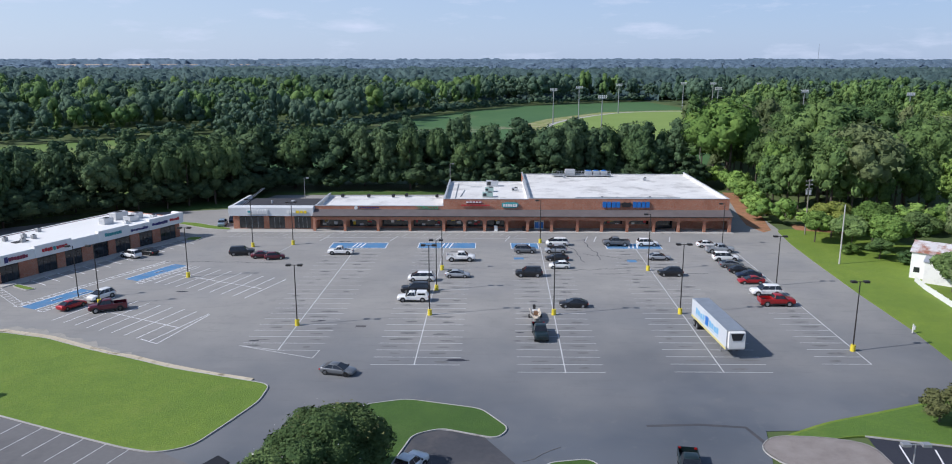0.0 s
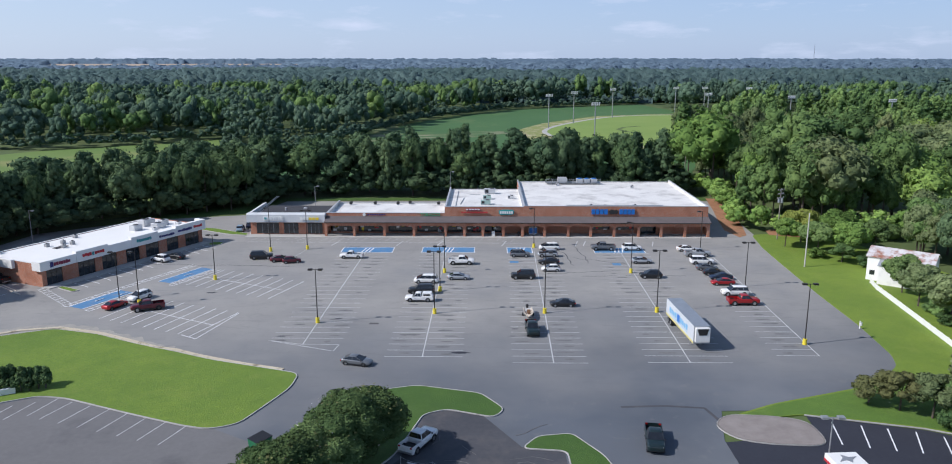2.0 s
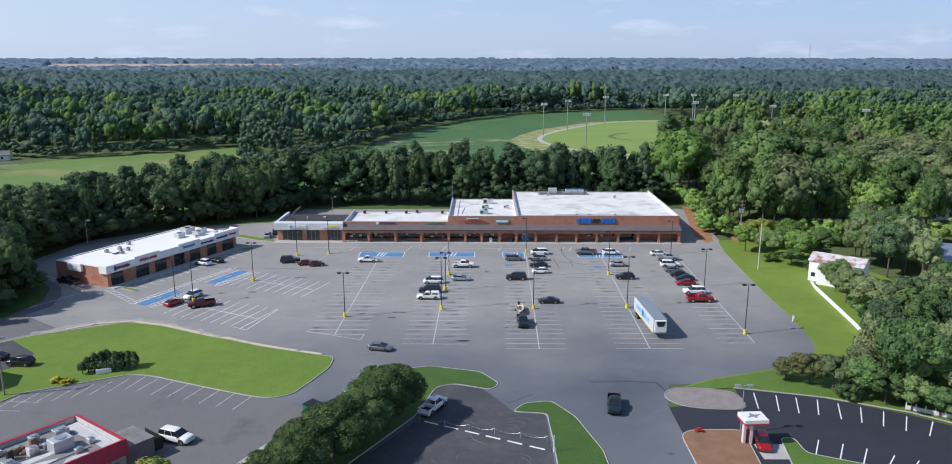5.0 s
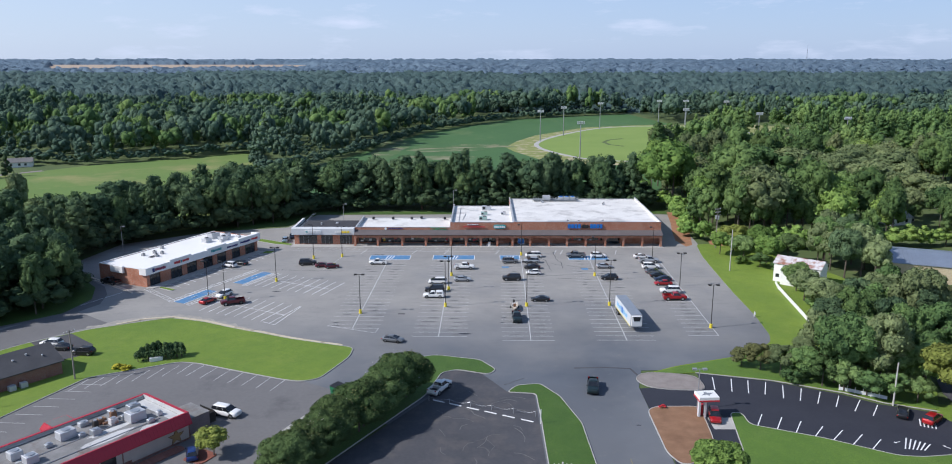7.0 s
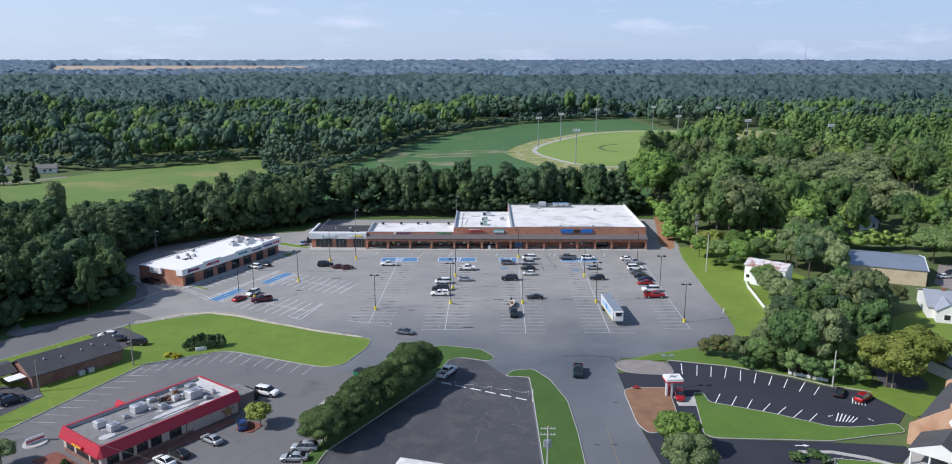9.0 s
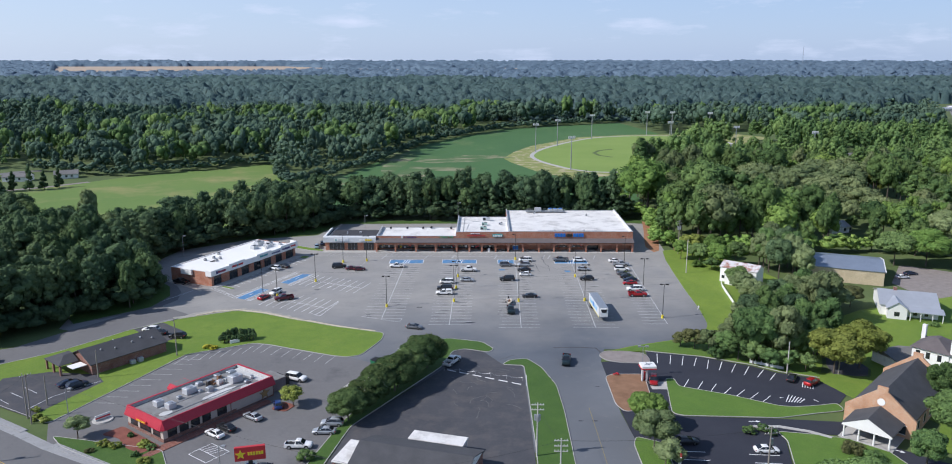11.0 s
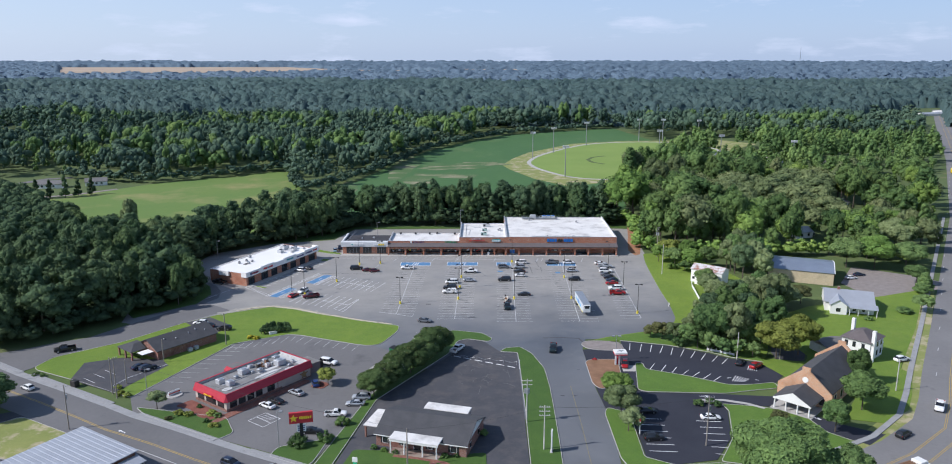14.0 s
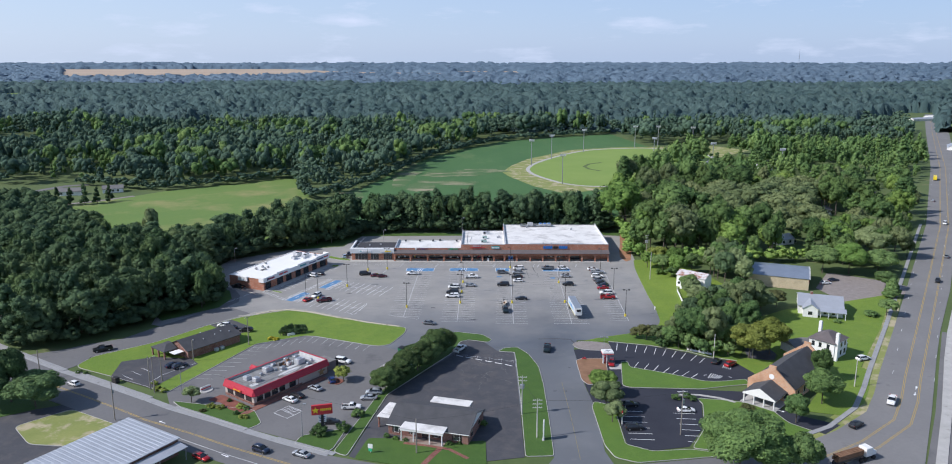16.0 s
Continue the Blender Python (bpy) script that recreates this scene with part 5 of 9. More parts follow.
def roof_unit(x, y, z, w, d, h, material, label):
    t = thing("rooftop_unit", label, "rooftop unit", turned(x, y, 0, z), "rooftop units")
    part("curb", Shape().box(-w / 2 + 0.1, w / 2 - 0.1, -d / 2 + 0.1, d / 2 - 0.1, -0.02, 0.25), STEEL, t)
    b = part("casing", Shape().box(-w / 2, w / 2, -d / 2, d / 2, 0.25, h, 0.05), material, t)
    part("fan_cover", Shape().rod((w * 0.2, 0, h), (w * 0.2, 0, h + 0.12), min(w, d) * 0.32, n=12), BLACK, b)
    part("intake", Shape().box(-w * 0.42, -w * 0.12, -d / 2 - 0.03, -d / 2, 0.4, h - 0.15), BLACK, b)


for x, y, w, d, h, m, l in ((0, 196, 2.6, 1.7, 1.2, GREEN_UNIT, "faded green rooftop air unit"), (0.4, 204, 2.2, 1.6, 1.1, GREEN_UNIT, "faded green rooftop air unit"), (1.2, 213, 3.2, 1.8, 1.5, UNIT, "pale metal rooftop air unit"), (7.0, 205, 1.6, 1.2, 0.9, UNIT, "small pale rooftop air unit")):
    roof_unit(x, y, 6.7, w, d, h, m, l)
for x, y in ((27.5, 190.8), (31, 190.2), (39, 191), (22, 226), (44, 222)):
    roof_unit(x, y, 6.9, 0.9, 0.9, 0.8, UNIT, "small pale rooftop vent unit")
for x in (-37.8, -31, -24.6, -21.3, -13.2):
    roof_unit(x, 204.6 if x != -21.3 else 205.6, 4.9, 0.8, 0.8, 0.9, BLACK, "small dark rooftop vent")
for x, y, x1, y1 in ((-8, 190, -8, 217), (-6.8, 196, -6.0, 206), (-4.6, 211, -1.5, 211)):
    tagged(part("roof_pipe", Shape().rod((x, y, 6.8), (x1, y1, 6.8), 0.07, n=6), STEEL), "grey pipe along the white roof", "pipe")
tagged(part("roof_ladder", Shape().rod((-60.5, 190.5, 5.02), (-57, 199, 8.3), 0.07, n=6).rod((-60.0, 190.3, 5.02), (-56.5, 198.8, 8.3), 0.07, n=6), STEEL), "leaning steel mast on the dark roof", "mast")
tagged(part("bird_wire", Shape().box(21, 46, 188.95, 189.15, 7.78, 7.95), STEEL), "long grey equipment screen on the parapet", "screen")
ice = thing("ice_freezer", "white ice freezer with a blue front by the wall", "freezer", turned(12.4, 189.2, 0, 0.15))
part("case", Shape().box(-1.1, 1.1, -0.45, 0.45, 0, 2.0, 0.04), WHITE, ice)
for k in (-0.55, 0.55):
    part("door", Shape().box(k - 0.48, k + 0.48, -0.5, -0.45, 0.25, 1.75), SIGN_BLUE, ice, "blue and white freezer door")
bx = thing("vending_box", "white newspaper box on the walk", "box", turned(2.0, 186.7, 0, 0.15))
part("case", Shape().box(-0.4, 0.4, -0.3, 0.3, 0, 1.3, 0.04), WHITE, bx)
for x in (8.6, 45.0):
    tb = thing("trash_bin", "dark bin beside an arcade pier", "bin", turned(x, 186.9, 0, 0.15))
    part("bin_body", Shape().rod((0, 0, 0), (0, 0, 0.95), 0.3, 0.34, 12), BLACK, tb)
    part("bin_lid", Shape().rod((0, 0, 0.95), (0, 0, 1.15), 0.35, 0.15, 12), BLACK, tb)

# ---- left shop row ----
row = thing("left_shop_row", "low brick shop row with white parapet and roof", "shop building", pose(-89.2, 140.2, 0, 0, 0, math.degrees(math.atan2(0.911, 0.413))))
# local axes: x along the front, y into the building
RL, RD = 43.6, 17.6
sh = Shape().box(0, 0.3, 0, RD, 0, 4.7).box(0.3, RL, RD - 0.3, RD, 0, 4.7).box(RL - 0.3, RL, 0, RD - 0.3, 0, 4.7)
OPEN = [(1.0, 4.6), (8.3, 12.4), (14.2, 18.0), (20.5, 24.2), (26.0, 29.8), (32.2, 35.8), (38.0, 42.4)]
x = 0.3
for a, b in OPEN + [(RL - 0.3, RL)]:
    sh.box(x, a, 0, 0.3, 0, 3.5)
    x = b
part("wall", sh, BRICK, row)
for a, b in OPEN:
    win = part("window", Shape().box(a, b, 0.12, 0.2, 2.9, 3.5), BRONZE, row, "dark-framed shop window")
    n = 3
    w = (b - a) / n
    for k in range(n):
        part("pane", Shape().box(a + k * w + 0.05, a + (k + 1) * w - 0.05, 0.14, 0.18, 0.08, 2.9), GLASS, win)
        part("mullion", Shape().box(a + k * w - 0.04, a + k * w + 0.04, 0.1, 0.2, 0, 2.9), BRONZE, win)
part("roof", Shape().box(0.3, RL - 0.3, 0.3, RD - 0.3, 4.35, 4.6), MEMBRANE_CLEAN, row, "bright white roof membrane")
STEPS = [(0, 7.6, 5.3), (7.6, 15.4, 5.75), (15.4, 21.6, 5.3), (21.6, 29.2, 5.75), (29.2, 34.6, 5.3), (34.6, RL, 5.8)]
for k, (a, b, h) in enumerate(STEPS):
    p = 0.75 if h > 5.5 else 0.6
    part("parapet", Shape().box(a, b, -p, 0.28, 3.4, h, 0.02), PANEL_WHITE, row, "white stucco parapet")
part("parapet", Shape().box(-0.6, -0.02, -0.6, 1.9, 3.4, 5.3, 0.02), PANEL_WHITE, row)
part("parapet", Shape().box(RL + 0.02, RL + 0.6, -0.75, 2.2, 3.4, 5.8, 0.02), PANEL_WHITE, row)
part("coping", Shape().box(-0.05, 0.35, 1.9, RD + 0.05, 4.7, 4.8).box(0.35, RL + 0.05, RD - 0.35, RD + 0.05, 4.7, 4.8), WHITE, row)
part("scupper_box", Shape().box(-0.7, -0.02, 8.0, 12.6, 3.1, 4.95, 0.03), PANEL_WHITE, row, "white stucco box on the side wall")
part("walk", Shape().box(-0.5, RL, -2.4, -0.02, 0, 0.15, 0.02), CONCRETE, row, "concrete walk along the shops")


def row_sign(x0, x1, z0, z1, material, label, n, off=0.6, back=None):
    s = part("sign", Shape().box(x0, x1, -off - 0.05, -off - 0.01, (z0 + z1) / 2 - 0.04, (z0 + z1) / 2 + 0.04), back or material, row, label)
    rg, w = random.Random(int(x0 * 3)), (x1 - x0) / n
    for k in range(n):
        part("letter_bar", Shape().box(x0 + k * w, x0 + (k + 0.78) * w, -off - 0.16, -off - 0.05, z0 + rg.uniform(0, 0.12), z1 - rg.uniform(0, 0.2)), material, s)


row_sign(2.4, 6.2, 3.95, 4.7, SIGN_MAROON, "maroon channel-letter sign", 7)
row_sign(1.6, 2.4, 3.8, 4.9, SIGN_NAVY, "navy sign mark", 1)
row_sign(9.0, 11.2, 4.2, 5.0, SIGN_RED, "red channel-letter sign", 4, 0.75)
row_sign(11.3, 11.9, 4.1, 5.0, SIGN_TEAL, "teal sign mark", 1, 0.75)
row_sign(12.0, 14.4, 4.2, 5.0, SIGN_RED, "red channel-letter sign", 4, 0.75)
row_sign(23.0, 27.2, 4.3, 5.1, SIGN_TEAL, "pale teal channel-letter sign", 7, 0.75)
row_sign(29.6, 34.2, 4.0, 4.6, SIGN_NAVY, "dark channel-letter sign", 7)
row_sign(35.2, 39.6, 4.2, 4.9, SIGN_NAVY, "navy channel-letter sign", 8, 0.75)
row_sign(40.2, 43.0, 4.3, 5.0, SIGN_RED, "red sign with dark bars", 5, 0.75)
M_ROW = row.matrix_basis.copy()


def row_unit(x, y, w, d, h, material, label):
    t = thing("rooftop_unit", label, "rooftop unit", M_ROW @ pose(x, y, 4.6), "rooftop units")
    b = part("casing", Shape().box(-w / 2, w / 2, -d / 2, d / 2, -0.02, h, 0.05), material, t)
    part("fan_cover", Shape().rod((0, 0, h), (0, 0, h + 0.1), min(w, d) * 0.33, n=12), BLACK, b)


for x, y, w, d, h in ((31.5, 9, 2.4, 1.8, 1.3), (36, 6.5, 2.6, 2.2, 1.2), (36.5, 11, 3.4, 2.2, 1.6), (39, 8, 2.0, 1.6, 1.3), (33.5, 5, 1.0, 0.8, 0.6), (40.5, 4.5, 1.2, 1.0, 0.8)):
    row_unit(x, y, w, d, h, UNIT, "pale metal rooftop air unit")
for x, y in ((12, 9), (15, 10), (14.6, 12.5), (19.6, 15), (11, 13)):
    row_unit(x, y, 0.8, 0.8, 0.8, GREY_POLE, "grey rooftop exhaust vent")
tagged(part("roof_hatch", Shape().box(10.5, 13.4, 9.2, 10.6, 4.62, 4.75, 0.03), TAR, at=M_ROW), "dark felt patch on the white roof", "roof patch")
for u in range(14):
    p = lw_(3.3 + u * 2.75, 2.9)
    tagged(part("wheel_stop", Shape().box(-1.0, 1.0, -0.09, 0.09, 0, 0.13, 0.03), CONCRETE, at=turned(p[0], p[1], 65.6)), "pale concrete wheel stop before the shops", "wheel stop", "wheel stops")
for u0, u1, n0 in ((-2.2, 0.2, 17.5), (2.5, 4.4, 18.5), (18.2, 20.4, 19.5)):
    p = lw_((u0 + u1) / 2, n0)
    tagged(part("wheel_stop", Shape().box(-1.0, 1.0, -0.09, 0.09, 0.02, 0.13, 0.03), LINE_BRIGHT, at=turned(p[0], p[1], 65.6)), "white wheel stop in a blue stall", "wheel stop", "wheel stops")
lawn("shop_island", [lw_(0.8, 3.2), lw_(0.2, 8.0), lw_(1.6, 8.6), lw_(2.0, 3.0)], "small grass island by the shops", 0.6)
lawn("shop_end_lawn", [(-76.7, 195.8), (-73.1, 195.1), (-67.3, 191.6), (-62.4, 189.0), (-62.2, 187.0), (-67.8, 188.4), (-72.6, 191.2), (-77, 193.8)], "narrow grass strip between the shop rows", 0.6)
lawn("row_end_island", [(-68.9, 176.4), (-65.9, 176.2), (-65.5, 179.2), (-68.5, 179.4)], "small kerbed grass island at the end of the row", 0.8)

M_ROW = row.matrix_basis.copy()
tagged(part("row_sidewalk", Shape().box(-0.5, RL, -2.1, -0.02, -0.05, 0.14, 0.02), CONCRETE, at=M_ROW), "narrow concrete walk before the shop row", "sidewalk", kind="structure")
for k in range(15):
    tagged(part("wheel_stop", Shape().box(-0.85, 0.85, -0.09, 0.09, 0.0, 0.14, 0.03), CONCRETE, at=M_ROW @ pose(2.6 + k * 2.75, -2.75, 0)), "weathered concrete wheel stop before the shop row", "wheel stop", "wheel stops by the shop row")

# ---- smaller buildings ----
def gable(x0, x1, y0, y1, z0, z1, thick=0.18, over=0.4):
    """Two roof slopes, ridge along x."""
    ym, sh = (y0 + y1) / 2, Shape()
    k = (z1 - z0) / (ym - y0)
    for ya, s in ((y0 - over, 1), (y1 + over, -1)):
        za = z0 - k * over
        sh.loft([[(x, ya, za), (x, ya, za + thick), (x, ym, z1 + thick), (x, ym, z1)] for x in (x0 - over, x1 + over)])
    return sh


def walls_gabled(x0, x1, y0, y1, z0, z1):
    ym = (y0 + y1) / 2
    ring = [(y0, 0), (y1, 0), (y1, z0), (ym, z1), (y0, z0)]
    return Shape().loft([[(x, y, z) for y, z in ring] for x in (x0, x1)])


def pane_on(parent, x0, x1, y, z0, z1, side=-1, frame_mat=WHITE, name="window"):
    """A framed window on a wall at y, facing side."""
    w = part(name, Shape().box(x0 - 0.07, x1 + 0.07, min(y, y + 0.05 * side), max(y, y + 0.05 * side), z0 - 0.07, z0).box(x0 - 0.07, x1 + 0.07, min(y, y + 0.05 * side), max(y, y + 0.05 * side), z1, z1 + 0.07)
             .box(x0 - 0.07, x0, min(y, y + 0.05 * side), max(y, y + 0.05 * side), z0, z1).box(x1, x1 + 0.07, min(y, y + 0.05 * side), max(y, y + 0.05 * side), z0, z1), frame_mat, parent)
    part("pane", Shape().box(x0, x1, min(y + 0.01 * side, y + 0.03 * side), max(y + 0.01 * side, y + 0.03 * side), z0, z1), GLASS, w)
    return w


def pane_end(parent, y0, y1, x, z0, z1, side=-1, frame_mat=WHITE):
    w = part("window", Shape().box(min(x, x + 0.05 * side), max(x, x + 0.05 * side), y0 - 0.07, y1 + 0.07, z1, z1 + 0.08).box(min(x, x + 0.05 * side), max(x, x + 0.05 * side), y0 - 0.07, y1 + 0.07, z0 - 0.08, z0), frame_mat, parent)
    part("pane", Shape().box(min(x + 0.01 * side, x + 0.03 * side), max(x + 0.01 * side, x + 0.03 * side), y0, y1, z0, z1), GLASS, w)
    return w


# red-roofed restaurant: x along the long side, y away from the lot
rest = thing("restaurant", "tan restaurant with red metal mansard and gravel roof", "restaurant", turned(-62.8, 35.9, 54.3))
part("wall", Shape().box(0, 27, 0, 12.6, 0, 3.6), TAN_WALL, rest)
part("plinth", Shape().box(-0.06, 17, -0.06, -0.005, 0, 0.75).box(-0.06, -0.005, 0, 12.6, 0, 0.75), BRICK_DARK, rest, "dark brick plinth")
part("roof_deck", Shape().box(0.35, 26.6, 0.35, 12.2, 3.6, 3.75), ROOF_GREY, rest, "stained grey flat roof")
mans = Shape()
mans.loft([[(x, -0.75, 2.75), (x, -0.7, 2.95), (x, 0.1, 4.55), (x, 0.35, 4.55), (x, 0.35, 3.6), (x, 0.0, 3.6), (x, 0.0, 2.75)] for x in (-0.02, 27.1)])
mans.loft([[(-0.75, y, 2.75), (-0.7, y, 2.95), (0.1, y, 4.55), (0.35, y, 4.55), (0.35, y, 3.6), (0.0, y, 3.6), (0.0, y, 2.75)] for y in (0.37, 12.62)])
mans.loft([[(-0.02, -0.75, 2.75), (-0.75, -0.02, 2.75), (-0.75, 0.36, 2.75), (-0.02, 0.36, 2.75)], [(-0.02, -0.7, 2.95), (-0.7, -0.02, 2.95), (-0.7, 0.36, 2.95), (-0.02, 0.36, 2.95)], [(0.09, 0.09, 4.54), (0.09, 0.1, 4.54), (0.09, 0.36, 4.54), (0.1, 0.36, 4.54)]])
mansard = part("mansard", mans, RED_METAL, rest, "bright red standing-seam mansard")
for k in range(45):
    x = 0.3 + k * 0.6
    part("seam", Shape().loft([[(x + d, -0.73, 2.95), (x + d, 0.08, 4.56), (x + d, 0.12, 4.54), (x + d, -0.68, 2.93)] for d in (-0.025, 0.025)]), RED_METAL, mansard)
for k in range(20):
    y = 0.5 + k * 0.61
    part("seam", Shape().loft([[(-0.73, y + d, 2.95), (0.08, y + d, 4.56), (0.12, y + d, 4.54), (-0.68, y + d, 2.93)] for d in (-0.025, 0.025)]), RED_METAL, mansard)
part("parapet", Shape().box(0.35, 27, 12.25, 12.6, 3.6, 4.35).box(26.65, 27, 0.36, 12.24, 3.6, 4.5), STEEL, rest, "grey parapet")
for k in range(4):
    pane_on(rest, 1.0 + k * 2.6, 2.9 + k * 2.6, -0.005, 0.8, 2.45, -1, BRONZE)
pane_on(rest, 12.4, 14.6, -0.005, 0.05, 2.5, -1, BRONZE, "glass_door")
for a, b in ((1.0, 3.6), (4.2, 8.2), (9.0, 11.6)):
    pane_end(rest, a, b, -0.005, 0.85, 2.4, -1, BRONZE)
part("sign", Shape().box(-0.95, -0.72, 4.4, 8.0, 2.95, 3.5, 0.02), SIGN_RED, rest, "red name board with yellow bars")
for k in range(6):
    part("letter_bar", Shape().box(-1.0, -0.95, 4.7 + k * 0.5, 5.05 + k * 0.5, 3.08, 3.38), SIGN_YELLOW, rest)
for rad, y0, m, lab in ((1.0, -0.06, STAR_EDGE, "dark star outline"), (0.84, -0.1, STAR, "large tan five-pointed star shape")):
    st = [(24.5 + rad * math.cos(math.pi / 2 + i * math.pi / 5) * (1.5 if i % 2 == 0 else 0.68), 1.36 + rad * math.sin(math.pi / 2 + i * math.pi / 5) * (1.4 if i % 2 == 0 else 0.62)) for i in range(10)]
    part("star_emblem", Shape().loft([[(x, y0, z) for x, z in st], [(x, -0.02, z) for x, z in st]]), m, rest, lab)
part("wall_band", Shape().box(15.6, 27.0, -0.05, -0.004, 0.0, 0.3).box(15.6, 15.8, -0.05, -0.004, 0.3, 2.7).box(26.8, 27.0, -0.05, -0.004, 0.3, 2.7), BRICK_DARK, rest, "dark brick border round the blank wall")
part("coping", Shape().box(0.3, 27.06, 12.2, 12.66, 4.35, 4.42).box(26.6, 27.06, 0.36, 12.2, 4.5, 4.57), RED_METAL, rest, "thin red coping")
part("parapet_lining", Shape().box(26.55, 26.64, 0.4, 12.2, 3.76, 4.48).box(0.4, 26.5, 12.16, 12.24, 3.76, 4.0), PATCH, rest, "pale coated inner parapet")
for x0, x1, y0, y1 in ((24.6, 26.5, 0.5, 11.8), (11.6, 19.4, 2.6, 4.6), (14.0, 21.0, 5.2, 6.4), (2.2, 4.6, 3.4, 5.2), (4.0, 6.2, 6.8, 7.6), (19.6, 22.8, 1.0, 2.6)):
    c, w, d = ((x0 + x1) / 2, (y0 + y1) / 2), (x1 - x0) / 2, (y1 - y0) / 2
    rp = random.Random(int(x0 * 10))
    part("roof_patch", Shape().prism([(c[0] + w * math.cos(a) * rp.uniform(0.85, 1.25), c[1] + d * math.sin(a) * rp.uniform(0.85, 1.25)) if x1 < 26 else (c[0] + w * (1 if math.cos(a) > 0 else -rp.uniform(0.7, 1.0)), c[1] + d * math.sin(a)) for a in np.linspace(0.1, 6.38, 15)[:-1]], 3.75, 3.765), PATCH, rest, "white patch of roof coating")
yard = part("rear_yard", Shape().box(27.02, 31.5, 1.2, 6.4, 0, 2.6), YARD_WALL, rest, "mauve walled service yard")
part("yard_roof", Shape().box(27.02, 31.6, 1.1, 6.5, 2.6, 2.7), ROOF_GREY, yard)
part("yard_fence", Shape().box(31.55, 33.2, 2.0, 2.1, 0, 1.8).box(33.1, 33.2, 2.1, 6.2, 0, 1.8), BRONZE, yard, "dark board fence")
can = part("drive_canopy", Shape().loft([[(11.8, 12.7, 2.5), (16.4, 12.7, 2.5), (16.4, 17.2, 2.5), (11.8, 17.2, 2.5)], [(11.8, 12.7, 2.7), (16.4, 12.7, 2.7), (16.4, 17.2, 2.7), (11.8, 17.2, 2.7)], [(12.3, 12.7, 3.7), (15.9, 12.7, 3.7), (15.9, 16.7, 3.7), (12.3, 16.7, 3.7)]]), RED_METAL, rest, "red-skirted drive-through canopy")
part("canopy_roof", Shape().box(12.45, 15.75, 12.75, 16.55, 3.7, 3.74), SHINGLE_GREY, can, "dark felt roof")
for x in (12.3, 15.9):
    part("post", Shape().box(x - 0.15, x + 0.15, 16.6, 16.9, 0, 2.5), BEIGE, can)
M_REST = rest.matrix_basis.copy()
for x, y, w, d, h, m in ((4.6, 8.6, 1.7, 1.6, 1.2, UNIT), (5.4, 5.6, 1.7, 1.6, 1.2, UNIT), (12.0, 8.9, 2.4, 1.8, 1.3, UNIT), (21.5, 6.0, 2.6, 2.0, 1.5, UNIT), (9.0, 8.0, 1.0, 0.8, 0.6, STEEL), (15.2, 6.3, 1.3, 1.2, 0.9, STEEL), (17.5, 9.2, 1.6, 0.9, 0.8, MULCH), (18.6, 7.4, 1.2, 1.0, 1.0, RUST_ROOF), (23.2, 9.6, 1.8, 1.4, 1.0, STEEL), (15.5, 10.6, 1.4, 1.0, 0.7, UNIT), (20.2, 10.6, 1.2, 1.0, 0.9, STEEL), (16.2, 8.2, 0.7, 0.7, 1.3, BRONZE), (19.4, 8.8, 0.9, 0.6, 1.4, RUST), (18.2, 8.6, 1.6, 1.0, 0.35, RUST), (20.4, 7.6, 0.8, 0.7, 0.7, STEEL), (13.6, 7.4, 1.0, 0.9, 0.5, STEEL), (22.4, 3.2, 1.0, 0.7, 0.6, STEEL), (24.6, 4.4, 0.8, 0.8, 0.7, UNIT)):
    t = thing("rooftop_unit", "weathered metal unit on the restaurant roof", "rooftop unit", M_REST @ pose(x, y, 3.75), "rooftop units")
    b = part("casing", Shape().box(-w / 2, w / 2, -d / 2, d / 2, -0.02, h, 0.06), m, t)
    part("fan_cover", Shape().rod((0, 0, h), (0, 0, h + 0.12), min(w, d) * 0.36, n=12), STEEL, b)
tagged(part("roof_pipe", Shape().rod((3, 3.2, 3.82), (24, 3.2, 3.82), 0.06, n=6).rod((6, 6.6, 3.82), (20, 6.8, 3.82), 0.05, n=6), STEEL, at=M_REST), "grey pipes along the restaurant roof", "pipe")
for name, pts, m, lab in (("front_bed", [(-1.2, -0.6), (-5.2, -0.2), (-5.6, 4), (-4.2, 9), (-5.5, 13.2), (-1.0, 13)], REDMULCH, "red mulch bed before the restaurant"), ("brick_walk", [(-1.2, -0.5), (24.5, -0.6), (24.5, -2.6), (-5.8, -2.8), (-5.8, -1.2)], BRICK_DARK, "red brick walk along the restaurant"), ("tree_bed", [(22, -5), (26, -4.6), (26.4, -8), (23, -8.6)], REDMULCH, "small kerbed red mulch bed")):
    structure(name, Shape().prism([tuple((M_REST @ Vector((x, y, 0)))[:2]) for x, y in rounded(pts, 0.8)], -0.02, 0.14), m, lab, "bed")
menu = thing("drive_menu", "low round planter with red and white menu board", "menu board", turned(-79.5, 45.6, 54))
part("planter", Shape().rod((0, 0, 0), (0, 0, 0.25), 2.1, 2.0, 16), CONCRETE, menu)
part("board", Shape().box(-1.6, 1.6, -0.1, 0.1, 0.25, 1.35, 0.03), WHITE, menu)
part("band", Shape().box(-1.6, 1.6, -0.13, -0.1, 0.6, 0.9), SIGN_RED, menu)

# brick office with porch
bank = thing("brick_office", "brick office with dark gable roof and white portico", "office", turned(-24.4, 19.9, -15.5))
part("wall", walls_gabled(0, 21.0, 0.4, 14.2, 2.95, 5.3), BRICK_DARK, bank)
part("roof", gable(0, 21.0, 0.4, 14.2, 2.95, 5.4), SHINGLE, bank, "dark grey shingle roof")
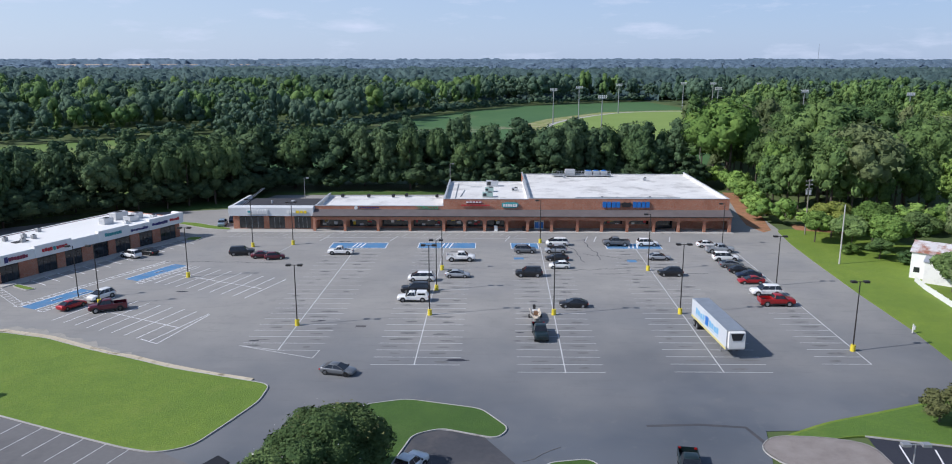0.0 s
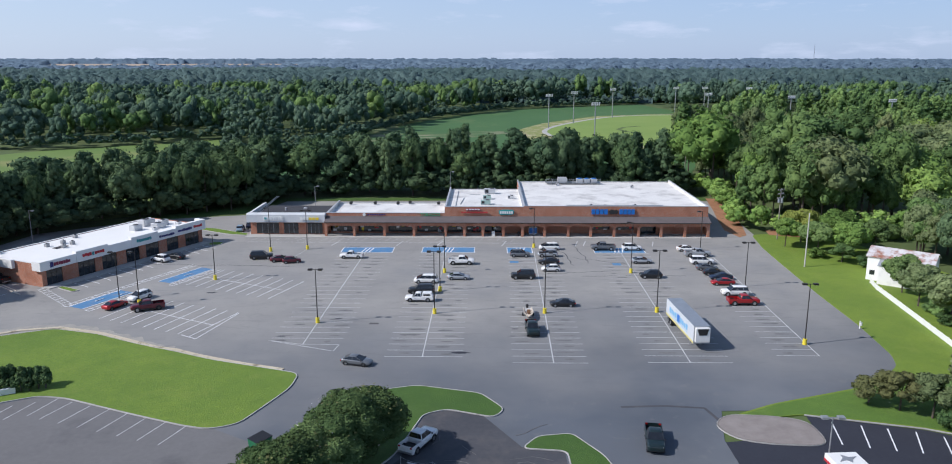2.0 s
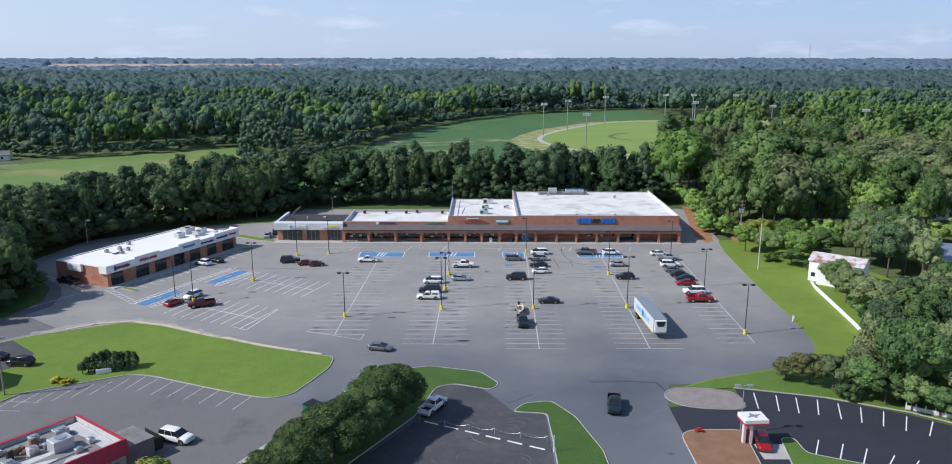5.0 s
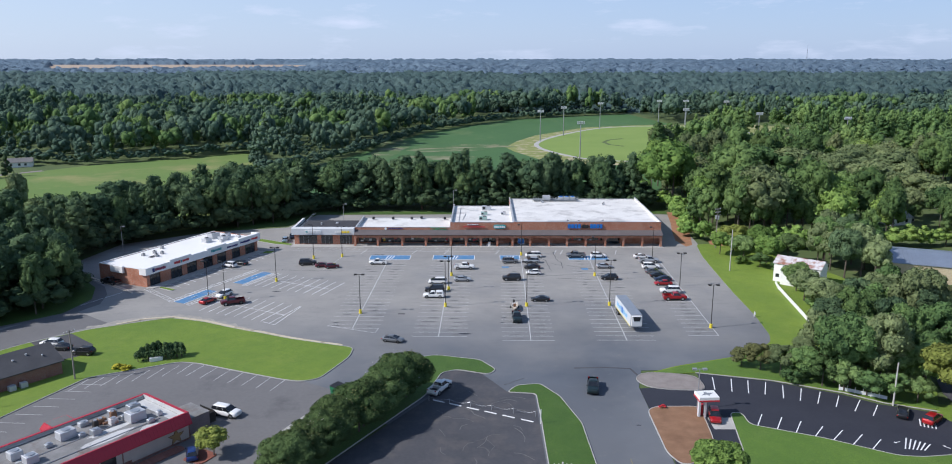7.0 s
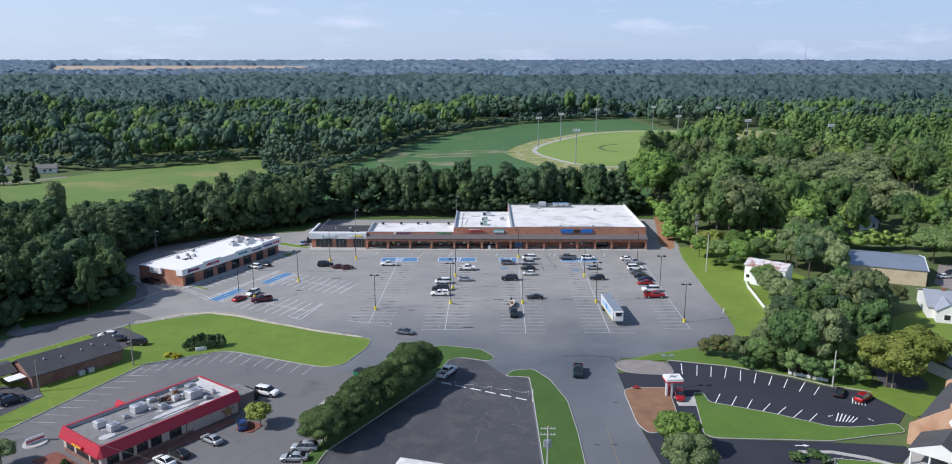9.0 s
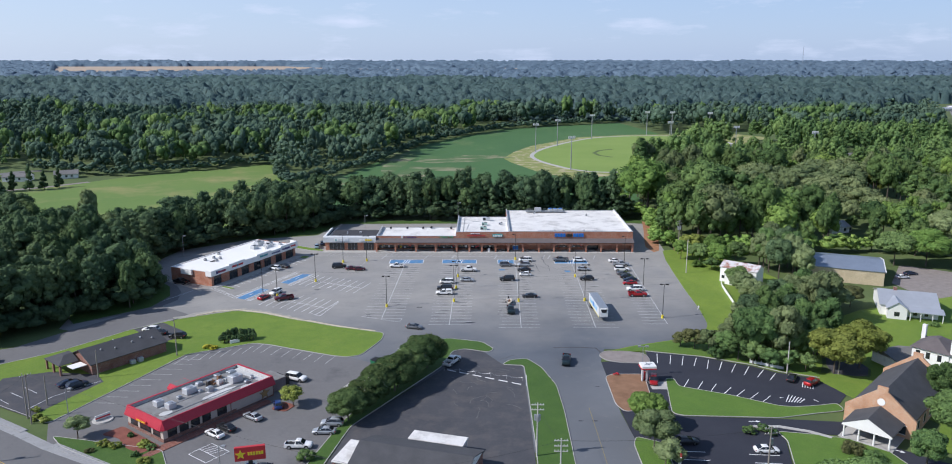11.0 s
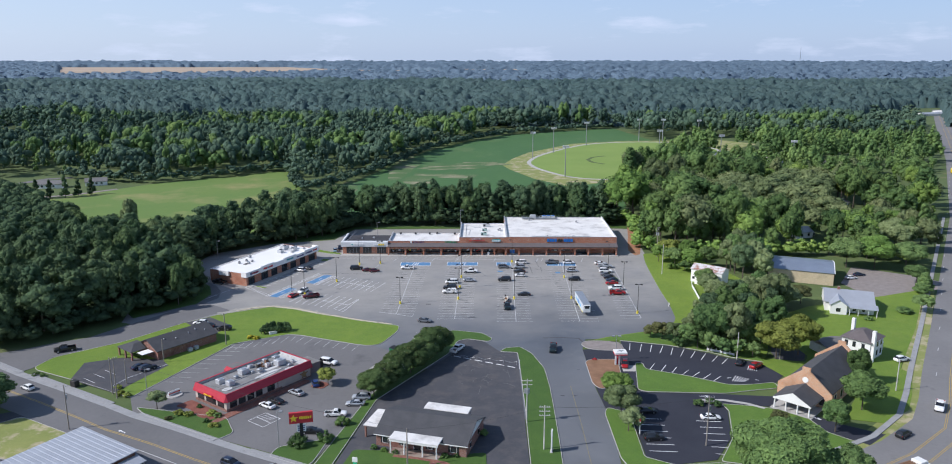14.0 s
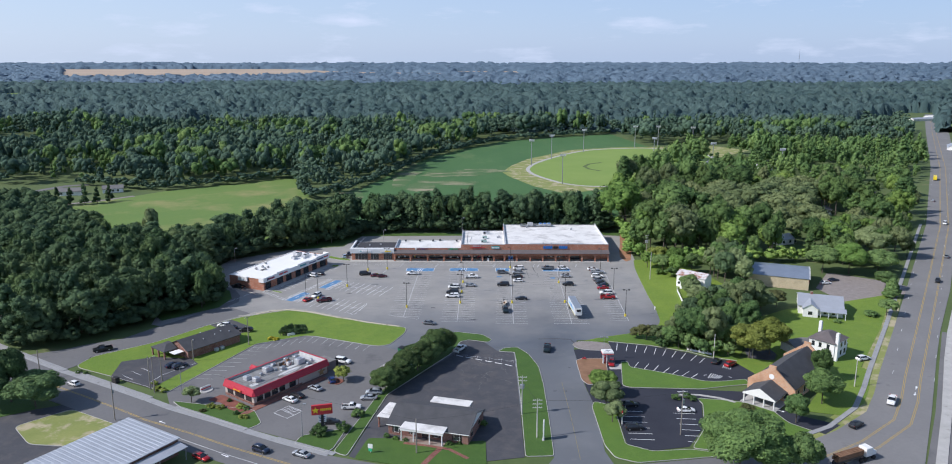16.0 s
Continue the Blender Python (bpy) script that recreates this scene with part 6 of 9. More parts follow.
part("gable_panel", Shape().loft([[(x, 0.8, 3.0), (x, 7.3, 5.2), (x, 13.8, 3.0)] for x in (21.03, 21.1)]), PANEL_WHITE, bank, "white boarded gable")
part("fascia", Shape().box(-0.4, 21.4, -0.06, 0.04, 2.66, 2.86), WHITE, bank)
porch = part("portico_roof", Shape().box(4.0, 15.4, -2.2, 3.4, 3.28, 3.5, 0.03), MEMBRANE, bank, "stained white portico roof")
for k in range(11):
    part("rib", Shape().box(4.4 + k * 1.05, 4.46 + k * 1.05, -2.2, 3.4, 3.5, 3.515), MEMBRANE, porch)
part("portico_beam", Shape().box(4.1, 15.3, -2.15, -1.9, 2.85, 3.28), WHITE, porch)
for x in (4.4, 7.6, 11.8, 15.0):
    part("column", Shape().rod((x, -2.0, 0.15), (x, -2.0, 2.9), 0.17, 0.14, 10), WHITE, porch)
part("portico_floor", Shape().box(4.0, 15.4, -2.4, 0.38, 0, 0.15), BRICK_DARK, bank)
for a, b in ((1.6, 2.8), (6.0, 7.0), (12.2, 13.2), (17.4, 18.8)):
    pane_on(bank, a, b, 0.39, 0.9, 2.3)
    for s in (a - 0.5, b + 0.12):
        part("shutter", Shape().box(s, s + 0.38, 0.33, 0.39, 0.85, 2.35), BLACK, bank)
pane_on(bank, 9.0, 10.6, 0.39, 0.1, 2.4, -1, WHITE, "front_door")
for a, b in ((3.0, 4.2), (9.5, 10.7)):
    pane_end(bank, a, b, 21.005, 0.9, 2.2, 1)
annex = part("rear_canopy", Shape().box(6.0, 17.0, 14.9, 18.4, 2.7, 3.0, 0.03), MEMBRANE, bank, "weathered white flat canopy")
for x in (6.3, 11.5, 16.7):
    part("post", Shape().box(x - 0.08, x + 0.08, 18.0, 18.2, 0, 2.7), WHITE, annex)
cport = part("side_canopy", Shape().box(-4.2, -0.45, 3.0, 11.4, 2.85, 3.1, 0.03), MEMBRANE, bank, "weathered white flat side canopy")
for y in (3.3, 11.1):
    part("post", Shape().box(-4.0, -3.6, y - 0.2, y + 0.2, 0, 2.85), BRICK_DARK, cport)
structure("brick_path", ribbon(ribbon(Shape(), [(-10.8, 12.9), (-12.8, 8.8), (-14.6, 4.8)], 1.4, 0, 0.14), [(-20, 15.4), (-14, 14.2), (-8.6, 12.4), (-4, 8.1)], 1.0, 0, 0.136), BRICK_DARK, "brick path to the office door", "path")

# brick clinic by the left road
clinic = thing("brick_clinic", "low brick clinic with dark shingle gable roof", "office", turned(-92.9, 68.2, 52.4, 0.1))
part("wall", walls_gabled(0, 19, 0, 10.4, 2.7, 5.0), BRICK_DARK, clinic)
part("roof", gable(0, 19, 0, 10.4, 2.7, 5.05), SHINGLE, clinic, "dark shingle roof")
proof = part("porch_roof", Shape().loft([[(-5.2, 5.0, 2.55), (-5.2, 12.8, 2.55), (-0.6, 12.8, 2.55), (-0.6, 5.0, 2.55)], [(-5.2, 5.0, 2.7), (-5.2, 12.8, 2.7), (-0.6, 12.8, 2.7), (-0.6, 5.0, 2.7)], [(-2.6, 8.0, 3.9), (-2.6, 9.8, 3.9), (-0.6, 9.8, 4.0), (-0.6, 8.0, 4.0)]]), SHINGLE, clinic, "hipped porch roof")
for y in (5.4, 8.9, 12.4):
    part("post", Shape().box(-5.0, -4.6, y - 0.25, y + 0.25, 0, 2.55), BRICK_DARK, proof)
part("canopy", Shape().box(-3.6, -0.3, 1.6, 4.6, 2.2, 2.35), PANEL_WHITE, clinic, "pale entry canopy")
for x, y in ((9, 7), (4.0, 3.2), (7.2, 2.4), (11.6, 2.8), (14.2, 3.4), (16.6, 2.2)):
    z = 2.7 + 2.35 * (1 - abs(y - 5.2) / 5.2)
    part("roof_vent", Shape().rod((x, y, z - 0.3), (x, y, z + 0.4), 0.12, n=8).rod((x, y, z + 0.4), (x, y, z + 0.5), 0.2, 0.14, 8), UNIT, clinic)
part("ac_unit", Shape().box(9, 10.2, -1.3, -0.3, 0, 1.0, 0.05), UNIT, clinic)
part("ac_unit", Shape().box(11, 12.2, -1.3, -0.3, 0, 1.0, 0.05), UNIT, clinic)

# metal-roofed building across the street
metal = thing("metal_roof_building", "low building with pale ribbed metal roof", "building", turned(-89.6, 20.0, -31.4))
part("wall", Shape().box(0.5, 19.4, -29.5, -0.5, 0, 4.0), BRICK_DARK, metal)
mr_ = part("roof", Shape().loft([[(x, 0, 4.45), (x, 0, 4.3), (x, -30, 4.0), (x, -30, 4.15)] for x in (0, 20)]), METAL_ROOF, metal, "pale ribbed metal roof")
for k in range(26):
    y = -0.6 - k * 1.15
    z = 4.45 + y * 0.01
    part("rib", Shape().loft([[(x, y - 0.09, z - 0.01), (x, y - 0.05, z + 0.07), (x, y + 0.05, z + 0.07), (x, y + 0.09, z - 0.01)] for x in (0.02, 19.98)]), METAL_ROOF, mr_)
part("canopy", Shape().loft([[(20.0, y, 3.5), (20.0, y, 3.65), (23.2, y, 3.25), (23.2, y, 3.1)] for y in (-22, -0.5)]), METAL_ROOF, metal, "pale lean-to canopy")
for y in (-1.0, -8, -15, -21.5):
    part("post", Shape().box(22.8, 23.0, y - 0.1, y + 0.1, 0, 3.15), STEEL, metal)
for k in range(4):
    pane_end(metal, -4.6 - k * 4.8, -1.8 - k * 4.8, 19.4, 0.6, 2.6, 1, STEEL)

# church with portico: x runs from the gable front to the back
church = thing("church", "orange brick church with dark gable roof and portico", "church", turned(84.3, 38.2, 46.8))
part("wall", walls_gabled(0.3, 25.0, 0, 12.4, 3.4, 8.0), BRICK_TAN, church)
part("roof", gable(0.5, 24.8, 0, 12.4, 3.4, 8.1, over=0.0), SHINGLE, church, "dark shingle roof")
for x in (-0.12, 24.7):
    part("gable_wall", Shape().loft([[(xx, y, z) for y, z in ((-0.5, 0), (12.9, 0), (12.9, 3.9), (7.2, 8.5), (7.2, 9.4), (5.2, 9.4), (5.2, 8.5), (-0.5, 3.9))] for xx in (x, x + 0.5)]), BRICK_TAN, church, "orange brick gable parapet")
part("round_window", Shape().rod((-0.2, 6.2, 6.2), (-0.1, 6.2, 6.2), 0.75, n=16), WHITE, church, "round white window")
for k in range(5):
    pane_on(church, 3 + k * 4.4, 4.4 + k * 4.4, -0.005, 1.0, 3.0)
pane_end(church, 1.2, 2.4, -0.125, 0.8, 2.6)
port = part("portico_roof", gable(-7.5, -0.2, 1.8, 10.6, 3.0, 5.2, 0.15, 0.3), SHINGLE, church, "dark portico roof")
part("pediment", Shape().loft([[(x, 1.6, 2.9), (x, 6.2, 5.15), (x, 10.8, 2.9), (x, 10.8, 2.6), (x, 1.6, 2.6)] for x in (-7.9, -7.6)]), WHITE, port, "white pediment with faint lettering")
for y in (2.0, 4.8, 7.6, 10.4):
    part("column", Shape().rod((-7.6, y, 0), (-7.6, y, 2.65), 0.2, 0.16, 10), WHITE, port)
part("fascia", Shape().box(-7.6, -0.2, 1.6, 1.8, 2.6, 2.9).box(-7.6, -0.2, 10.6, 10.8, 2.6, 2.9), WHITE, port)
part("portico_floor", Shape().box(-8.2, -0.2, 1.2, 11.2, 0, 0.15), CONCRETE, church)

# two-storey white house with chimneys, and its low wing
house = thing("white_house", "white two-storey house with brown hip roof", "house", turned(108.8, 68.6, 42))
part("wall", Shape().box(0, 9, 0, 8, 0, 5.6), WHITE, house)
part("roof", Shape().loft([[(-0.5, -0.5, 5.6), (9.5, -0.5, 5.6), (9.5, 8.5, 5.6), (-0.5, 8.5, 5.6)], [(3.2, 3.6, 7.9), (5.8, 3.6, 7.9), (5.8, 4.4, 7.9), (3.2, 4.4, 7.9)]]), SHINGLE_BROWN, house, "brown hip roof")
for x, y in ((0.3, -0.5), (7.4, 8.2)):
    part("chimney", Shape().box(x, x + 1.0, y - 0.4, y + 0.5, 0, 9.2, 0.03), WHITE, house, "tall white chimney")
for k in (2.2, 4.6, 7.2):
    for z in (0.9, 3.5):
        pane_on(house, k, k + 0.9, -0.005, z, z + 1.4, -1, BLACK)
for k in (1.5, 4.0, 6.2):
    for z in (0.9, 3.5):
        pane_end(house, k, k + 0.9, -0.005, z, z + 1.4, -1, BLACK)
part("porch", Shape().box(9.02, 12.6, 1, 5, 2.5, 2.7), PANEL_WHITE, house)
for y in (1.2, 4.8):
    part("porch_post", Shape().box(12.2, 12.4, y - 0.1, y + 0.1, 0, 2.5), WHITE, house)
wing = thing("house_wing", "low grey-roofed wing behind the church", "house", turned(98.8, 72.5, 20))
part("wall", Shape().box(0, 8.5, 0, 7, 0, 2.6), PANEL_WHITE, wing)
part("roof", gable(0, 8.5, 0, 7, 2.6, 3.6), SHINGLE_GREY, wing, "weathered grey shingle roof")
# white cottage with metal roof
cott = thing("white_cottage", "white cottage with pale metal gable roofs", "house", turned(115.4, 112.4, -20))
part("wall", walls_gabled(0, 15, 2, 18, 3.2, 5.6), WHITE, cott)
part("roof", gable(0, 15, 2, 18, 3.2, 5.6), METAL_ROOF, cott, "pale metal roof")
part("front_gable", Shape().loft([[(1.5, y, 0), (6.5, y, 0), (6.5, y, 3.2), (4.0, y, 4.9), (1.5, y, 3.2)] for y in (-1.2, 6)]), WHITE, cott)
part("front_roof", Shape().loft([[(1.1, y, 2.95), (4.0, y, 4.95), (4.0, y, 5.08), (1.1, y, 3.1)] for y in (-1.5, 7)]).loft([[(6.9, y, 2.95), (4.0, y, 4.95), (4.0, y, 5.08), (6.9, y, 3.1)] for y in (-1.5, 7)]), METAL_ROOF, cott)
part("porch_roof", Shape().loft([[(7.0, y, z) for y, z in ((-1.4, 2.5), (-1.4, 2.65), (2.0, 3.3), (2.0, 3.15))], [(16, y, z) for y, z in ((-1.4, 2.5), (-1.4, 2.65), (2.0, 3.3), (2.0, 3.15))]]), METAL_ROOF, cott)
for x in (7.4, 10, 13, 15.6):
    part("porch_post", Shape().box(x - 0.1, x + 0.1, -1.2, -1.0, 0, 2.5), WHITE, cott)
part("chimney", Shape().box(4.0, 4.9, 9.5, 10.4, 3.8, 6.6, 0.03), BRICK_DARK, cott, "red brick chimney")
pane_on(cott, 3.2, 4.6, -1.205, 0.9, 2.2)
for a in (8.6, 11.4):
    pane_on(cott, a, a + 1.0, 1.995, 0.7, 2.1)
# tan metal building
tan = thing("metal_workshop", "tan block building with blue-grey metal roof", "workshop", turned(109.9, 150.6, -21.5))
part("wall", walls_gabled(0, 23, 0, 20, 4.8, 6.4), BLOCK_TAN, tan)
tr_ = part("roof", gable(0, 23, 0, 20, 4.8, 6.45, 0.15, 0.3), METAL_BLUE, tan, "blue-grey ribbed metal roof")
for k in range(24):
    x = -0.2 + k * 1.0
    part("rib", Shape().loft([[(x + d, -0.3, 4.9), (x + d, 10, 6.6), (x + d, 10, 6.66), (x + d, -0.3, 4.96)] for d in (-0.04, 0.04)]), METAL_BLUE, tr_)
part("shop_front", Shape().loft([[(x, 1, 2.6), (x, 19, 2.6), (x, 19, 4.8), (x, 10, 6.2), (x, 1, 4.8)] for x in (23.02, 23.15)]), SIGN_RED, tan, "red gable front")
part("white_trim", Shape().loft([[(x, -0.3, 4.7), (x, 10, 6.4), (x, 20.3, 4.7), (x, 20.3, 5.0), (x, 10, 6.75), (x, -0.3, 5.0)] for x in (23.16, 23.4)]), WHITE, tan)
for k in range(3):
    pane_end(tan, 2 + k * 5.5, 6 + k * 5.5, 23.02, 0.4, 2.4, 1, WHITE)
# white shed and fence by the lawn
shed = thing("white_shed", "white shed with rust-streaked metal roof", "shed", turned(79.3, 147.9, -38, 0.1))
part("wall", walls_gabled(0, 12, 0, 7, 5.1, 6.5), PANEL_WHITE, shed)
part("roof", gable(0, 12, 0, 7, 5.1, 6.55, 0.1, 0.3), RUST_ROOF, shed, "rust-streaked metal roof")
part("lean_to", Shape().loft([[(x, -2.4, 0), (x, 0, 0), (x, 0, 4.6), (x, -2.4, 3.9)] for x in (2.6, 9.0)]), PANEL_WHITE, shed, "white lean-to with grey roof")
part("lean_to_roof", Shape().loft([[(x, -2.6, 3.9), (x, 0, 4.65), (x, 0, 4.72), (x, -2.6, 3.97)] for x in (2.4, 9.2)]), METAL_ROOF, shed)
for a in (0.6, 9.6):
    pane_on(shed, a, a + 1.0, -0.005, 1.2, 2.2)
fence = thing("white_fence", "white board fence along the lawn edge", "fence")
FP = [(79.0, 145.2), (77.9, 140.4), (76.2, 124.3), (74.2, 106), (73.4, 102)]
for a, b in zip(FP[:-1], FP[1:]):
    d = Vector((b[0] - a[0], b[1] - a[1]))
    n = max(1, round(d.length / 2.4))
    for i in range(n):
        p, q = Vector(a) + d * i / n, Vector(a) + d * (i + 1) / n
        part("fence_panel", ribbon(Shape(), [(p.x, p.y), (q.x, q.y)], 0.05, 0.15, 1.15), WHITE, fence)
        part("post", Shape().box(p.x - 0.07, p.x + 0.07, p.y - 0.07, p.y + 0.07, 0, 1.25), WHITE, fence)
fence2 = thing("garden_fence", "short white picket fence by the trees", "fence")
for i in range(6):
    p, q = Vector((65.5, 76.9)).lerp(Vector((72.2, 72.8)), i / 6), Vector((65.5, 76.9)).lerp(Vector((72.2, 72.8)), (i + 1) / 6)
    part("fence_panel", ribbon(Shape(), [(p.x, p.y), (q.x, q.y)], 0.04, 0.2, 0.85), PANEL_GREY, fence2)
    part("post", Shape().box(p.x - 0.06, p.x + 0.06, p.y - 0.06, p.y + 0.06, 0, 1.3), PANEL_WHITE, fence2)
# far houses among the trees
for i, (x, y, a, m, w) in enumerate(((-302, 326, 20, SHINGLE_GREY, 16), (-288, 352, 10, SHINGLE_GREY, 15), (-262, 362, 25, SHINGLE_GREY, 13), (138, 264, 20, METAL_ROOF, 9), (184, 249, 30, METAL_ROOF, 10), (247, 350, 10, SHINGLE_BROWN, 16), (228, 476, 10, SHINGLE_BROWN, 12), (260, 452, 20, SHINGLE_GREY, 16), (200, 290, 35, SHINGLE_GREY, 10),
                                        (148, 218, 20, METAL_ROOF, 9), (470, 610, 60, METAL_ROOF, 26), (490, 832, 0, METAL_ROOF, 44), (-178, 92, 12, SHINGLE_GREY, 13), (612, 950, 20, METAL_ROOF, 46), (655, 990, 20, PANEL_WHITE, 40))):
    h = thing("far_house", "small pale house among the trees", "house", turned(x, y, a))
    part("wall", walls_gabled(0, w, 0, 8, 2.8, 4.6), PANEL_WHITE, h)
    part("roof", gable(0, w, 0, 8, 2.8, 4.7), m, h)
    for k in (2, 6, 9):
        pane_on(h, k, k + 1.2, -0.005, 0.9, 2.2)
for i, (x, y, w, d) in enumerate(((-1150, 4250, 260, 40), (-900, 4280, 160, 40), (-420, 3450, 120, 30), (-120, 3480, 180, 30), (-700, 4100, 120, 30), (390, 2650, 90, 24))):
    b = thing("far_barn", "long pale barn far off in the fields", "barn", turned(x, y, 0))
    part("wall", walls_gabled(0, w, 0, d, 7, 11), PANEL_WHITE, b)
    part("roof", gable(0, w, 0, d, 7, 11.2), METAL_ROOF, b)

# ---- vehicles: x ahead, y to the left ----
PAINTS = {
    "white": (0.86, 0.85, 0.82), "silver": (0.42, 0.44, 0.46), "grey": (0.16, 0.17, 0.18), "black": (0.014, 0.015, 0.017), "red": (0.42, 0.012, 0.014),
    "maroon": (0.12, 0.01, 0.02), "blue": (0.015, 0.05, 0.2), "navy": (0.012, 0.022, 0.05), "green": (0.008, 0.02, 0.022), "lightblue": (0.35, 0.45, 0.55),
}
PAINT = {k: paint_mat("car_paint_" + k, v, 0.0 if k in ("white", "black", "green", "navy") else 0.25, 0.6 if max(v) > 0.1 else 0.4) for k, v in PAINTS.items()}
# stations of the lower body: x, bottom, top, half width; then the cabin: base front, base back, roof front, roof back, belt, roof height, widths
CARS = {
    "sedan": (4.8, [(2.38, 0.42, 0.6, 0.62), (2.28, 0.28, 0.7, 0.8), (1.9, 0.24, 0.82, 0.88), (0.95, 0.22, 0.95, 0.91), (-1.3, 0.22, 1.0, 0.91), (-1.9, 0.25, 1.02, 0.89), (-2.3, 0.3, 0.96, 0.82), (-2.4, 0.42, 0.8, 0.68)], (1.25, -2.1, 0.12, -1.05, 0.92, 1.44, 0.85, 0.6), 1.42, 0.34),
    "suv": (4.75, [(2.36, 0.45, 0.75, 0.66), (2.26, 0.32, 0.92, 0.84), (1.9, 0.27, 1.02, 0.91), (0.95, 0.25, 1.1, 0.94), (-1.6, 0.25, 1.12, 0.94), (-2.2, 0.3, 1.12, 0.9), (-2.36, 0.42, 1.0, 0.78)], (1.3, -2.28, 0.3, -1.7, 1.05, 1.74, 0.9, 0.64), 1.42, 0.39),
    "bigsuv": (5.2, [(2.58, 0.5, 0.85, 0.75), (2.48, 0.36, 1.05, 0.92), (2.1, 0.3, 1.14, 0.99), (1.0, 0.28, 1.2, 1.01), (-1.9, 0.28, 1.22, 1.01), (-2.45, 0.34, 1.2, 0.97), (-2.6, 0.46, 1.05, 0.86)], (1.3, -2.52, 0.45, -2.2, 1.15, 1.9, 0.96, 0.72), 1.57, 0.43),
    "van": (5.1, [(2.53, 0.42, 0.72, 0.7), (2.42, 0.28, 0.9, 0.9), (2.0, 0.24, 1.02, 0.97), (1.3, 0.22, 1.1, 0.99), (-1.9, 0.22, 1.12, 0.99), (-2.42, 0.28, 1.1, 0.94), (-2.54, 0.4, 0.95, 0.82)], (1.95, -2.44, 0.65, -1.95, 1.03, 1.76, 0.94, 0.68), 1.52, 0.36),
    "hatch": (4.2, [(2.08, 0.42, 0.66, 0.6), (1.98, 0.28, 0.8, 0.78), (1.6, 0.24, 0.92, 0.86), (0.9, 0.22, 1.0, 0.88), (-1.4, 0.22, 1.04, 0.88), (-1.95, 0.28, 1.02, 0.84), (-2.1, 0.42, 0.85, 0.7)], (1.3, -2.04, 0.2, -1.3, 0.96, 1.53, 0.83, 0.6), 1.27, 0.34),
    "pickup": (5.9, [(2.93, 0.6, 1.0, 0.8), (2.83, 0.48, 1.2, 0.97), (2.45, 0.44, 1.28, 1.02), (1.3, 0.44, 1.33, 1.03), (-0.84, 0.44, 1.34, 1.03), (-0.86, 0.44, 1.34, 1.03)], (1.5, -0.8, 0.75, -0.6, 1.28, 2.0, 0.95, 0.74), 1.8, 0.46),
    "ext": (5.4, [(2.68, 0.46, 0.78, 0.7), (2.58, 0.34, 0.96, 0.86), (2.2, 0.3, 1.04, 0.91), (1.1, 0.29, 1.1, 0.92), (-0.64, 0.29, 1.12, 0.92), (-0.66, 0.29, 1.12, 0.92)], (1.25, -0.6, 0.6, -0.42, 1.06, 1.76, 0.87, 0.68), 1.65, 0.4),
}


def section(x, lo, hi, w):
    e = min(0.12, (hi - lo) * 0.3)
    return [(x, -w + e, lo), (x, w - e, lo), (x, w, lo + e * 1.6), (x, w, hi - e * 1.3), (x, w - e * 1.3, hi), (x, -w + e * 1.3, hi), (x, -w, hi - e * 1.3), (x, -w, lo + e * 1.6)]


def wheel_mesh():
    tyre = Shape().loft([[(math.cos(a) * r, y, math.sin(a) * r) for a in np.linspace(0, 2 * math.pi, 17)[:-1]] for y, r in ((-0.11, 0.9), (-0.1, 1.0), (0.1, 1.0), (0.11, 0.9))]).mesh("tyre")
    rim = Shape().loft([[(math.cos(a) * r, y, math.sin(a) * r) for a in np.linspace(0, 2 * math.pi, 11)[:-1]] for y, r in ((-0.118, 0.6), (-0.118, 0.2), (0.118, 0.2), (0.118, 0.6))]).mesh("rim")
    return tyre, rim


TYRE_ME, RIM_ME = wheel_mesh()
CAR_CACHE = {}


def facet(a, b, c, d, u0, u1, v0, v1, off):
    """A pane on a four-cornered face: a b below, d c above."""
    a, b, c, d = (Vector(p) for p in (a, b, c, d))
    n = (b - a).cross(d - a).normalized() * off

    def at(u, v):
        return (a.lerp(b, u)).lerp(d.lerp(c, u), v) + n
    return Shape().slab([at(u0, v0), at(u1, v0), at(u1, v1), at(u0, v1)], 0.015)


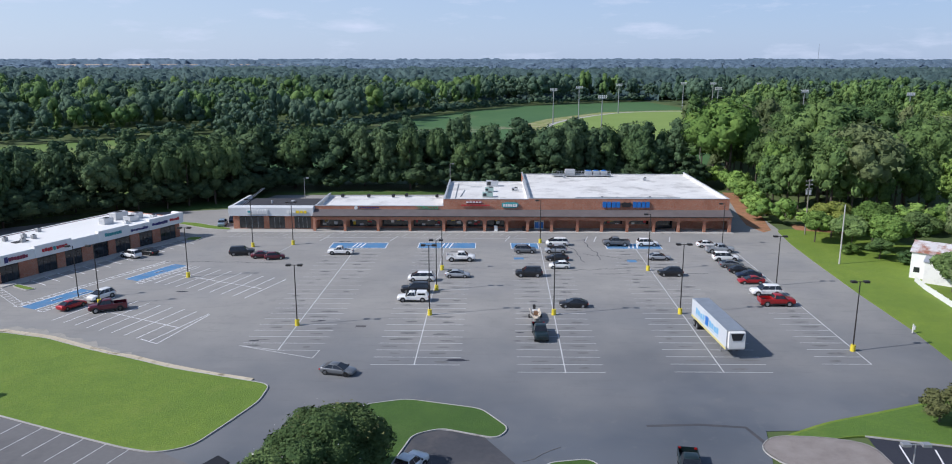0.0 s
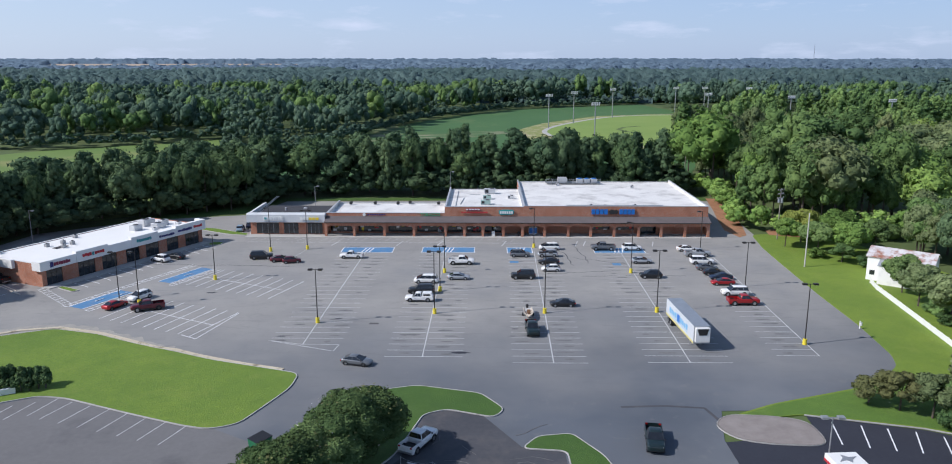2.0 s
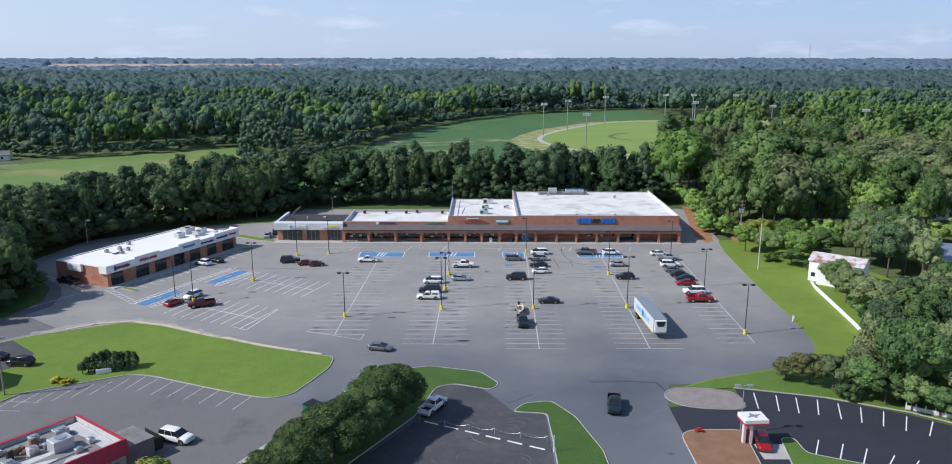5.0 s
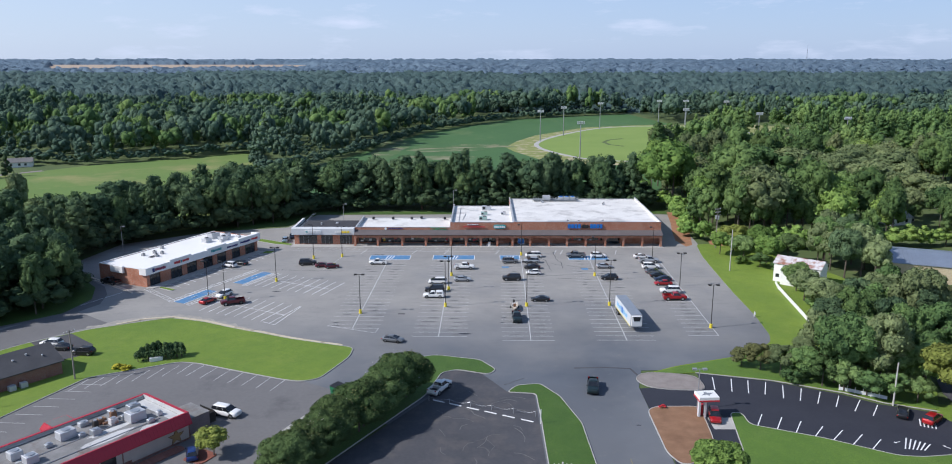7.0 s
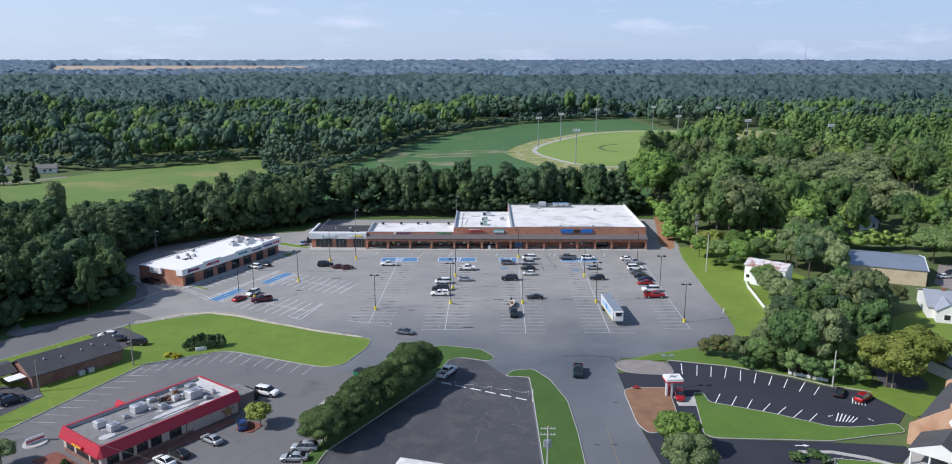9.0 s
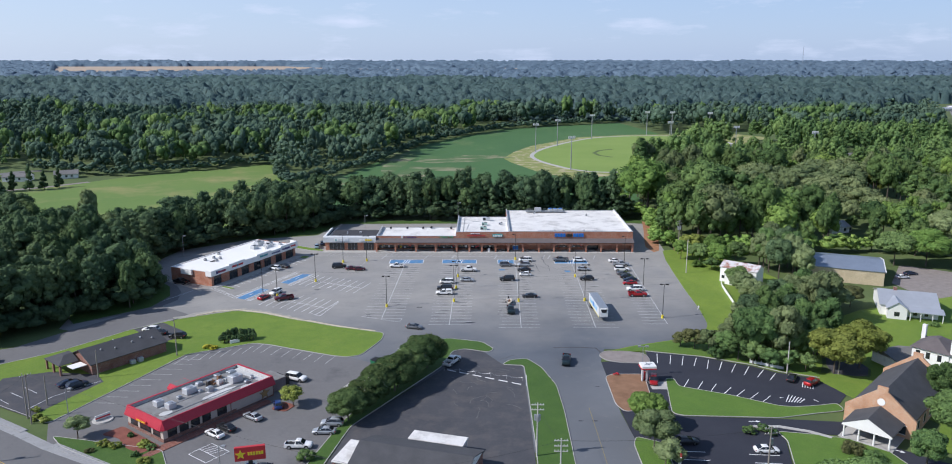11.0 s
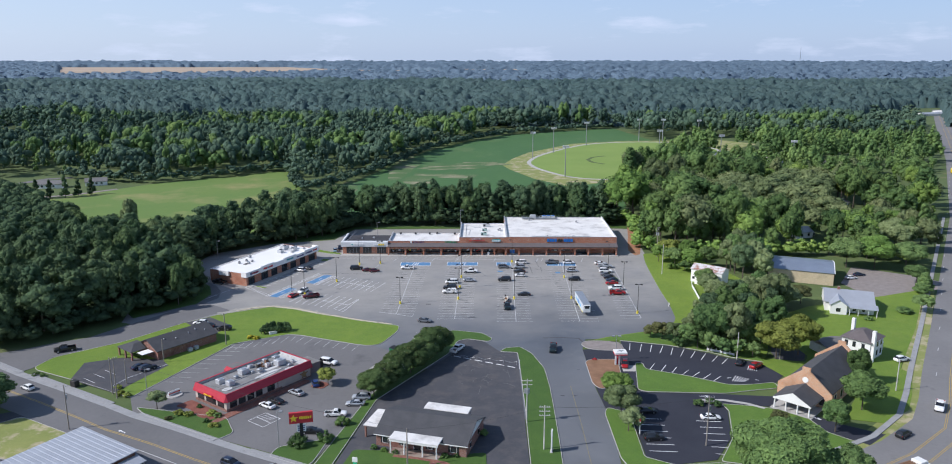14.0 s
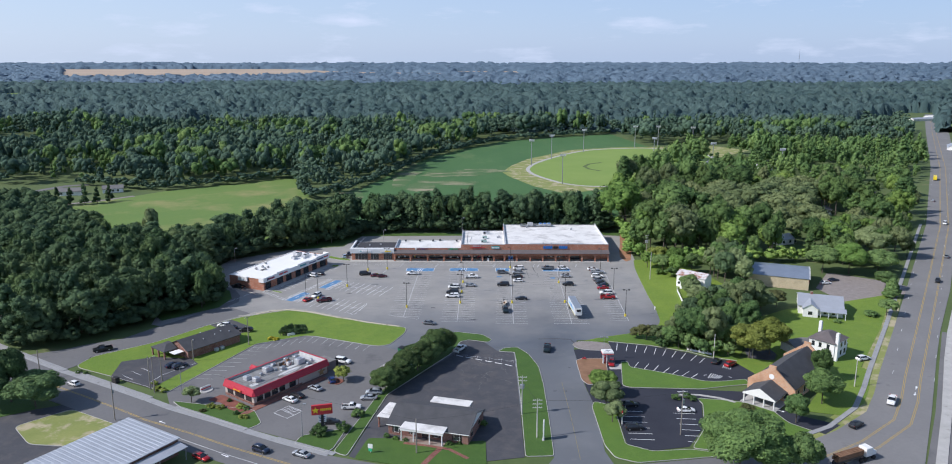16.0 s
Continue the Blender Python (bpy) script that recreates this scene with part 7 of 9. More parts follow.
def make_car(kind, colour, cap=False):
    L, stations, (bf, bb, rf, rb, belt, top, bw, tw), axle, wr = CARS[kind]
    car = new("car" if "pick" not in kind and kind != "ext" else "pickup_truck")
    paint = PAINT[colour]
    part("body", Shape().loft([section(*s) for s in stations]).mesh("body", True, 0.035), paint, car)
    part("sill", Shape().box(-stations[0][0] + 0.45, stations[0][0] - 0.3, -stations[3][3] - 0.006, stations[3][3] + 0.006, stations[3][1] - 0.02, stations[3][1] + 0.12), BLACK, car)
    def ring(x0, x1, w, z, cx, cy):
        return [(x0, w - cy, z), (x0 - cx, w, z), (x1 + cx, w, z), (x1, w - cy, z), (x1, -w + cy, z), (x1 + cx, -w, z), (x0 - cx, -w, z), (x0, -w + cy, z)]
    B, T = ring(bf, bb, bw, belt, 0.26, 0.14), ring(rf, rb, tw, top - 0.06, 0.16, 0.12)
    part("cabin", Shape().loft([ring(bf, bb, bw, belt - 0.1, 0.26, 0.14), B, T, ring(rf - 0.1, rb + 0.1, tw - 0.1, top, 0.16, 0.12), ring(rf - 0.4, rb + 0.35, tw - 0.3, top + 0.03, 0.16, 0.12)]).mesh("cabin", True), paint, car)
    part("windshield", facet(B[7], B[0], T[0], T[7], -0.1, 1.1, 0.02, 0.97, 0.014), CARGLASS, car)
    part("rear_window", facet(B[3], B[4], T[4], T[3], -0.06, 1.06, 0.16, 0.95, 0.014), CARGLASS, car)
    for q in ((B[2], B[1], T[1], T[2]), (B[6], B[5], T[5], T[6])):
        for u0, u1 in ((-0.04, 0.49), (0.51, 1.04)) if kind not in ("suv", "bigsuv", "van") else ((-0.05, 0.28), (0.295, 0.665), (0.68, 1.05)):
            part("side_window", facet(*q, u0, u1, 0.06, 0.96, 0.014), CARGLASS, car)
    hw = stations[3][3]
    half = stations[0][0]
    if kind in ("pickup", "ext"):
        z0, z1, xb, xe = 0.72, stations[3][2], stations[-1][0], -half + 0.05
        bed = part("bed", Shape().box(xe, xb, -hw, hw, 0.4, z0).box(xe, xb, hw - 0.08, hw, z0, z1, 0.02).box(xe, xb, -hw, -hw + 0.08, z0, z1, 0.02), paint, car)
        part("bed_liner", Shape().box(xe + 0.08, xb - 0.02, -hw + 0.09, hw - 0.09, z0, z0 + 0.02), BLACK, bed)
        part("tailgate", Shape().box(xe - 0.02, xe + 0.06, -hw + 0.09, hw - 0.09, z0 - 0.1, z1), paint, bed)
        part("bumper", Shape().box(xe - 0.2, xe - 0.03, -hw + 0.1, hw - 0.1, 0.45, 0.66, 0.03), RIM, car)
        if cap:
            tb = [(xe + 0.05, hw - 0.03), (xb + 0.02, hw - 0.03), (xb + 0.02, -hw + 0.03), (xe + 0.05, -hw + 0.03)]
            cp = part("bed_cap", Shape().loft([[(x, y, z1) for x, y in tb], [(x + (0.25 if x < -1.5 else 0), y * 0.86, top - 0.02) for x, y in tb]]), paint, car, "fitted canopy over the bed")
            for s in (1, -1):
                part("cap_window", Shape().slab([(xe + 0.4, s * (hw - 0.07), z1 + 0.14), (xb - 0.2, s * (hw - 0.07), z1 + 0.14), (xb - 0.2, s * (hw - 0.12), top - 0.2), (xe + 0.5, s * (hw - 0.12), top - 0.2)][::s], 0.02), CARGLASS, cp)
        rear = xe - 0.01
    else:
        rear = stations[-2][0] - 0.02
    for s in (1, -1):
        zt = stations[1][2]
        part("headlight", Shape().box(half - 0.2, half - 0.06, min(s * 0.5, s * 0.78) * hw, max(s * 0.5, s * 0.78) * hw, zt - 0.24, zt - 0.08, 0.02), LAMPGLASS, car)
        part("taillight", Shape().box(rear - 0.05, rear + 0.12, min(s * 0.66, s * 0.92) * hw, max(s * 0.66, s * 0.92) * hw, zt - 0.1, zt + 0.12, 0.02), TAILRED, car)
        part("mirror", Shape().box(bf - 0.25, bf - 0.1, min(s * hw, s * (hw + 0.16)), max(s * hw, s * (hw + 0.16)), belt - 0.02, belt + 0.13, 0.02), BLACK, car)
        for x in (axle, -axle * 1.02):
            part("wheel_arch", Shape().loft([[(x + math.cos(a) * wr * 1.16, y, wr + math.sin(a) * wr * 1.16) for a in np.linspace(0, 2 * math.pi, 15)[:-1]] for y in (s * (hw - 0.1), s * (hw + 0.004))]), BLACK, car)
            w = part("wheel", TYRE_ME, TYRE, car, at=Matrix.Translation((x, s * (hw - 0.1), wr)) @ Matrix.Diagonal((wr, 1.05, wr, 1)))
            part("rim", RIM_ME, RIM, w)
    part("grille", Shape().box(half - 0.12, half - 0.02, -hw * 0.42, hw * 0.42, stations[0][1] + 0.02, stations[1][2] - 0.12, 0.02), BLACK, car)
    return car


WORDS = {"sedan": "sedan", "suv": "sport utility car", "bigsuv": "large sport utility car", "van": "minivan", "hatch": "hatchback", "pickup": "crew-cab pickup truck", "ext": "pickup truck"}


def put_car(kind, colour, x, y, deg, where, z=0.0, cap=False, group="parked cars"):
    key = (kind, colour, cap)
    m = turned(x, y, deg, z)
    if key in CAR_CACHE:
        c = copy_thing(CAR_CACHE[key], m)
    else:
        c = CAR_CACHE[key] = make_car(kind, colour, cap)
        c.matrix_basis = m
    return tagged(c, f"{colour} {WORDS[kind]} {where}".replace("lightblue", "pale blue"), "pickup" if kind in ("pickup", "ext") else "car", group)


IN = "parked in a marked stall"
for row_ in (
    ("bigsuv", "black", -51.6, 163.4, 10), ("sedan", "maroon", -46.6, 161.2, 14), ("hatch", "maroon", -43.8, 160.0, 14), ("ext", "white", -31.0, 164.4, 180), ("pickup", "white", -5.4, 159.3, 0), ("sedan", "silver", -5.6, 147.2, 0),
    ("van", "white", -12.2, 144.7, 180), ("bigsuv", "black", -12.6, 137.2, 180), ("suv", "grey", 8.0, 166.2, 0), ("van", "white", 15.4, 173.0, 180), ("suv", "silver", 14.5, 166.3, 180), ("sedan", "black", 14.2, 159.9, 180), ("hatch", "white", 14.2, 153.8, 180),
    ("bigsuv", "black", 7.9, 148.0, 180), ("pickup", "grey", 28.3, 172.8, 180), ("suv", "white", 35.2, 172.8, 0), ("sedan", "silver", 35.2, 160.8, 0), ("suv", "black", 34.8, 148.8, 180), ("sedan", "black", 14.4, 129.6, 180),
    ("sedan", "white", 48.2, 172.0, 0), ("pickup", "silver", 49.4, 167.0, 0), ("bigsuv", "white", 48.6, 160.2, 0), ("sedan", "grey", 48.3, 155.3, 0), ("sedan", "black", 48.8, 151.2, 0), ("sedan", "navy", 49.2, 147.8, 180), ("sedan", "red", 48.4, 143.9, 180), ("bigsuv", "white", 48.6, 136.8, 180),
):
    put_car(*row_, IN)
put_car("ext", "white", -12.6, 132.4, 180, "with a bed canopy parked in a stall", cap=True)
put_car("pickup", "red", 48.4, 131.0, 0, IN)
put_car("pickup", "green", 7.9, 115.4, -88, "towing a small boat")
put_car("pickup", "black", -100.6, 143.6, 155, "parked beside the brick end wall")
put_car("suv", "white", -74.0, 160.9, 155, "parked before the shop row")
put_car("sedan", "black", -71.6, 163.6, 155, "parked before the shop row")
put_car("sedan", "red", -68.6, 127.6, 65, "parked beside a blue stall")
put_car("suv", "white", -66.2, 132.6, 245, "parked beside a blue stall")
put_car("suv", "lightblue", -65.6, 192.6, 100, "parked behind the corner shop")
put_car("suv", "navy", -64.4, 197.4, 100, "parked behind the corner shop")
put_car("pickup", "maroon", -62.0, 126.4, 205, "driving across the lot", group="moving cars")
put_car("sedan", "grey", -19.4, 101.2, -14, "driving along the lot edge", group="moving cars")
put_car("pickup", "green", 20.3, 77.0, 262, "driving down the access road", group="moving cars")
put_car("sedan", "navy", -95.6, 62.4, 50, "parked before the brick clinic", 0.14)
put_car("suv", "navy", -93.0, 61.4, 50, "parked before the brick clinic", 0.14)
put_car("suv", "black", -82.2, 93.0, 175, "parked behind the brick clinic", 0.14)
put_car("sedan", "black", -88.4, 95.6, 175, "parked behind the brick clinic", 0.14)
put_car("suv", "white", -91.3, 97.6, 175, "parked behind the brick clinic", 0.14)
put_car("bigsuv", "white", -43.9, 66.0, -20, "parked behind the restaurant")
put_car("hatch", "blue", -44.6, 52.0, 110, "parked beside the red mulch bed")
for row_ in (("sedan", "silver", -48.4, 46.4, 145), ("sedan", "black", -52.4, 41.6, 145), ("sedan", "white", -53.8, 38.9, 145), ("suv", "silver", -31.2, 43.6, 180), ("sedan", "silver", -32.2, 40.2, 180), ("ext", "white", -36.0, 34.4, 0), ("sedan", "black", -40.0, 25.8, 0)):
    put_car(*row_, "parked in the restaurant lot")
put_car("pickup", "white", -7.9, 76.2, 62, "parked beside the myrtle row")
put_car("suv", "red", 39.3, 65.4, 260, "waiting at the bank machine")
put_car("sedan", "black", 39.5, 36.6, 5, "parked on fresh black asphalt")
put_car("suv", "black", 38.2, 23.2, 5, "parked on fresh black asphalt")
put_car("sedan", "black", 72.0, 67.2, 60, "parked on fresh black asphalt")
put_car("suv", "red", 75.6, 64.6, 40, "parked by hatched markings")
put_car("sedan", "white", 54.0, 33.4, 0, "parked on fresh black asphalt")
put_car("hatch", "white", -119.0, 48.8, 150, "driving along the street", group="moving cars")
put_car("suv", "navy", -54.0, 11.2, -28, "driving along the street", group="moving cars")
put_car("sedan", "silver", -43.8, 9.2, 152, "driving along the street", group="moving cars")
put_car("sedan", "red", -67.2, 7.6, -30, "parked by the pale metal building")
put_car("pickup", "black", -123.2, 75.0, 210, "driving down the side drive", group="moving cars")
put_car("pickup", "white", 112.0, 39.4, 237, "driving on the main road", group="moving cars")
put_car("suv", "black", 95.6, 25.2, 35, "turning at the road junction", group="moving cars")
for i, (x, y) in enumerate(((143.0, 65.6), (138.2, 56.6), (134.6, 50.8), (131.8, 46.6))):
    put_car("sedan", ("grey", "white", "red", "silver")[i], x + 6, y, -20, "parked beside the main road")
put_car("suv", "white", 118.6, 69.6, 20, "parked on the house lawn edge")
put_car("sedan", "white", 142.4, 151.6, 10, "parked in the gravel yard")
put_car("sedan", "navy", 147.6, 156.0, 10, "parked in the gravel yard")
for i, (x, y) in enumerate(((190.8, 155), (218, 195.2), (259.5, 268), (292, 337), (467, 617))):
    put_car(("suv", "sedan", "bigsuv", "sedan", "van")[i], ("black", "grey", "white", "silver", "white")[i], x, y, 58 if i % 2 else 238, "driving on the main road", 0.03, group="moving cars")
bus = thing("school_bus", "yellow bus far along the main road", "bus", turned(344, 426, 60, 0.03))
part("body", Shape().box(-5, 5, -1.2, 1.2, 0.6, 3.0, 0.15), SIGN_YELLOW, bus)
part("window_band", Shape().box(-4.6, 4.4, -1.22, 1.22, 1.9, 2.5), CARGLASS, bus)
for x in (-3, 3.4):
    for s in (1, -1):
        part("wheel", TYRE_ME, TYRE, bus, at=Matrix.Translation((x, s * 1.1, 0.5)) @ Matrix.Diagonal((0.5, 1.2, 0.5, 1)))

# refrigerated trailer
trl = thing("semi_trailer", "white refrigerated semi-trailer with blue lettering bars", "trailer", turned(33.6, 114.6, -86.4))
# x ahead towards its nose
part("box_body", Shape().box(-7.3, 7.3, -1.3, 1.3, 1.2, 4.05, 0.04), TRAILER_SIDE, trl)
part("roof_sheet", Shape().box(-7.28, 7.28, -1.27, 1.27, 4.05, 4.08), STEEL, trl, "grey metal roof sheet")
part("edge_frame", Shape().box(7.3, 7.36, -1.3, -1.16, 1.2, 4.08).box(7.3, 7.36, 1.16, 1.3, 1.2, 4.08).box(7.3, 7.36, -1.16, 1.16, 3.9, 4.08).box(7.3, 7.34, -1.16, 1.16, 1.2, 3.9), STEEL, trl)
for s in (1, -1):
    y0, y1 = sorted((s * 1.3, s * 1.315))
    part("yellow_band", Shape().box(-7.28, 7.28, y0, y1, 1.22, 1.55), PALE_YELLOW, trl, "yellow stripe along the foot")
    lg = part("side_graphics", Shape().box(-5.4, 4.4, y0, y1, 1.98, 2.04), PALE_BLUE, trl, "blue block shapes on the side")
    for k in range(4):
        for x0 in (-5.4 + k * 1.02, 0.45 + k * 1.0):
            part("letter_bar", Shape().box(x0, x0 + 0.8, *sorted((s * 1.3, s * 1.318)), 2.2 + 0.08 * (k % 2), 3.2 - 0.1 * (k % 3)), PALE_BLUE, lg)
    part("emblem", Shape().box(-1.15, 0.2, *sorted((s * 1.3, s * 1.32)), 2.05, 3.35), SIGN_BLUE, lg)
reefer = part("reefer_unit", Shape().box(7.36, 7.9, -1.12, 1.12, 1.55, 3.95, 0.08), WHITE, trl, "white refrigeration unit with black grille")
part("unit_grille", Shape().loft([[(7.9, -0.92, 3.78), (7.9, 0.92, 3.78), (7.9, 0.6, 2.75), (7.9, -0.6, 2.75)], [(7.95, -0.9, 3.76), (7.95, 0.9, 3.76), (7.95, 0.6, 2.78), (7.95, -0.6, 2.78)]]), BLACK, reefer)
part("landing_gear", Shape().rod((4.6, 0.9, 0), (4.6, 0.9, 1.2), 0.09).rod((4.6, -0.9, 0), (4.6, -0.9, 1.2), 0.09).box(4.45, 4.75, -1.05, -0.75, 0, 0.06).box(4.45, 4.75, 0.75, 1.05, 0, 0.06), GREY_POLE, trl)
part("under_frame", Shape().box(-7, -2, -0.5, 0.5, 0.8, 1.2).box(-2, 7.2, -0.45, -0.3, 1.0, 1.2).box(-2, 7.2, 0.3, 0.45, 1.0, 1.2), BLACK, trl)
part("rear_guard", Shape().box(-7.3, -7.2, -1.1, 1.1, 0.5, 0.62).box(-7.3, -7.2, -0.6, -0.5, 0.62, 1.2).box(-7.3, -7.2, 0.5, 0.6, 0.62, 1.2), GREY_POLE, trl)
for x in (-5.9, -4.6):
    for s in (1, -1):
        w = part("wheel", TYRE_ME, TYRE, trl, at=Matrix.Translation((x, s * 1.02, 0.52)) @ Matrix.Diagonal((0.52, 2.6, 0.52, 1)))
        part("rim", RIM_ME, RIM, w)
# boat on its trailer
boat = thing("boat_on_trailer", "small camouflage-tan boat on a trailer", "boat", turned(7.7, 123.2, -88))
hull = [[(x, -w, zt), (x, -w * 0.6, zb), (x, w * 0.6, zb), (x, w, zt), (x, w * 0.88, zt), (x, w * 0.5, zb + 0.12), (x, -w * 0.5, zb + 0.12), (x, -w * 0.88, zt)] for x, w, zb, zt in ((-2.3, 0.85, 0.55, 1.1), (0.6, 0.85, 0.55, 1.1), (1.8, 0.55, 0.68, 1.15), (2.5, 0.12, 0.95, 1.25))]
part("hull", Shape().loft(hull), BEIGE, boat)
part("motor", Shape().box(-2.75, -2.3, -0.2, 0.2, 0.9, 1.6, 0.06), BLACK, boat)
part("seat", Shape().box(-0.9, -0.5, -0.5, 0.5, 0.9, 1.3, 0.05), WHITE, boat)
part("console", Shape().box(0.1, 0.5, -0.3, 0.3, 0.8, 1.5, 0.05), MULCH, boat)
part("trailer_frame", Shape().box(-1.8, 2.8, -0.5, -0.42, 0.42, 0.52).box(-1.8, 2.8, 0.42, 0.5, 0.42, 0.52).box(2.6, 4.0, -0.05, 0.05, 0.42, 0.52), STEEL, boat)
for s in (1, -1):
    part("wheel", TYRE_ME, TYRE, boat, at=Matrix.Translation((-0.8, s * 0.95, 0.3)) @ Matrix.Diagonal((0.3, 0.9, 0.3, 1)))
# log truck at the junction
lt = thing("log_truck", "truck loaded with cut logs at the junction", "truck", turned(86.5, 7.5, 25, 0.03))
part("load", [Shape().rod((-6, (k % 4) * 0.5 - 0.75, 1.5 + (k // 4) * 0.45), (2.2, (k % 4) * 0.5 - 0.75, 1.5 + (k // 4) * 0.45), 0.24, n=7) for k in range(1)][0], BARK, lt)
for k in range(1, 16):
    part("log", Shape().rod((-6 + (k * 37 % 7) * 0.1, (k % 4) * 0.5 - 0.75, 1.5 + (k // 4) * 0.45), (2.2, (k % 4) * 0.5 - 0.75, 1.5 + (k // 4) * 0.45), 0.24, n=7), MULCH, lt)
part("chassis", Shape().box(-6.2, 6, -0.5, 0.5, 0.9, 1.25), BLACK, lt)
part("cab", Shape().box(2.9, 5.0, -1.15, 1.15, 1.0, 3.2, 0.12).box(5.0, 6.6, -0.9, 0.9, 0.9, 2.0, 0.12), WHITE, lt)
part("windscreen", Shape().box(4.98, 5.04, -0.95, 0.95, 2.2, 2.95), CARGLASS, lt)
for x in (-5, -3.7, 1.5, 2.8, 5.6):
    for s in (1, -1):
        part("wheel", TYRE_ME, TYRE, lt, at=Matrix.Translation((x, s * 1.0, 0.52)) @ Matrix.Diagonal((0.52, 2.4, 0.52, 1)))

# ---- trees and woods ----
ICO = [(0, 0, -1), (0.894, 0, -0.447), (0.276, 0.851, -0.447), (-0.724, 0.526, -0.447), (-0.724, -0.526, -0.447), (0.276, -0.851, -0.447),
       (0.724, 0.526, 0.447), (-0.276, 0.851, 0.447), (-0.894, 0, 0.447), (-0.276, -0.851, 0.447), (0.724, -0.526, 0.447), (0, 0, 1)]
ICO_F = np.array([(0, 2, 1), (0, 3, 2), (0, 4, 3), (0, 5, 4), (0, 1, 5), (1, 2, 6), (2, 3, 7), (3, 4, 8), (4, 5, 9), (5, 1, 10), (1, 6, 10), (2, 7, 6), (3, 8, 7), (4, 9, 8), (5, 10, 9), (6, 7, 11), (7, 8, 11), (8, 9, 11), (9, 10, 11), (10, 6, 11)])
ICO = np.array(ICO)


def ball(level):
    """A unit ball of triangles."""
    v, f = [tuple(p / np.linalg.norm(p)) for p in ICO], [tuple(t) for t in ICO_F]
    for _ in range(level):
        seen, nf = {}, []

        def mid(a, b):
            k = (min(a, b), max(a, b))
            if k not in seen:
                m = (np.array(v[a]) + np.array(v[b])) / 2
                v.append(tuple(m / np.linalg.norm(m)))
                seen[k] = len(v) - 1
            return seen[k]
        for a, b, c in f:
            x, y, z = mid(a, b), mid(b, c), mid(c, a)
            nf += [(a, x, z), (x, b, y), (z, y, c), (x, y, z)]
        f = nf
    return np.array(v), np.array(f)


BALLS = [ball(0), ball(1), ball(2)]


def crown(seed, form, puffs, leaves, leaf, level=0, rag=0.35):
    """A unit-high crown: puffs of foliage set round the limbs, each clad in leaf tufts. Gives corners, tufts and inner triangles."""
    r = np.random.RandomState(seed)
    n = puffs
    turn = np.arange(n) * 2.4 + r.rand(n) * 1.4
    k = (np.arange(n) + r.rand(n)) / n
    if form == "pine":
        z = 0.40 + 0.55 * k
        reach = 0.2 * np.clip((1.04 - z) / 0.42, 0.08, 1) * np.clip((z - 0.28) / 0.2, 0.4, 1) * (0.45 + 0.75 * r.rand(n))
        c = np.stack([np.cos(turn) * reach, np.sin(turn) * reach, z], 1)
        wide = 0.064 + 0.052 * r.rand(n)
        size = np.stack([wide, wide, 0.05 + 0.034 * r.rand(n)], 1)
    elif form == "cone":
        z = 0.1 + 0.82 * k
        reach = 0.2 * (1.06 - z) * (0.7 + 0.5 * r.rand(n))
        c = np.stack([np.cos(turn) * reach, np.sin(turn) * reach, z], 1)
        wide = 0.06 + 0.11 * (1.0 - z)
        size = np.stack([wide, wide, 0.09 + 0.03 * r.rand(n)], 1)
    else:
        mid, span = {"shrub": (0.46, (0.46, 0.46, 0.46)), "full": (0.57, (0.34, 0.34, 0.4))}.get(form, (0.63, (0.36, 0.36, 0.32)))
        up = 1.0 - 1.55 * k
        side = np.sqrt(np.clip(1 - up * up, 0, 1))
        d = np.stack([np.cos(turn) * side, np.sin(turn) * side, up], 1)
        out = 0.52 + 0.3 * r.rand(n)
        c = d * out[:, None] * np.array(span) + np.array([0, 0, mid]) + np.append(r.normal(size=2) * 0.02, 0)
        wide = (0.24 + 0.24 * r.rand(n)) * span[0] * (1.4 if n < 10 else 1.0)
        size = np.stack([wide, wide, wide * (0.72 + 0.3 * r.rand(n))], 1)
    # tufts on the outer side of each puff
    want = leaves * 3
    if leaves:
        share = size[:, 0] ** 2
        pick = r.choice(n, want, p=share / share.sum())
        d = r.normal(size=(want, 3))
        d[:, 2] += 0.35
        d /= np.linalg.norm(d, axis=1)[:, None]
        q = c[pick] + d * size[pick] * (0.94 + 0.24 * rag * r.rand(want) ** 2)[:, None]
        deep = ((((q[:, None] - c[None]) / size[None]) ** 2).sum(2) < 0.72).any(1)
        keep = np.argsort(deep, kind="stable")[:leaves]
        p, nrm = q[keep], d[keep] / size[pick[keep]]
        nrm /= np.linalg.norm(nrm, axis=1)[:, None]
        nrm = nrm + r.normal(size=(leaves, 3)) * 0.34
        nrm /= np.linalg.norm(nrm, axis=1)[:, None]
        t = np.cross(nrm, r.normal(size=(leaves, 3)))
        t /= np.linalg.norm(t, axis=1)[:, None]
        b = np.cross(nrm, t)
        s = leaf * (0.5 + 0.9 * r.rand(leaves))[:, None]
        tuft = np.stack([p - t * s - b * s * 0.5, p + t * s - b * s * 0.5 + nrm * s * 0.25, p + b * s * 0.95 - nrm * s * 0.25], 1).reshape(-1, 3)
    else:
        tuft = np.zeros((0, 3))
    bv, bf = BALLS[level]
    core, tri = [], []
    for a in range(n):
        w = c[a] + bv * size[a] * (0.7 + (0.34 if leaves else 0.6) * r.rand(len(bv), 1))
        f = bf if leaves else bf[w[bf][:, :, 2].mean(1) > c[a, 2] - 0.3 * size[a, 2]]
        tri.append(f + len(tuft) + a * len(bv))
        core.append(w)
    return np.concatenate([tuft] + core), np.arange(leaves * 3).reshape(-1, 3), np.concatenate(tri)


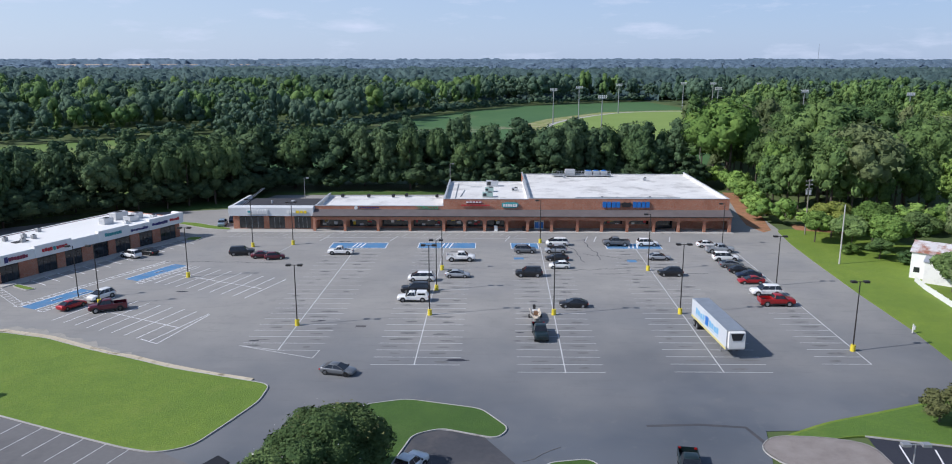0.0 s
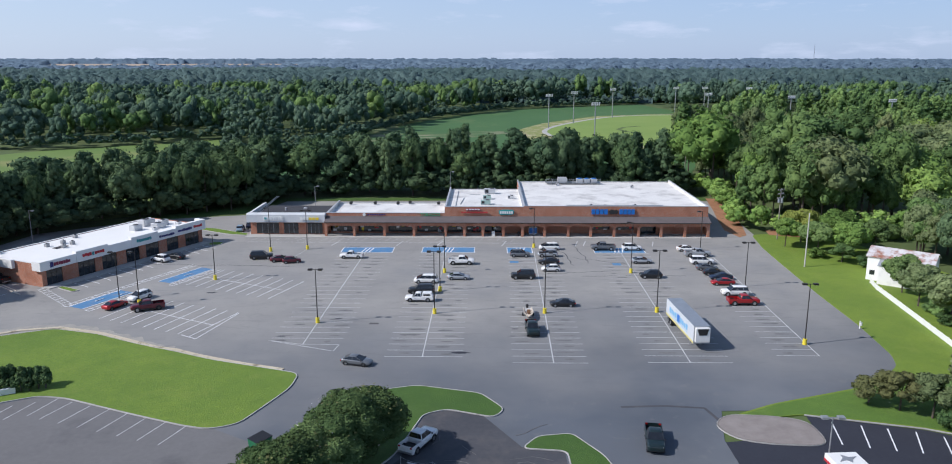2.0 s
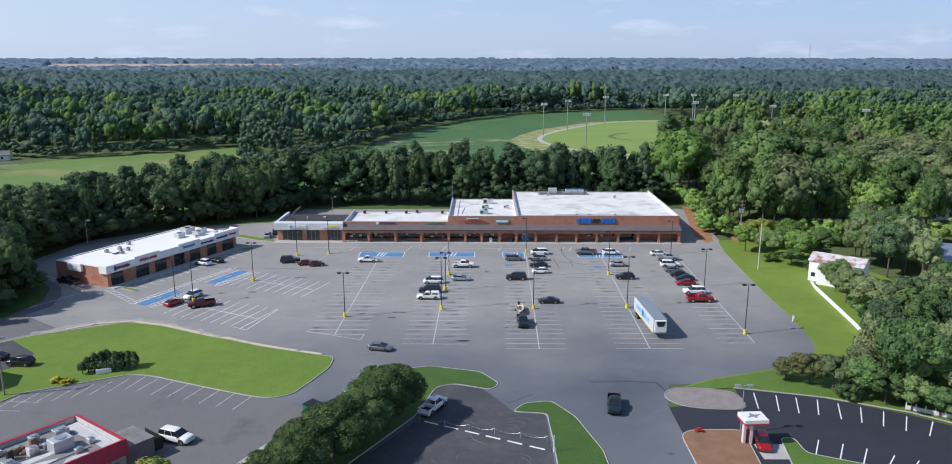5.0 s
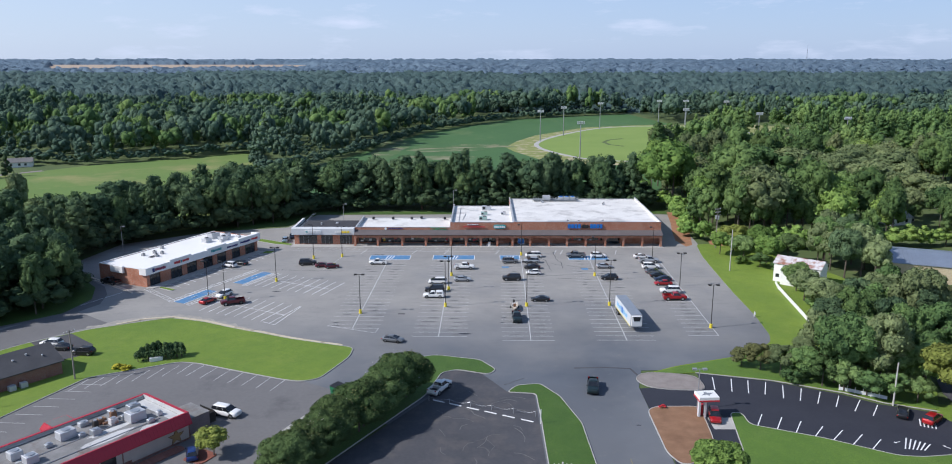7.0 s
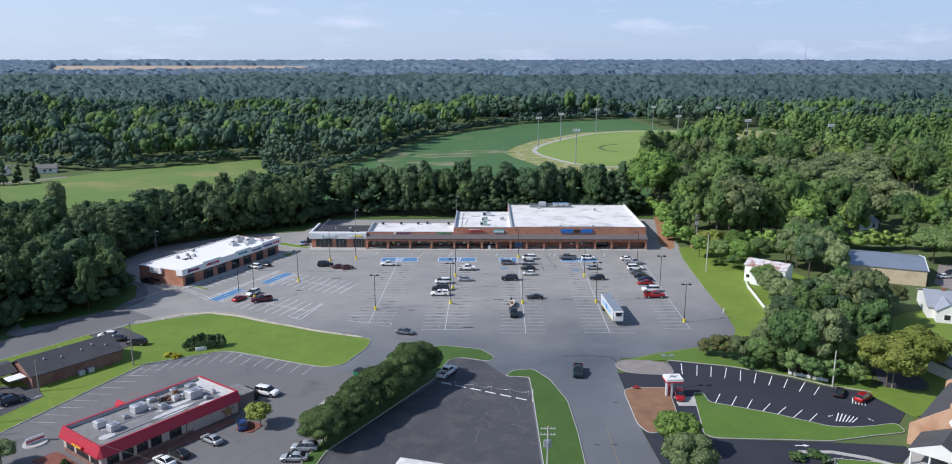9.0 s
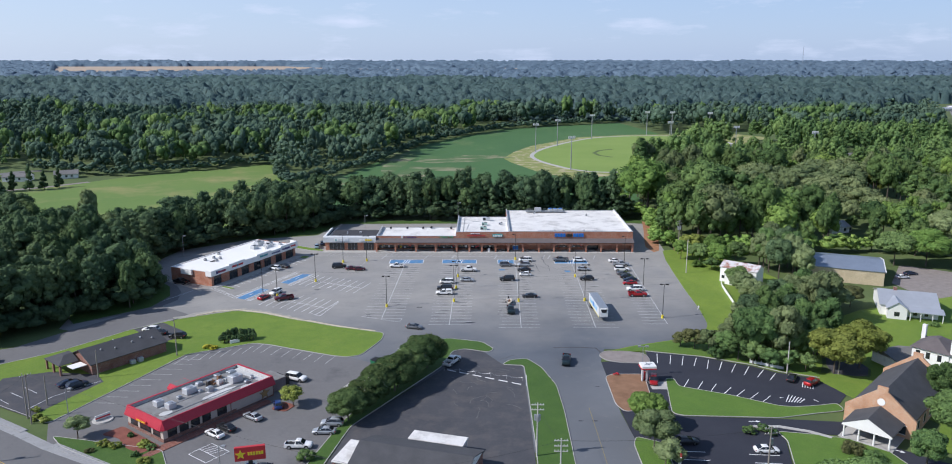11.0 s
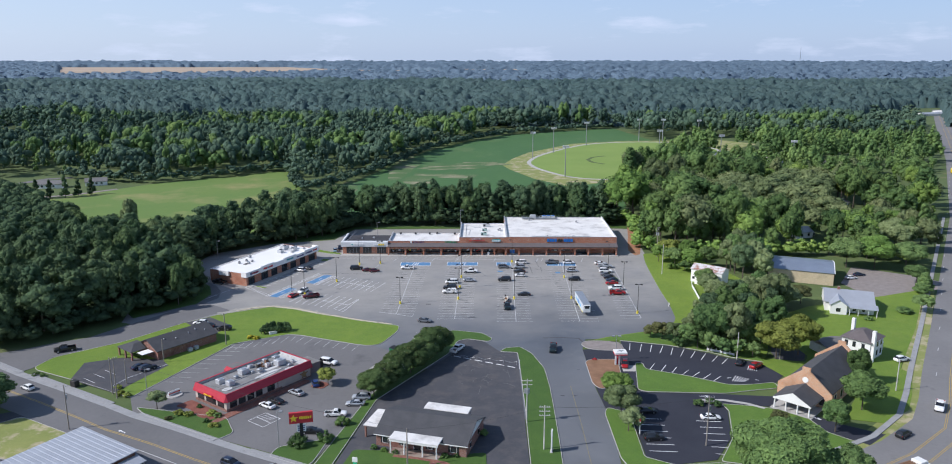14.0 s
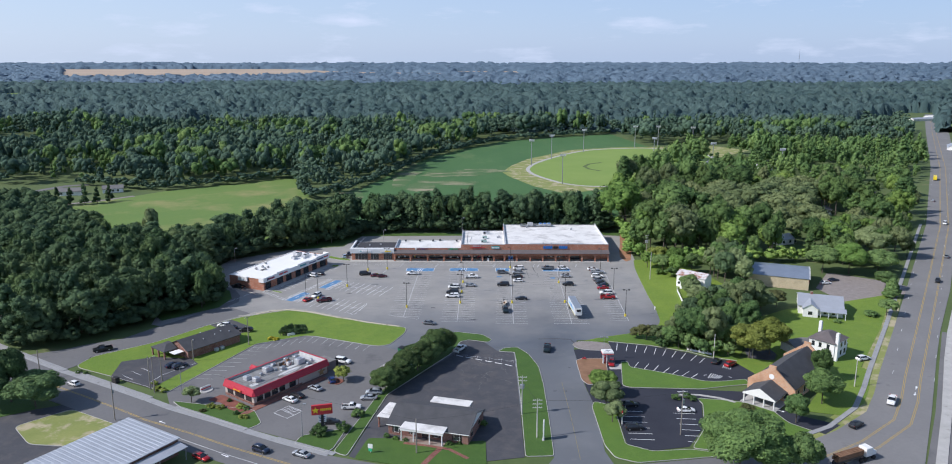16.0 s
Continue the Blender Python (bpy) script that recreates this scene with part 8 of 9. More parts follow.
def trunk_shape(h, r, limbs=4, seed=0, top=0.6):
    rr = random.Random(seed)
    sh = Shape().rod((0, 0, -0.2), (0.05 * h * 0.2, 0, h * top * 0.55), r, r * 0.7, 7).rod((0.01 * h, 0, h * top * 0.54), (0, 0.01 * h, h * top * 1.3), r * 0.7, r * 0.25, 6)
    for k in range(limbs):
        a, z = rr.uniform(0, 6.28), h * top * rr.uniform(0.55, 0.95)
        L = h * rr.uniform(0.14, 0.24)
        sh.rod((0, 0, z), (math.cos(a) * L, math.sin(a) * L, z + L * 0.8), r * 0.4, r * 0.12, 5)
    return sh


def tree(name, x, y, h, w, form, material, label, category="tree", seed=0, leaves=900, lumps=18, leaf=0.034, group=""):
    """A single tree: h high, w wide."""
    t = thing(name, label, category, turned(x, y, seed * 47 % 360, -0.03 * h if form == "shrub" else 0.0), group)
    v, qf, cf = crown(seed, form, lumps, leaves * (2 if h > 6 else 1), leaf * (0.62 if form != "shrub" else 0.8), 1 if h > 5 and form != "pine" else 0, 0.7)
    spread_ = {"pine": 2.3, "cone": 2.4, "shrub": 1.0}.get(form, 1.4)
    v = v * np.array([w * spread_, w * spread_, h])
    if form == "shrub":
        v[:, 2] -= v[:, 2].min()
    part("crown", big_mesh("crown", v, [qf, cf], material, (seed * 0.377) % 1.0), None, t)
    if form != "shrub":
        part("trunk", trunk_shape(h, 0.012 * h + 0.08, 4, seed), BARK, t)
    return t


# row of myrtles between the two lots
rt = random.Random(11)
for i in range(9):
    k = i / 8
    x, y = -28.2 + 14.4 * k + rt.uniform(-0.8, 0.8), 45.5 + 27.6 * k + rt.uniform(-0.8, 0.8)
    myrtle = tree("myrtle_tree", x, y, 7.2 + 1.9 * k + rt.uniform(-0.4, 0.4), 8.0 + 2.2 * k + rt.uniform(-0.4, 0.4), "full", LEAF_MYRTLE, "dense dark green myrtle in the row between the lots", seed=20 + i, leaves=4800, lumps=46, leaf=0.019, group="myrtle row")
    bv_, bq_, _ = crown(20 + i, "full", 26, 70, 0.006, 0, 0.5)
    tv_, tq_, _ = crown(20 + i, "full", 30, 260, 0.013, 0, 0.7)
    part("young_leaves", big_mesh("young_leaves", tv_[:780] * np.array([11.0 + 3.0 * k, 11.0 + 3.0 * k, 7.3 + 1.8 * k]), [tq_], LEAF_BRONZE, 0.7), None, myrtle, "bronze young leaves at the shoot tips")
    part("blossom", big_mesh("blossom", bv_[:210] * np.array([11.0 + 3.0 * k, 11.0 + 3.0 * k, 7.2 + 1.8 * k]), [bq_], BLOSSOM), None, myrtle, "pale blossom clusters")
SINGLE = [
    (68.4, 85.4, 6.5, 6.5, "full", LEAF_GREY, "dusty green bushy tree behind the bank lot"),
    (72.6, 82.6, 9.0, 7.5, "full", LEAF_GREY, "dusty green bushy tree behind the bank lot"),
    (76.8, 80.4, 10.5, 8.5, "full", LEAF_HARDWOOD, "green bushy tree behind the bank lot"),
    (81.4, 78.2, 9.0, 8.0, "full", LEAF_HARDWOOD, "green bushy tree behind the bank lot"),
    (74.5, 88.0, 11.0, 8.5, "full", LEAF_GREY, "dusty green bushy tree behind the bank lot"),
    (148, 168, 13, 13, "broad", LEAF_HARDWOOD, "broad green tree behind the gravel yard"),
    (159, 167, 14, 15, "broad", LEAF_LIGHT, "broad bright green tree behind the gravel yard"),
    (170, 164, 12, 12, "broad", LEAF_HARDWOOD, "broad green tree beside the main road"),
    (147.6, 112.2, 6.5, 7, "broad", LEAF_HARDWOOD, "small round tree on the house lawn"),
    (164, 145, 8, 8, "broad", LEAF_HARDWOOD, "green tree at the edge of the gravel yard"),
    (73.4, 176.5, 7.5, 6.5, "broad", LEAF_LIGHT, "small bright green tree by the utility pole"),
    (78.5, 170, 8.0, 7.5, "broad", LEAF_HARDWOOD, "green tree at the edge of the lawn"),
    (84, 166, 8.5, 8.0, "broad", LEAF_LIGHT, "bright green tree at the edge of the lawn"),
    (79, 181, 9.0, 8.0, "broad", LEAF_YELLOW, "yellow-green tree behind the lawn"),
    (86, 176, 9.5, 8.5, "broad", LEAF_LIGHT, "bright green tree behind the lawn"),
    (91, 168, 9.0, 8.0, "broad", LEAF_HARDWOOD, "green tree behind the white shed"),
    (82, 138.6, 8.0, 7.5, "full", LEAF_HARDWOOD, "leafy green tree overhanging the white shed"),
    (80.5, 130, 8.5, 8.0, "full", LEAF_GREY, "dusty green tree behind the white fence"),
    (80.5, 120, 9.5, 8.5, "full", LEAF_GREY, "dusty green tree behind the white fence"),
    (79.4, 110, 8.5, 8.0, "full", LEAF_HARDWOOD, "green tree behind the white fence"),
    (211, 305, 18, 12, "full", LEAF_YELLOW, "tall yellow-green tree among the woods"),
    (181, 194, 15, 15, "broad", LEAF_GREY, "wide spreading olive green tree by the road"),
    (187, 221, 16, 15, "broad", LEAF_GREY, "wide spreading olive green tree by the road"),
    (172, 206, 15, 13, "broad", LEAF_HARDWOOD, "wide spreading green tree by the road"),
    # x, y, h, w, form, material, label
    (58.0, 2.0, 14.8, 18.5, "broad", LEAF_OAK, "large spreading green tree at the street corner"),
    (71, 0.5, 11, 9, "broad", LEAF_HARDWOOD, "leafy green tree at the street corner"),
    (33.2, 43.5, 8, 7.5, "broad", LEAF_LIGHT, "leafy green tree beside the drive"),
    (32.6, 34.0, 8.5, 8, "broad", LEAF_GREY, "grey-green tree beside the drive"),
    (33.2, 27.0, 6, 6, "broad", LEAF_GREY, "low grey-green tree beside the drive"),
    (83.5, 71.0, 11, 12, "broad", LEAF_YELLOW, "yellow-green tree behind the church"),
    (91, 74.0, 12, 11, "broad", LEAF_YELLOW, "yellow-green tree behind the church"),
    (98.6, 54.2, 10, 6.5, "full", LEAF_OAK, "leafy green tree beside the church"),
    (92.4, 38.4, 9.4, 10, "broad", LEAF_OAK, "leafy green tree beside the church"),
    (80.9, 27.2, 8.6, 6.0, "full", LEAF_OAK, "dense cone-shaped green tree at the church corner"),
    (103, 117, 8.5, 12, "broad", LEAF_GREY, "grey-green tree before the metal building"),
    (110.5, 121, 7, 8, "broad", LEAF_BRONZE, "pale green tree before the metal building"),
    (160.5, 134.0, 8, 5, "cone", LEAF_HARDWOOD, "young dark green tree by the gravel yard"),
    (-122, 34.6, 10, 14, "broad", LEAF_DEEP, "dark green tree at the street corner"),
    (-133, 33.0, 12, 10, "broad", LEAF_DEEP, "dark green tree at the street corner"),
    (-130.4, 37.6, 16.5, 9, "broad", LEAF_DEEP, "dark green tree at the street corner"),
    (-140, 36.0, 12, 11, "broad", LEAF_HARDWOOD, "tall dark green tree by the street"),
    (-80.6, 37.6, 4.8, 5.0, "broad", LEAF_GREY, "small bare-stemmed ornamental tree"),
    (-41.4, 52.4, 4.6, 5.6, "broad", LEAF_YELLOW, "small ornamental tree in a red bed"),
]
for i, (x, y, h, w, form, m, label) in enumerate(SINGLE):
    tree("tree", x, y, h, w, form, m, label, seed=50 + i, leaves=5500 if w > 14 else (2000 if h > 7 else 1200), lumps=34 if w > 14 else (26 if h > 7 else 18), leaf=0.022 if w > 14 else 0.034)
SHRUBS = [
    (-41.6, 19.6, 4.0, 5.0, LEAF_OAK, "large rounded shrub by the pole sign"), (-36.2, 22.0, 3.2, 4.2, LEAF_OAK, "clipped round dark shrub"), (-33.6, 30.0, 3.0, 3.8, LEAF_OAK, "clipped round dark shrub"),
    (-24.6, 18.6, 1.5, 1.9, LEAF_OAK, "clipped round shrub by the wall"), (-0.4, 24.6, 2.2, 2.2, LEAF_OAK, "round shrub by the gable wall"),
    (-22.2, 17.4, 1.2, 2.0, LEAF_LIGHT, "low shrub under the window"), (-19.6, 16.6, 1.2, 1.8, LEAF_OAK, "low shrub under the window"), (-8.6, 15.0, 1.2, 2.0, LEAF_OAK, "low shrub under the window"), (-6.2, 15.2, 1.2, 1.6, LEAF_OAK, "low shrub under the window"),
    (-95.6, 49.2, 1.6, 2.6, LEAF_YELLOW, "yellow-green shrub by the street"), (-93.4, 45.8, 1.5, 2.8, LEAF_YELLOW, "yellow-green shrub by the street"), (-91.4, 44.6, 1.4, 2.6, LEAF_YELLOW, "yellow-green shrub by the street"),
    (-74.4, 34.6, 1.6, 3.2, LEAF_YELLOW, "yellow-green shrub in a mulch bed"), (-71.6, 34.0, 1.5, 2.8, LEAF_YELLOW, "yellow-green shrub in a mulch bed"), (-66.2, 35.0, 1.6, 3.2, LEAF_YELLOW, "yellow-green shrub in a mulch bed"), (-64.2, 33.6, 1.4, 2.4, LEAF_OAK, "dark shrub in a mulch bed"),
    (-66.2, 30.8, 1.4, 2.0, LEAF_OAK, "dark shrub on the lawn"), (-63.4, 28.6, 1.4, 3.0, LEAF_YELLOW, "yellow-green shrub on the lawn"), (-70.4, 38.4, 1.4, 1.6, LEAF_OAK, "dark shrub in a mulch bed"), (-75.6, 32.2, 1.2, 2.0, LEAF_BRONZE, "bronze shrub in a mulch bed"),
    (-71.6, 85.8, 1.5, 3.0, LEAF_GOLD, "yellow shrub in the lawn bed"), (-70.0, 85.2, 1.2, 2.6, LEAF_GOLD, "yellow shrub in the lawn bed"),
    (-122, 57.6, 1.3, 2.4, LEAF_OAK, "green shrub at the drive corner"), (-119.8, 57.0, 1.2, 2.0, LEAF_OAK, "green shrub at the drive corner"),
    (56.4, 42.4, 2.0, 3.2, LEAF_OAK, "low green shrub by the drive"), (53, 40.8, 2.0, 3.2, LEAF_OAK, "low green shrub by the drive"), (57.6, 40.4, 1.8, 2.8, LEAF_OAK, "low green shrub by the drive"),
    (70.5, 33.5, 3.2, 5.0, LEAF_BRONZE, "bronze shrub before the church"), (73, 30.5, 2.6, 4.0, LEAF_OAK, "green shrub before the church"),
    (38.5, 50.0, 1.6, 2.4, LEAF_LIGHT, "low shrub by the mulch island"),
    (51.3, 88.4, 4.3, 5.3, LEAF_BRONZE, "bronze-green shrub at the lawn edge"), (54.3, 86.2, 6.0, 6.2, LEAF_BRONZE, "tall bronze-green shrub at the lawn edge"), (57.3, 84.0, 6.7, 6.4, LEAF_GREY, "tall grey-green shrub at the lawn edge"), (60.5, 81.8, 7.2, 6.9, LEAF_OAK, "tall green shrub at the lawn edge"),
    (58.1, 81.2, 4.1, 5.1, LEAF_OAK, "green shrub at the lawn edge"), (63.1, 78.6, 6.5, 6.4, LEAF_OAK, "tall green shrub at the lawn edge"), (66.1, 76.4, 6.2, 6.2, LEAF_HARDWOOD, "tall green shrub at the lawn edge"), (69.3, 74.4, 5.5, 5.8, LEAF_OAK, "tall green shrub beside the garden fence"), (73.1, 73.2, 5.3, 5.8, LEAF_OAK, "tall green shrub beside the garden fence"), (77.1, 72.0, 5.0, 5.5, LEAF_HARDWOOD, "green shrub beside the garden fence"), (62.3, 85.0, 7.7, 6.9, LEAF_GREY, "tall grey-green shrub behind the bank lot"),
    (80.5, 161.5, 4.4, 6.2, LEAF_OAK, "overgrown vine-clad shrub beside the shed"), (84.5, 157.5, 4.0, 5.6, LEAF_OAK, "overgrown vine-clad shrub beside the shed"), (76.8, 165.5, 3.2, 4.6, LEAF_LIGHT, "bright overgrown shrub at the lawn edge"), (81.5, 126, 3.4, 5.0, LEAF_OAK, "overgrown shrub behind the white fence"), (80, 120, 3.0, 4.6, LEAF_OAK, "overgrown shrub behind the white fence"),
    (142, 112, 2.6, 6.0, LEAF_OAK, "clipped dark hedge beside the house"), (126, 104, 2.0, 3.0, LEAF_OAK, "clipped shrub by the house"),
]
for i, (x, y, h, w, m, label) in enumerate(SHRUBS):
    tree("shrub", x, y, h, w, "shrub" if h < 4.2 else "full", m, label, "shrub", 120 + i, 700 if w < 4 else 1300, 14, 0.034)
rb = random.Random(180)
for i in range(17):
    k, back = (i % 9) / 8, i // 9
    x, y = -69.2 + 7.8 * k + 0.5 * back + rb.uniform(-0.2, 0.2), 89.2 + 2.5 * k + 1.3 * back + rb.uniform(-0.25, 0.25)
    h = (2.1 + 0.5 * rb.random()) if not back else 3.9 - 2.0 * abs(k - 0.4) + rb.uniform(-0.2, 0.2)
    tree("conifer_shrub", x, y, h, 1.75, "full", LEAF_DEEP, "narrow dark green conifer in the lawn bed", "shrub", 180 + i, 800, 24, 0.05, "conifers in the bed")


# templates for the woods
NEAR_T = [crown(300 + i, "full" if i % 2 else "broad", 24 + 2 * (i % 3), 880, 0.0225, 0, 1.2) for i in range(6)]
PINE_T = [crown(320 + i, "pine", 26, 740, 0.02, 0, 1.2) for i in range(3)] + [crown(324 + i, "full", 24, 950, 0.022, 0, 1.2) for i in range(2)]
MID_T = [crown(340 + i, "full" if i % 2 else "broad", 7, 90, 0.036, 0, 0.9) for i in range(6)]
MPINE_T = [crown(350 + i, "pine", 7, 85, 0.032, 0, 0.9) for i in range(3)] + [crown(353 + i, "full", 7, 90, 0.036, 0, 0.9) for i in range(2)]
FAR_T = [crown(360 + i, "broad", 4, 0, 0.1) for i in range(6)]
EDGE_T = [crown(330 + i, "pine" if i % 2 else "full", 14, 300, 0.028, 0, 1.1) for i in range(4)]
SCRUB_T = [crown(366 + i, "full", 5, 40, 0.06) for i in range(3)]


def grow(name, spots, templates, material, label, widths):
    """Joins many trees into one wood. spots: x, y, height."""
    r = np.random.RandomState(len(spots))
    V, Q, T, S, base = [], [], [], [], 0
    pick = r.randint(len(templates), size=len(spots))
    for k, (v, qf, cf) in enumerate(templates):
        s = spots[pick == k]
        if not len(s):
            continue
        n, m = len(s), len(v)
        a = r.rand(n) * 6.283
        w = s[:, 2] * widths * (0.66 + 0.8 * r.rand(n) ** 1.3)
        x = (v[None, :, 0] * np.cos(a)[:, None] - v[None, :, 1] * np.sin(a)[:, None]) * w[:, None] + s[:, 0][:, None]
        y = (v[None, :, 0] * np.sin(a)[:, None] + v[None, :, 1] * np.cos(a)[:, None]) * w[:, None] + s[:, 1][:, None]
        z = v[None, :, 2] * s[:, 2][:, None]
        V.append(np.stack([x, y, z], 2).reshape(-1, 3))
        S.append(np.repeat(np.clip(r.normal(0.48, 0.36, n), 0, 1), m))
        off = base + np.arange(n)[:, None, None] * m
        Q.append((qf[None] + off).reshape(-1, 3))
        T.append((cf[None] + off).reshape(-1, 3))
        base += n * m
    me = big_mesh(name, np.concatenate(V), [np.concatenate(Q), np.concatenate(T)], material, np.concatenate(S))
    return tagged(new(name, me), label, "woods", kind="stuff")


def trunks(name, spots, label):
    sh_v, sh_f, base = [], [], 0
    ring = np.array([(math.cos(a), math.sin(a)) for a in np.linspace(0, 6.283, 6)[:-1]])
    for x, y, h in spots:
        lo = np.column_stack([ring * 0.016 * h + (x, y), np.full(5, -0.2)])
        hi = np.column_stack([ring * 0.008 * h + (x, y), np.full(5, h * 0.65)])
        sh_v += [lo, hi]
        sh_f += [(base + i, base + (i + 1) % 5, base + 5 + (i + 1) % 5, base + 5 + i) for i in range(5)]
        base += 10
    return tagged(new(name, big_mesh(name, np.concatenate(sh_v), [np.array(sh_f)], BARK)), label, "woods", kind="stuff")


def spread(poly, step, jitter, seed, hole=()):
    r = np.random.RandomState(seed)
    xs, ys = [p[0] for p in poly], [p[1] for p in poly]
    gx, gy = np.meshgrid(np.arange(min(xs), max(xs), step), np.arange(min(ys), max(ys), step))
    x = gx.ravel() + r.uniform(-jitter, jitter, gx.size) * step
    y = gy.ravel() + r.uniform(-jitter, jitter, gx.size) * step
    ok = inside(poly, x, y)
    for h in hole:
        ok &= ~inside(h, x, y)
    return np.column_stack([x[ok], y[ok]])


def drift(xy, seed, scale):
    """A share from 0 to 1 for each spot that runs in patches, so that kinds of tree stand in groups."""
    r = np.random.RandomState(seed)
    v = np.array([noise.noise((p[0] * scale, p[1] * scale, seed * 1.7)) for p in xy]) + r.normal(0, 0.22, len(xy))
    return np.argsort(np.argsort(v)) / len(xy)


def heights(xy, lo, hi, seed):
    r = np.random.RandomState(seed)
    w = np.array([noise.noise((x * 0.011, y * 0.011, seed)) for x, y in xy]) * 0.7
    return np.column_stack([xy, lo + (hi - lo) * np.clip(r.rand(len(xy)) * 1.1 - 0.05 + w, -0.35, 1.4)])


WEST = [(-330, 112), (-170, 108), (-163, 96), (-160, 79), (-150, 77), (-137, 80), (-127, 93), (-116, 106.5), (-105, 120), (-104.5, 131), (-110.5, 141), (-122, 155), (-120.5, 179), (-110, 196), (-90, 212), (-74, 221), (-67, 234), (-62, 244), (66, 248), (66, 265), (-66, 268), (-92, 258), (-108, 238), (-122, 218), (-136, 199), (-150, 190), (-182, 205), (-216, 240), (-262, 292), (-330, 300)]
west = heights(spread(WEST, 6.5, 0.42, 1), 14, 20.5, 1)
rsel = np.random.RandomState(4).rand(len(west))
low = (west[:, 0] > -136) & (west[:, 0] < -98) & (west[:, 1] > 84) & (west[:, 1] < 172)
west[low, 2] = np.minimum(west[low, 2], 13.6 + 0.12 * (-98 - west[low, 0]))
meadow_side = (west[:, 1] > 165) & (west[:, 0] < -62)
west[meadow_side, 2] = 13.9 + (0.32 + 0.006 * np.clip(west[meadow_side, 0] + 130, 0, 60)) * (west[meadow_side, 2] - 12)
deep = west[:, 0] < -205
# low growth added between the trunks to darken the lit gaps
scrub = heights(spread(WEST[3:-2], 5.0, 0.5, 41), 5, 10, 41)
grow("west_scrub", scrub, SCRUB_T, LEAF_PINE, "low growth added to darken the gaps under the woods", 1.3)
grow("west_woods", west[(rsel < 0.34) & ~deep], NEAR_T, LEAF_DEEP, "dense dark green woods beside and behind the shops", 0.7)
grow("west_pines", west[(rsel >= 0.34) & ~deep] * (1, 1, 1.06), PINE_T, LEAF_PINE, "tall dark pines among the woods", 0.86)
grow("west_deep_woods", west[deep & (west[:, 1] > 150)], MID_T, LEAF_PINE, "deep woods away from the lots", 0.95)
edge = west[~deep & (rsel < 0.5)]
trunks("west_trunks", edge, "bare trunks at the edge of the woods")


def understory(name, line, seed, lo, hi, material, label, templates):
    """Bushes along the foot of a wood."""
    r, out = np.random.RandomState(seed), []
    for (x0, y0), (x1, y1) in zip(line[:-1], line[1:]):
        n = max(1, int(math.hypot(x1 - x0, y1 - y0) / 2.6))
        for k in range(n):
            t = (k + r.rand()) / n
            out.append((x0 + (x1 - x0) * t + r.uniform(-1.5, 1.5), y0 + (y1 - y0) * t + r.uniform(-1.0, 2.5), r.uniform(lo, hi)))
    grow(name, np.array(out), templates, material, label, 1.25)


UNDER_T = [crown(370 + i, "full", 8, 220, 0.035) for i in range(3)]
understory("west_undergrowth", WEST[3:20], 31, 5, 10, LEAF_PINE, "bushy undergrowth along the edge of the woods", UNDER_T)
for i, (x, y, h) in enumerate(((-162, 207, 24), (-138, 176, 21))):
    tree("tall_tree", x, y, h * 0.88, 8.5, "full", LEAF_GREY, "tall grey-green tree standing above the woods", seed=400 + i, leaves=1100, lumps=26)
EAST = [(69, 196), (75, 190), (84, 184), (100, 182), (112, 188), (140, 186), (156, 184), (182, 172), (205, 200), (240, 268), (300, 380), (372, 496), (440, 615), (250, 590), (205, 560), (170, 520), (125, 440), (100, 390), (84, 335), (72, 300), (70, 262), (76, 240), (72, 214)]
# open house yards among the trees, cleared along the camera's line of view: x, y, reach
YARDS = [(143, 262, 9), (190, 246, 9), (256, 345, 15), (234, 472, 10), (268, 448, 12), (222, 545, 26), (152, 214, 8), (205, 285, 8)]
eastw = heights(spread(EAST, 9.4, 0.6, 2), 9, 21.5, 2)
clear = np.zeros(len(eastw), bool)
for yx, yy, yr in YARDS:
    along_ = np.clip((yy - eastw[:, 1]) / (yy + 157), 0, 2.4 * yr / (yy + 157))
    clear |= np.hypot(eastw[:, 0] - (yx - along_ * yx), eastw[:, 1] - (yy - along_ * (yy + 157))) < yr * 0.8
    flat("yard_lawn", [(yx + yr * math.cos(a) * 1.3, yy - 0.5 * yr + yr * math.sin(a) * 1.2) for a in np.linspace(0, 6.283, 11)[:-1]], -0.02, GRASS_DEEP, "dark green lawn of a house among the trees", "lawn")
eastw = eastw[~clear]
r3 = drift(eastw, 6, 0.03)
gap = (eastw[:, 0] > 130) & (np.random.RandomState(16).rand(len(eastw)) > 0.9)
eastw, r3 = eastw[~gap], r3[~gap]
big = np.hypot(eastw[:, 0] - 178, eastw[:, 1] - 205) < 22
eastw[big, 2] = np.maximum(eastw[big, 2], 16)
tall = (eastw[:, 0] < 122) & (eastw[:, 1] < 350)
eastw[tall, 2] = 11 + 1.15 * (eastw[tall, 2] - 9)
spreading = (eastw[:, 0] > 128) & (eastw[:, 0] < 206) & (eastw[:, 1] > 226) & (eastw[:, 1] < 335)
grow("spreading_woods", eastw[spreading] * (1, 1, 0.5) + (0, 0, 6.5), [t for i, t in enumerate(NEAR_T) if i % 2 == 0], LEAF_GREY, "wide-crowned olive green trees among the houses", 1.18)
eastw, r3 = eastw[~spreading], r3[~spreading]
late = eastw[:, 1] > 400
grow("east_far_woods", eastw[late] * (1, 1, 1.1), EDGE_T, LEAF_OAK, "green woods towards the sports ground", 0.72)
eastw, r3 = eastw[~late], r3[~late]
